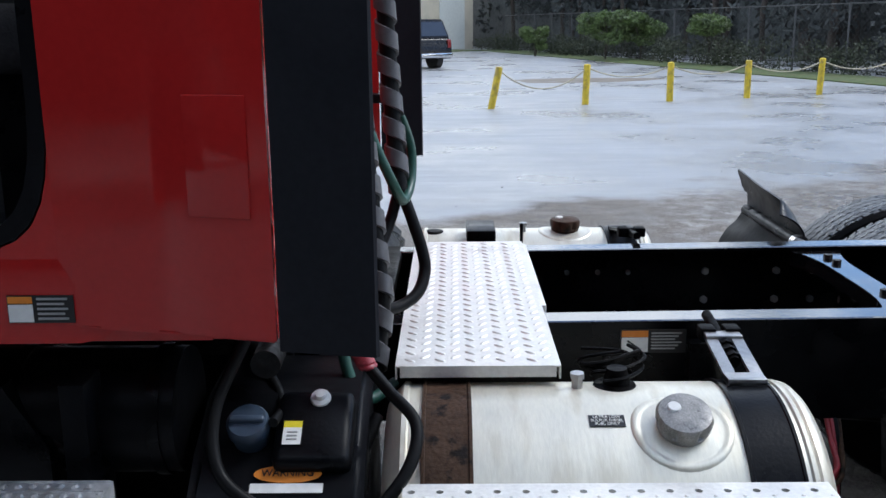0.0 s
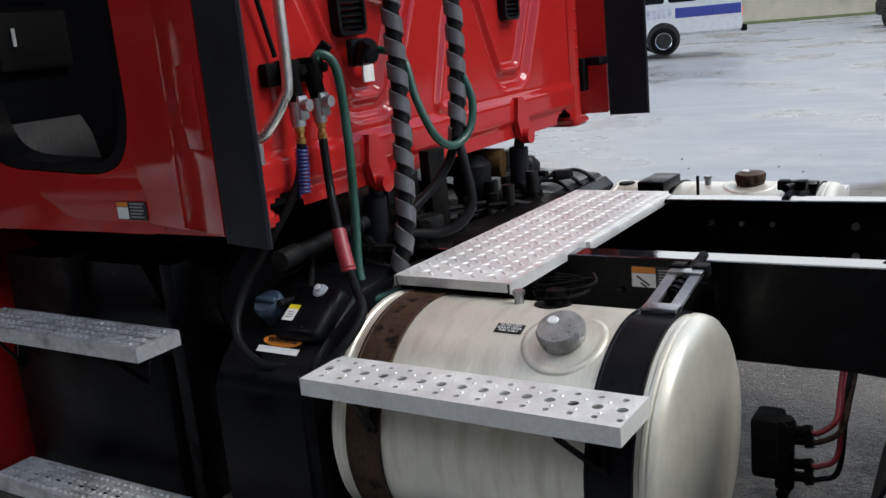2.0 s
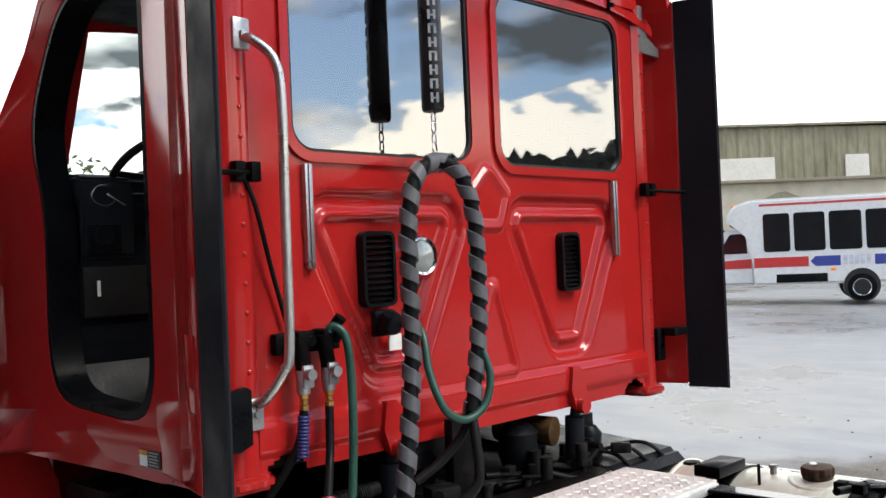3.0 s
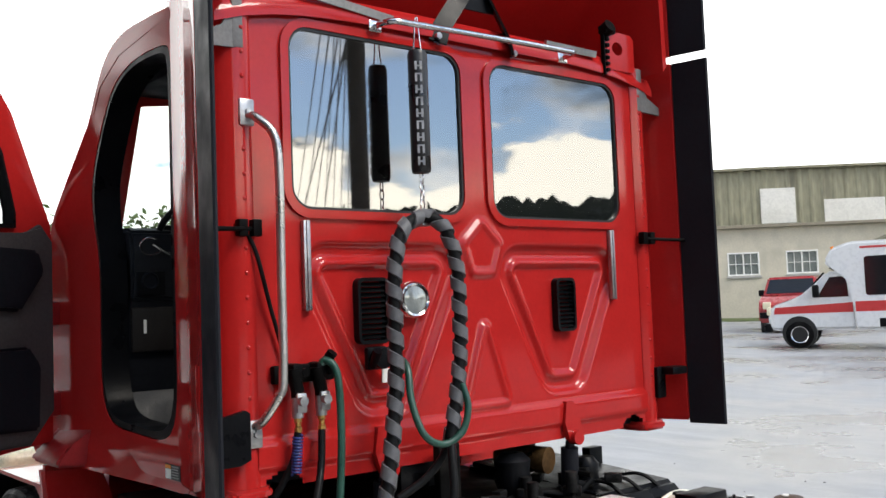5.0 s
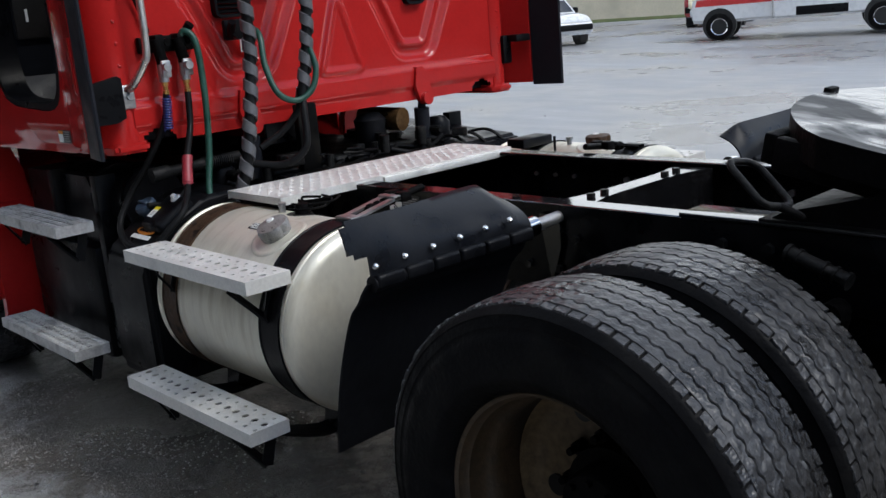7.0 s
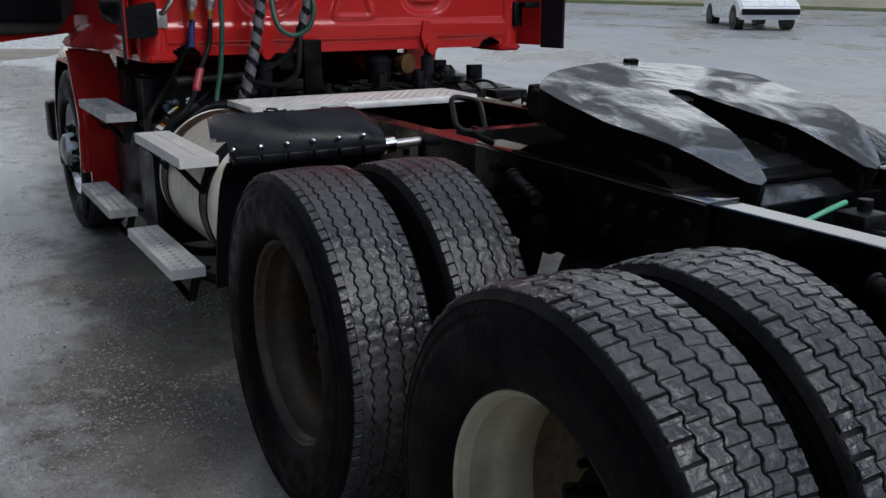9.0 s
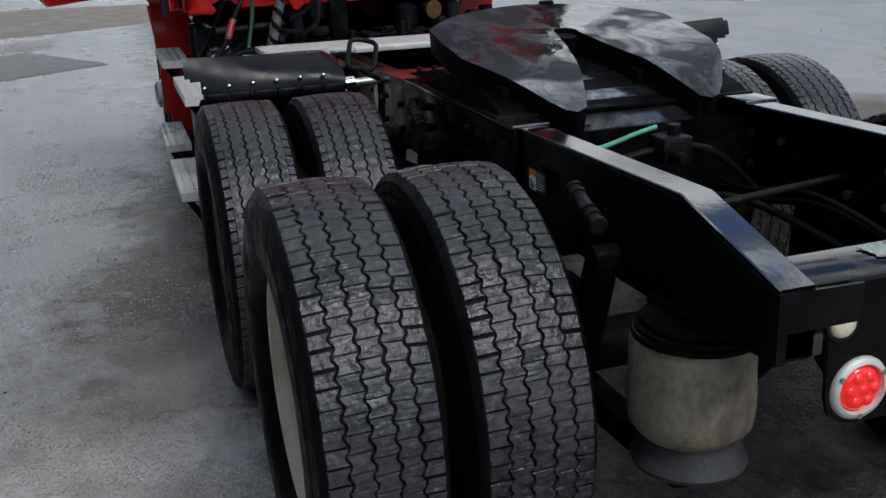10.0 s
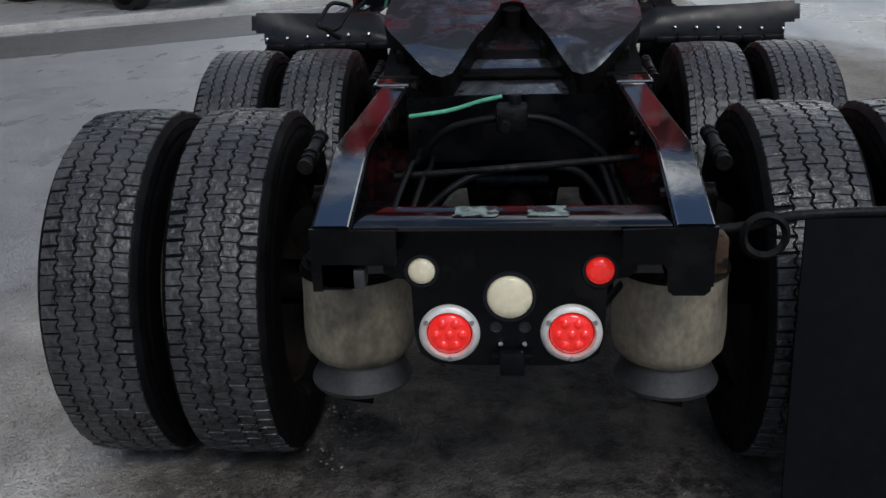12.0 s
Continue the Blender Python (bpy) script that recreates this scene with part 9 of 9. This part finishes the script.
def car(name, label, m, paint, length, width, body, glass_line, wheels, wheel_r, lights, rim=CHROME):
    """A parked car from its side outline; the front towards -x in its own space."""
    th = thing(name, label, "car")
    hw = width / 2
    bm = bmesh.new()
    prism(bm, body, "y", -hw, hw)
    bmesh.ops.bevel(bm, geom=[e for e in bm.edges], offset=0.06, segments=3, affect="EDGES", clamp_overlap=True)
    part("body", bm, paint, th, "", 40)
    top = max(z for _, z in glass_line)
    lo = min(z for _, z in glass_line)
    bm = bmesh.new()
    prism(bm, glass_line, "y", -hw * 0.97, hw * 0.97)
    for v in bm.verts:
        v.co.y *= 1 - 0.16 * (v.co.z - lo) / (top - lo)
    bmesh.ops.bevel(bm, geom=list(bm.edges), offset=0.05, segments=2, affect="EDGES", clamp_overlap=True)
    part("cabin", bm, paint, th, "", 40)
    cx = sum(p[0] for p in glass_line) / len(glass_line)
    cz = (top + lo) / 2
    for s in (-1, 1):
        bm = bmesh.new()
        pts = [(cx + (x - cx) * 0.84, cz + (z - cz) * 0.72) for x, z in glass_line]
        prism(bm, pts, "y", min(s * hw * 0.90, s * hw * 0.985), max(s * hw * 0.90, s * hw * 0.985))
        for v in bm.verts:
            v.co.y *= 1 - 0.155 * (v.co.z - lo) / (top - lo)
        part("side_window", bm, DARKGLASS, th, "dark tinted side window", 40)
    xs2 = sorted(glass_line)
    for e0, e1, sg in ((xs2[0], xs2[1], -1), (xs2[-1], xs2[-2], 1)):
        bm = bmesh.new()
        p, q = Vector((e0[0], 0, e0[1])), Vector((e1[0], 0, e1[1]))
        nrm = Vector((q.z - p.z, 0, p.x - q.x)).normalized() * 0.02
        if nrm.x * sg < 0:
            nrm = -nrm
        a2, b3 = p.lerp(q, 0.14), p.lerp(q, 0.86)
        wv = hw * 0.84
        vs = [bm.verts.new(v) for v in (a2 + nrm + Vector((0, -wv, 0)), a2 + nrm + Vector((0, wv, 0)), b3 + nrm + Vector((0, wv * 0.88, 0)), b3 + nrm + Vector((0, -wv * 0.88, 0)))]
        us = [bm.verts.new(v.co - nrm * 2) for v in vs]
        bm.faces.new(vs)
        bm.faces.new(us[::-1])
        for k in range(4):
            bm.faces.new((vs[k], vs[(k + 1) % 4], us[(k + 1) % 4], us[k]))
        part("end_window", bm, DARKGLASS, th, "dark glass", 40)
    for x in wheels:
        for s in (-1, 1):
            bm = bmesh.new()
            cyl(bm, (x, s * (hw - 0.26), wheel_r), (x, s * (hw + 0.006), wheel_r), wheel_r * 1.16, 28)
            part("wheel_arch", bm, INK, th, "", 40)
            car_wheel(th, x, s * (hw - 0.10), wheel_r, 0.22, s, rim)
    for x, y, z, w, h, lm in lights:
        bm = bmesh.new()
        box(bm, x - 0.05, x + 0.05, y - w / 2, y + w / 2, z - h / 2, z + h / 2, 0.02)
        part("lamp", bm, lm, th, "", 40)
    xr = max(p[0] for p in body)
    xf = min(p[0] for p in body)
    for x in (xf, xr):
        bm = bmesh.new()
        box(bm, x - 0.08, x + 0.08, -hw * 0.96, hw * 0.96, 0.42, 0.60, 0.03)
        part("bumper", bm, CHROME if paint is CARBLACK else PLASTIC, th, "", 40)
    for s in (-1, 1):
        bm = bmesh.new()
        box(bm, min(p[0] for p in glass_line) + 0.35, min(p[0] for p in glass_line) + 0.5, s * (hw + 0.06) - 0.09, s * (hw + 0.06) + 0.09, lo + 0.02, lo + 0.2, 0.03)
        part("mirror", bm, PLASTIC, th, "", 40)
    th.matrix_world = m
    return th


CARBLACK = mat("black_car_paint", (0.006, 0.006, 0.007), 0.3, var=0.2, coat=0.25, ior=1.3)
CARRED = mat("red_car_paint", (0.36, 0.02, 0.02), 0.3, var=0.1, coat=1.0)
CARWHITE = mat("white_car_paint", (0.74, 0.75, 0.76), 0.3, var=0.02, coat=1.0)
suv_body = [(-2.6, 0.38), (-2.62, 0.85), (-2.45, 1.05), (-1.35, 1.14), (2.45, 1.18), (2.58, 1.0), (2.6, 0.38)]
suv_glass = [(-1.45, 1.12), (-0.75, 1.86), (2.2, 1.88), (2.48, 1.14)]
sg = Matrix.Translation((-2.6, 38.6, 0.0)) @ Matrix.Rotation(radians(-56), 4, "Z") @ Matrix.Diagonal((1.06, 1.06, 1.04, 1))
car("suv", "black sport utility vehicle with roof rails, parked on the wet yard", sg, CARBLACK, 5.2, 2.0, suv_body, suv_glass, (-1.6, 1.5), 0.39,
    [(2.58, -0.85, 0.95, 0.14, 0.34, CARLENS), (2.58, 0.85, 0.95, 0.14, 0.34, CARLENS)])
small_body = [(-1.95, 0.30), (-1.98, 0.75), (-1.75, 0.98), (-1.0, 1.08), (1.85, 1.08), (1.95, 0.8), (1.95, 0.30)]
small_glass = [(-1.1, 1.04), (-0.70, 1.60), (1.5, 1.62), (1.85, 1.06)]
rc = Vector((-17.62, 31.77, 0))
car("red_car", "red boxy hatchback car parked behind the bus", Matrix.Translation((rc.x, rc.y, ground_z(rc.x, rc.y))) @ Matrix.Rotation(radians(113), 4, "Z") @ Matrix.Diagonal((1.1, 1.2, 1.3, 1)), CARRED, 3.9, 1.75, small_body, small_glass, (-1.25, 1.25), 0.32,
    [(-1.95, -0.62, 0.78, 0.24, 0.2, LENSCLEAR), (-1.95, 0.62, 0.78, 0.24, 0.2, LENSCLEAR)])
wc = Vector((-18.5, 22.1, 0))
car("white_car", "white car parked on the wet yard", Matrix.Translation((wc.x, wc.y, ground_z(wc.x, wc.y))) @ Matrix.Rotation(radians(150), 4, "Z"), CARWHITE, 4.4, 1.8,
    [(-2.2, 0.28), (-2.22, 0.65), (-1.9, 0.85), (-0.9, 0.95), (1.9, 1.0), (2.2, 0.9), (2.22, 0.28)], [(-1.0, 0.92), (-0.3, 1.42), (1.0, 1.44), (1.75, 0.97)], (-1.4, 1.35), 0.33,
    [(2.2, -0.7, 0.8, 0.3, 0.15, CARLENS), (2.2, 0.7, 0.8, 0.3, 0.15, CARLENS)])
pc = Vector((-12.6, -7.6, 0))
car("white_pickup", "white work vehicle with large wheels beyond the kerb", Matrix.Translation((pc.x, pc.y, ground_z(pc.x, pc.y))) @ Matrix.Rotation(radians(58), 4, "Z"), CARWHITE, 5.4, 2.0,
    [(-2.7, 0.5), (-2.7, 1.1), (-1.4, 1.2), (2.7, 1.25), (2.7, 0.5)], [(-1.5, 1.18), (-0.9, 1.85), (0.6, 1.85), (0.9, 1.22)], (-1.7, 1.7), 0.41,
    [(2.7, -0.85, 1.0, 0.14, 0.3, CARLENS), (2.7, 0.85, 1.0, 0.14, 0.3, CARLENS)])


def bus():
    """A white cutaway shuttle bus with red and blue stripes; front towards -x in its own space."""
    th = thing("shuttle_bus", "white shuttle bus with red and blue stripes and dark windows", "bus")
    hw = 1.15
    bm = bmesh.new()
    body = [(-0.76, 0.50), (-0.76, 1.15), (-0.90, 1.95), (-1.50, 2.25), (-1.58, 2.45), (-1.35, 2.78), (-0.8, 2.95), (4.9, 2.95), (5.05, 2.8), (5.05, 0.50)]
    prism(bm, body, "y", -hw, hw)
    bmesh.ops.bevel(bm, geom=list(bm.edges), offset=0.07, segments=3, affect="EDGES", clamp_overlap=True)
    part("coach_body", bm, CARWHITE, th, "", 40)
    bm = bmesh.new()
    prism(bm, [(-3.37, 0.55), (-3.42, 0.95), (-3.27, 1.22), (-2.30, 1.44), (-1.55, 2.14), (-0.7, 2.14), (-0.7, 0.5), (-3.2, 0.5)], "y", -1.0, 1.0)
    bmesh.ops.bevel(bm, geom=list(bm.edges), offset=0.08, segments=3, affect="EDGES", clamp_overlap=True)
    part("van_cab", bm, CARWHITE, th, "", 40)
    for s in (-1, 1):
        yy = sorted((s * 0.99, s * 1.008))
        bm = bmesh.new()
        prism(bm, [(-1.86, 1.42), (-1.46, 1.98), (-0.95, 2.0), (-0.92, 1.42)], "y", *yy)
        part("cab_window", bm, DARKGLASS, th, "", 40)
        yo = sorted((s * 1.14, s * 1.158))
        for x0, x1 in ((-0.40, 0.42), (0.54, 1.48), (1.60, 2.56), (2.68, 3.64), (3.76, 4.75)):
            bm = bmesh.new()
            prism(bm, rounded(x1 - x0, 1.08, 0.09, 4, (x0 + x1) / 2, 1.98), "y", *yo)
            part("coach_window", bm, DARKGLASS, th, "dark rounded bus window", 40)
        for x0, x1, m2, nm in ((-0.72, 0.95, BUSRED, "red_stripe"), (2.9, 5.0, BUSBLUE, "blue_stripe"), (1.0, 1.9, BUSBLUE, "blue_arrow")):
            bm = bmesh.new()
            pts = [(x0, 1.0), (x0, 1.28), (x1, 1.28), (x1, 1.0)]
            if nm == "blue_arrow":
                pts = [(x0, 1.14), (x0 + 0.16, 1.28), (x1, 1.28), (x1, 1.0), (x0 + 0.16, 1.0)]
            prism(bm, pts, "y", *sorted((s * 1.14, s * 1.154)))
            part(nm, bm, m2, th, "")
        bm = bmesh.new()
        prism(bm, [(-3.22, 0.98), (-3.17, 1.16), (-0.8, 1.26), (-0.8, 0.99)], "y", *yy)
        part("red_stripe", bm, BUSRED, th, "")
        bm = bmesh.new()
        box(bm, -0.5, 4.85, *sorted((s * 1.13, s * 1.154)), 2.74, 2.80)
        part("roof_stripe", bm, BUSRED, th, "")
        bm = bmesh.new()
        for k in range(5):
            x = 1.98 + 0.17 * k
            box(bm, x, x + 0.12, *sorted((s * 1.14, s * 1.155)), 1.02, 1.28)
            box(bm, x + 0.03, x + 0.09, *sorted((s * 1.14, s * 1.158)), 1.09, 1.21)
        part("logo_blocks", bm, mat("pale_logo", (0.55, 0.58, 0.66), 0.4), th, "pale lettering shapes in the stripe")
        bm = bmesh.new()
        box(bm, -0.05, 1.5, *sorted((s * 1.14, s * 1.156)), 0.56, 0.80, 0.005)
        part("skirt_vent", bm, PLASTIC, th, "black skirt vent", 40)
        bm = bmesh.new()
        box(bm, -1.32, -1.15, *sorted((s * 1.12, s * 1.125)), 2.42, 2.58)
        part("number_bar", bm, INK, th, "small dark marking")
        bm = bmesh.new()
        box(bm, 1.6, 1.75, *sorted((s * 1.14, s * 1.165)), 0.86, 0.94, 0.01)
        part("side_marker", bm, LENSAMBER, th, "lit amber side marker", 40)
        bm = bmesh.new()
        box(bm, -1.98, -1.78, *sorted((s * 1.06, s * 1.34)), 1.42, 1.78, 0.04)
        part("mirror", bm, PLASTIC, th, "black wing mirror", 40)
        for x in (-2.45, 2.5):
            bm = bmesh.new()
            cyl(bm, (x, s * 0.7, 0.44), (x, s * (1.005 if x < 0 else 1.152), 0.44), 0.47, 28)
            part("wheel_arch", bm, INK, th, "", 40)
            car_wheel(th, x, s * (0.92 if x < 0 else 1.06), 0.385, 0.22, s, CHROME)
        bm = bmesh.new()
        box(bm, -3.45, -3.33, min(s * 0.62, s * 0.95), max(s * 0.62, s * 0.95), 0.95, 1.18, 0.03)
        part("headlamp", bm, LENSCLEAR, th, "", 40)
        bm = bmesh.new()
        box(bm, 5.02, 5.08, min(s * 0.9, s * 1.05), max(s * 0.9, s * 1.05), 0.9, 1.2, 0.02)
        part("tail_lamp", bm, LENSRED, th, "", 40)
    for x0, x1, w2, h2 in ((-3.54, -3.34, 0.98, 0.72), (5.02, 5.2, 1.1, 0.68)):
        bm = bmesh.new()
        box(bm, x0, x1, -w2, w2, 0.48, h2, 0.04)
        part("bumper", bm, PLASTIC, th, "black bumper", 40)
    bm = bmesh.new()
    vs = [(-2.26, -0.86, 1.50), (-2.26, 0.86, 1.50), (-1.62, 0.80, 2.10), (-1.62, -0.80, 2.10)]
    a2 = [bm.verts.new(v) for v in vs]
    b3 = [bm.verts.new(Vector(v) + Vector((-0.03, 0, 0.03))) for v in vs]
    bm.faces.new(a2)
    bm.faces.new(b3)
    for k in range(4):
        bm.faces.new((a2[k], a2[(k + 1) % 4], b3[(k + 1) % 4], b3[k]))
    part("windscreen", bm, DARKGLASS, th, "dark windscreen", 40)
    bm = bmesh.new()
    for y in (-0.8, 0, 0.8):
        cyl(bm, (-1.32, y, 2.78), (-1.34, y, 2.84), 0.05, 10)
    part("roof_markers", bm, LENSAMBER, th, "", 40, kind="stuff")
    # a short wheelbase, with round wheels
    for ob in th.children:
        shift = -2.45 if min(v.co.x for v in ob.data.vertices) < -1.8 else 2.5
        wheely = ob.name.startswith("wheel")
        for o2 in [ob] + list(ob.children):
            for v in o2.data.vertices:
                v.co.x = v.co.x + (BUS_K - 1) * shift if wheely else v.co.x * BUS_K
    return th


BUS_K = 0.87
BUSRED = mat("red_stripe_vinyl", (0.55, 0.04, 0.04), 0.4, var=0.08)
BUSBLUE = mat("blue_stripe_vinyl", (0.04, 0.06, 0.30), 0.4, var=0.08)
the_bus = bus()
w1 = Vector((-12.58, 23.2, 0))
ba = radians(25)
bus_m = Matrix.Translation((w1.x, w1.y, ground_z(w1.x, w1.y))) @ Matrix.Rotation(ba, 4, "Z") @ Matrix.Diagonal((1.02, 1.02, 1.02, 1)) @ Matrix.Translation((2.45 * BUS_K, 0.95, 0))
the_bus.matrix_world = bus_m
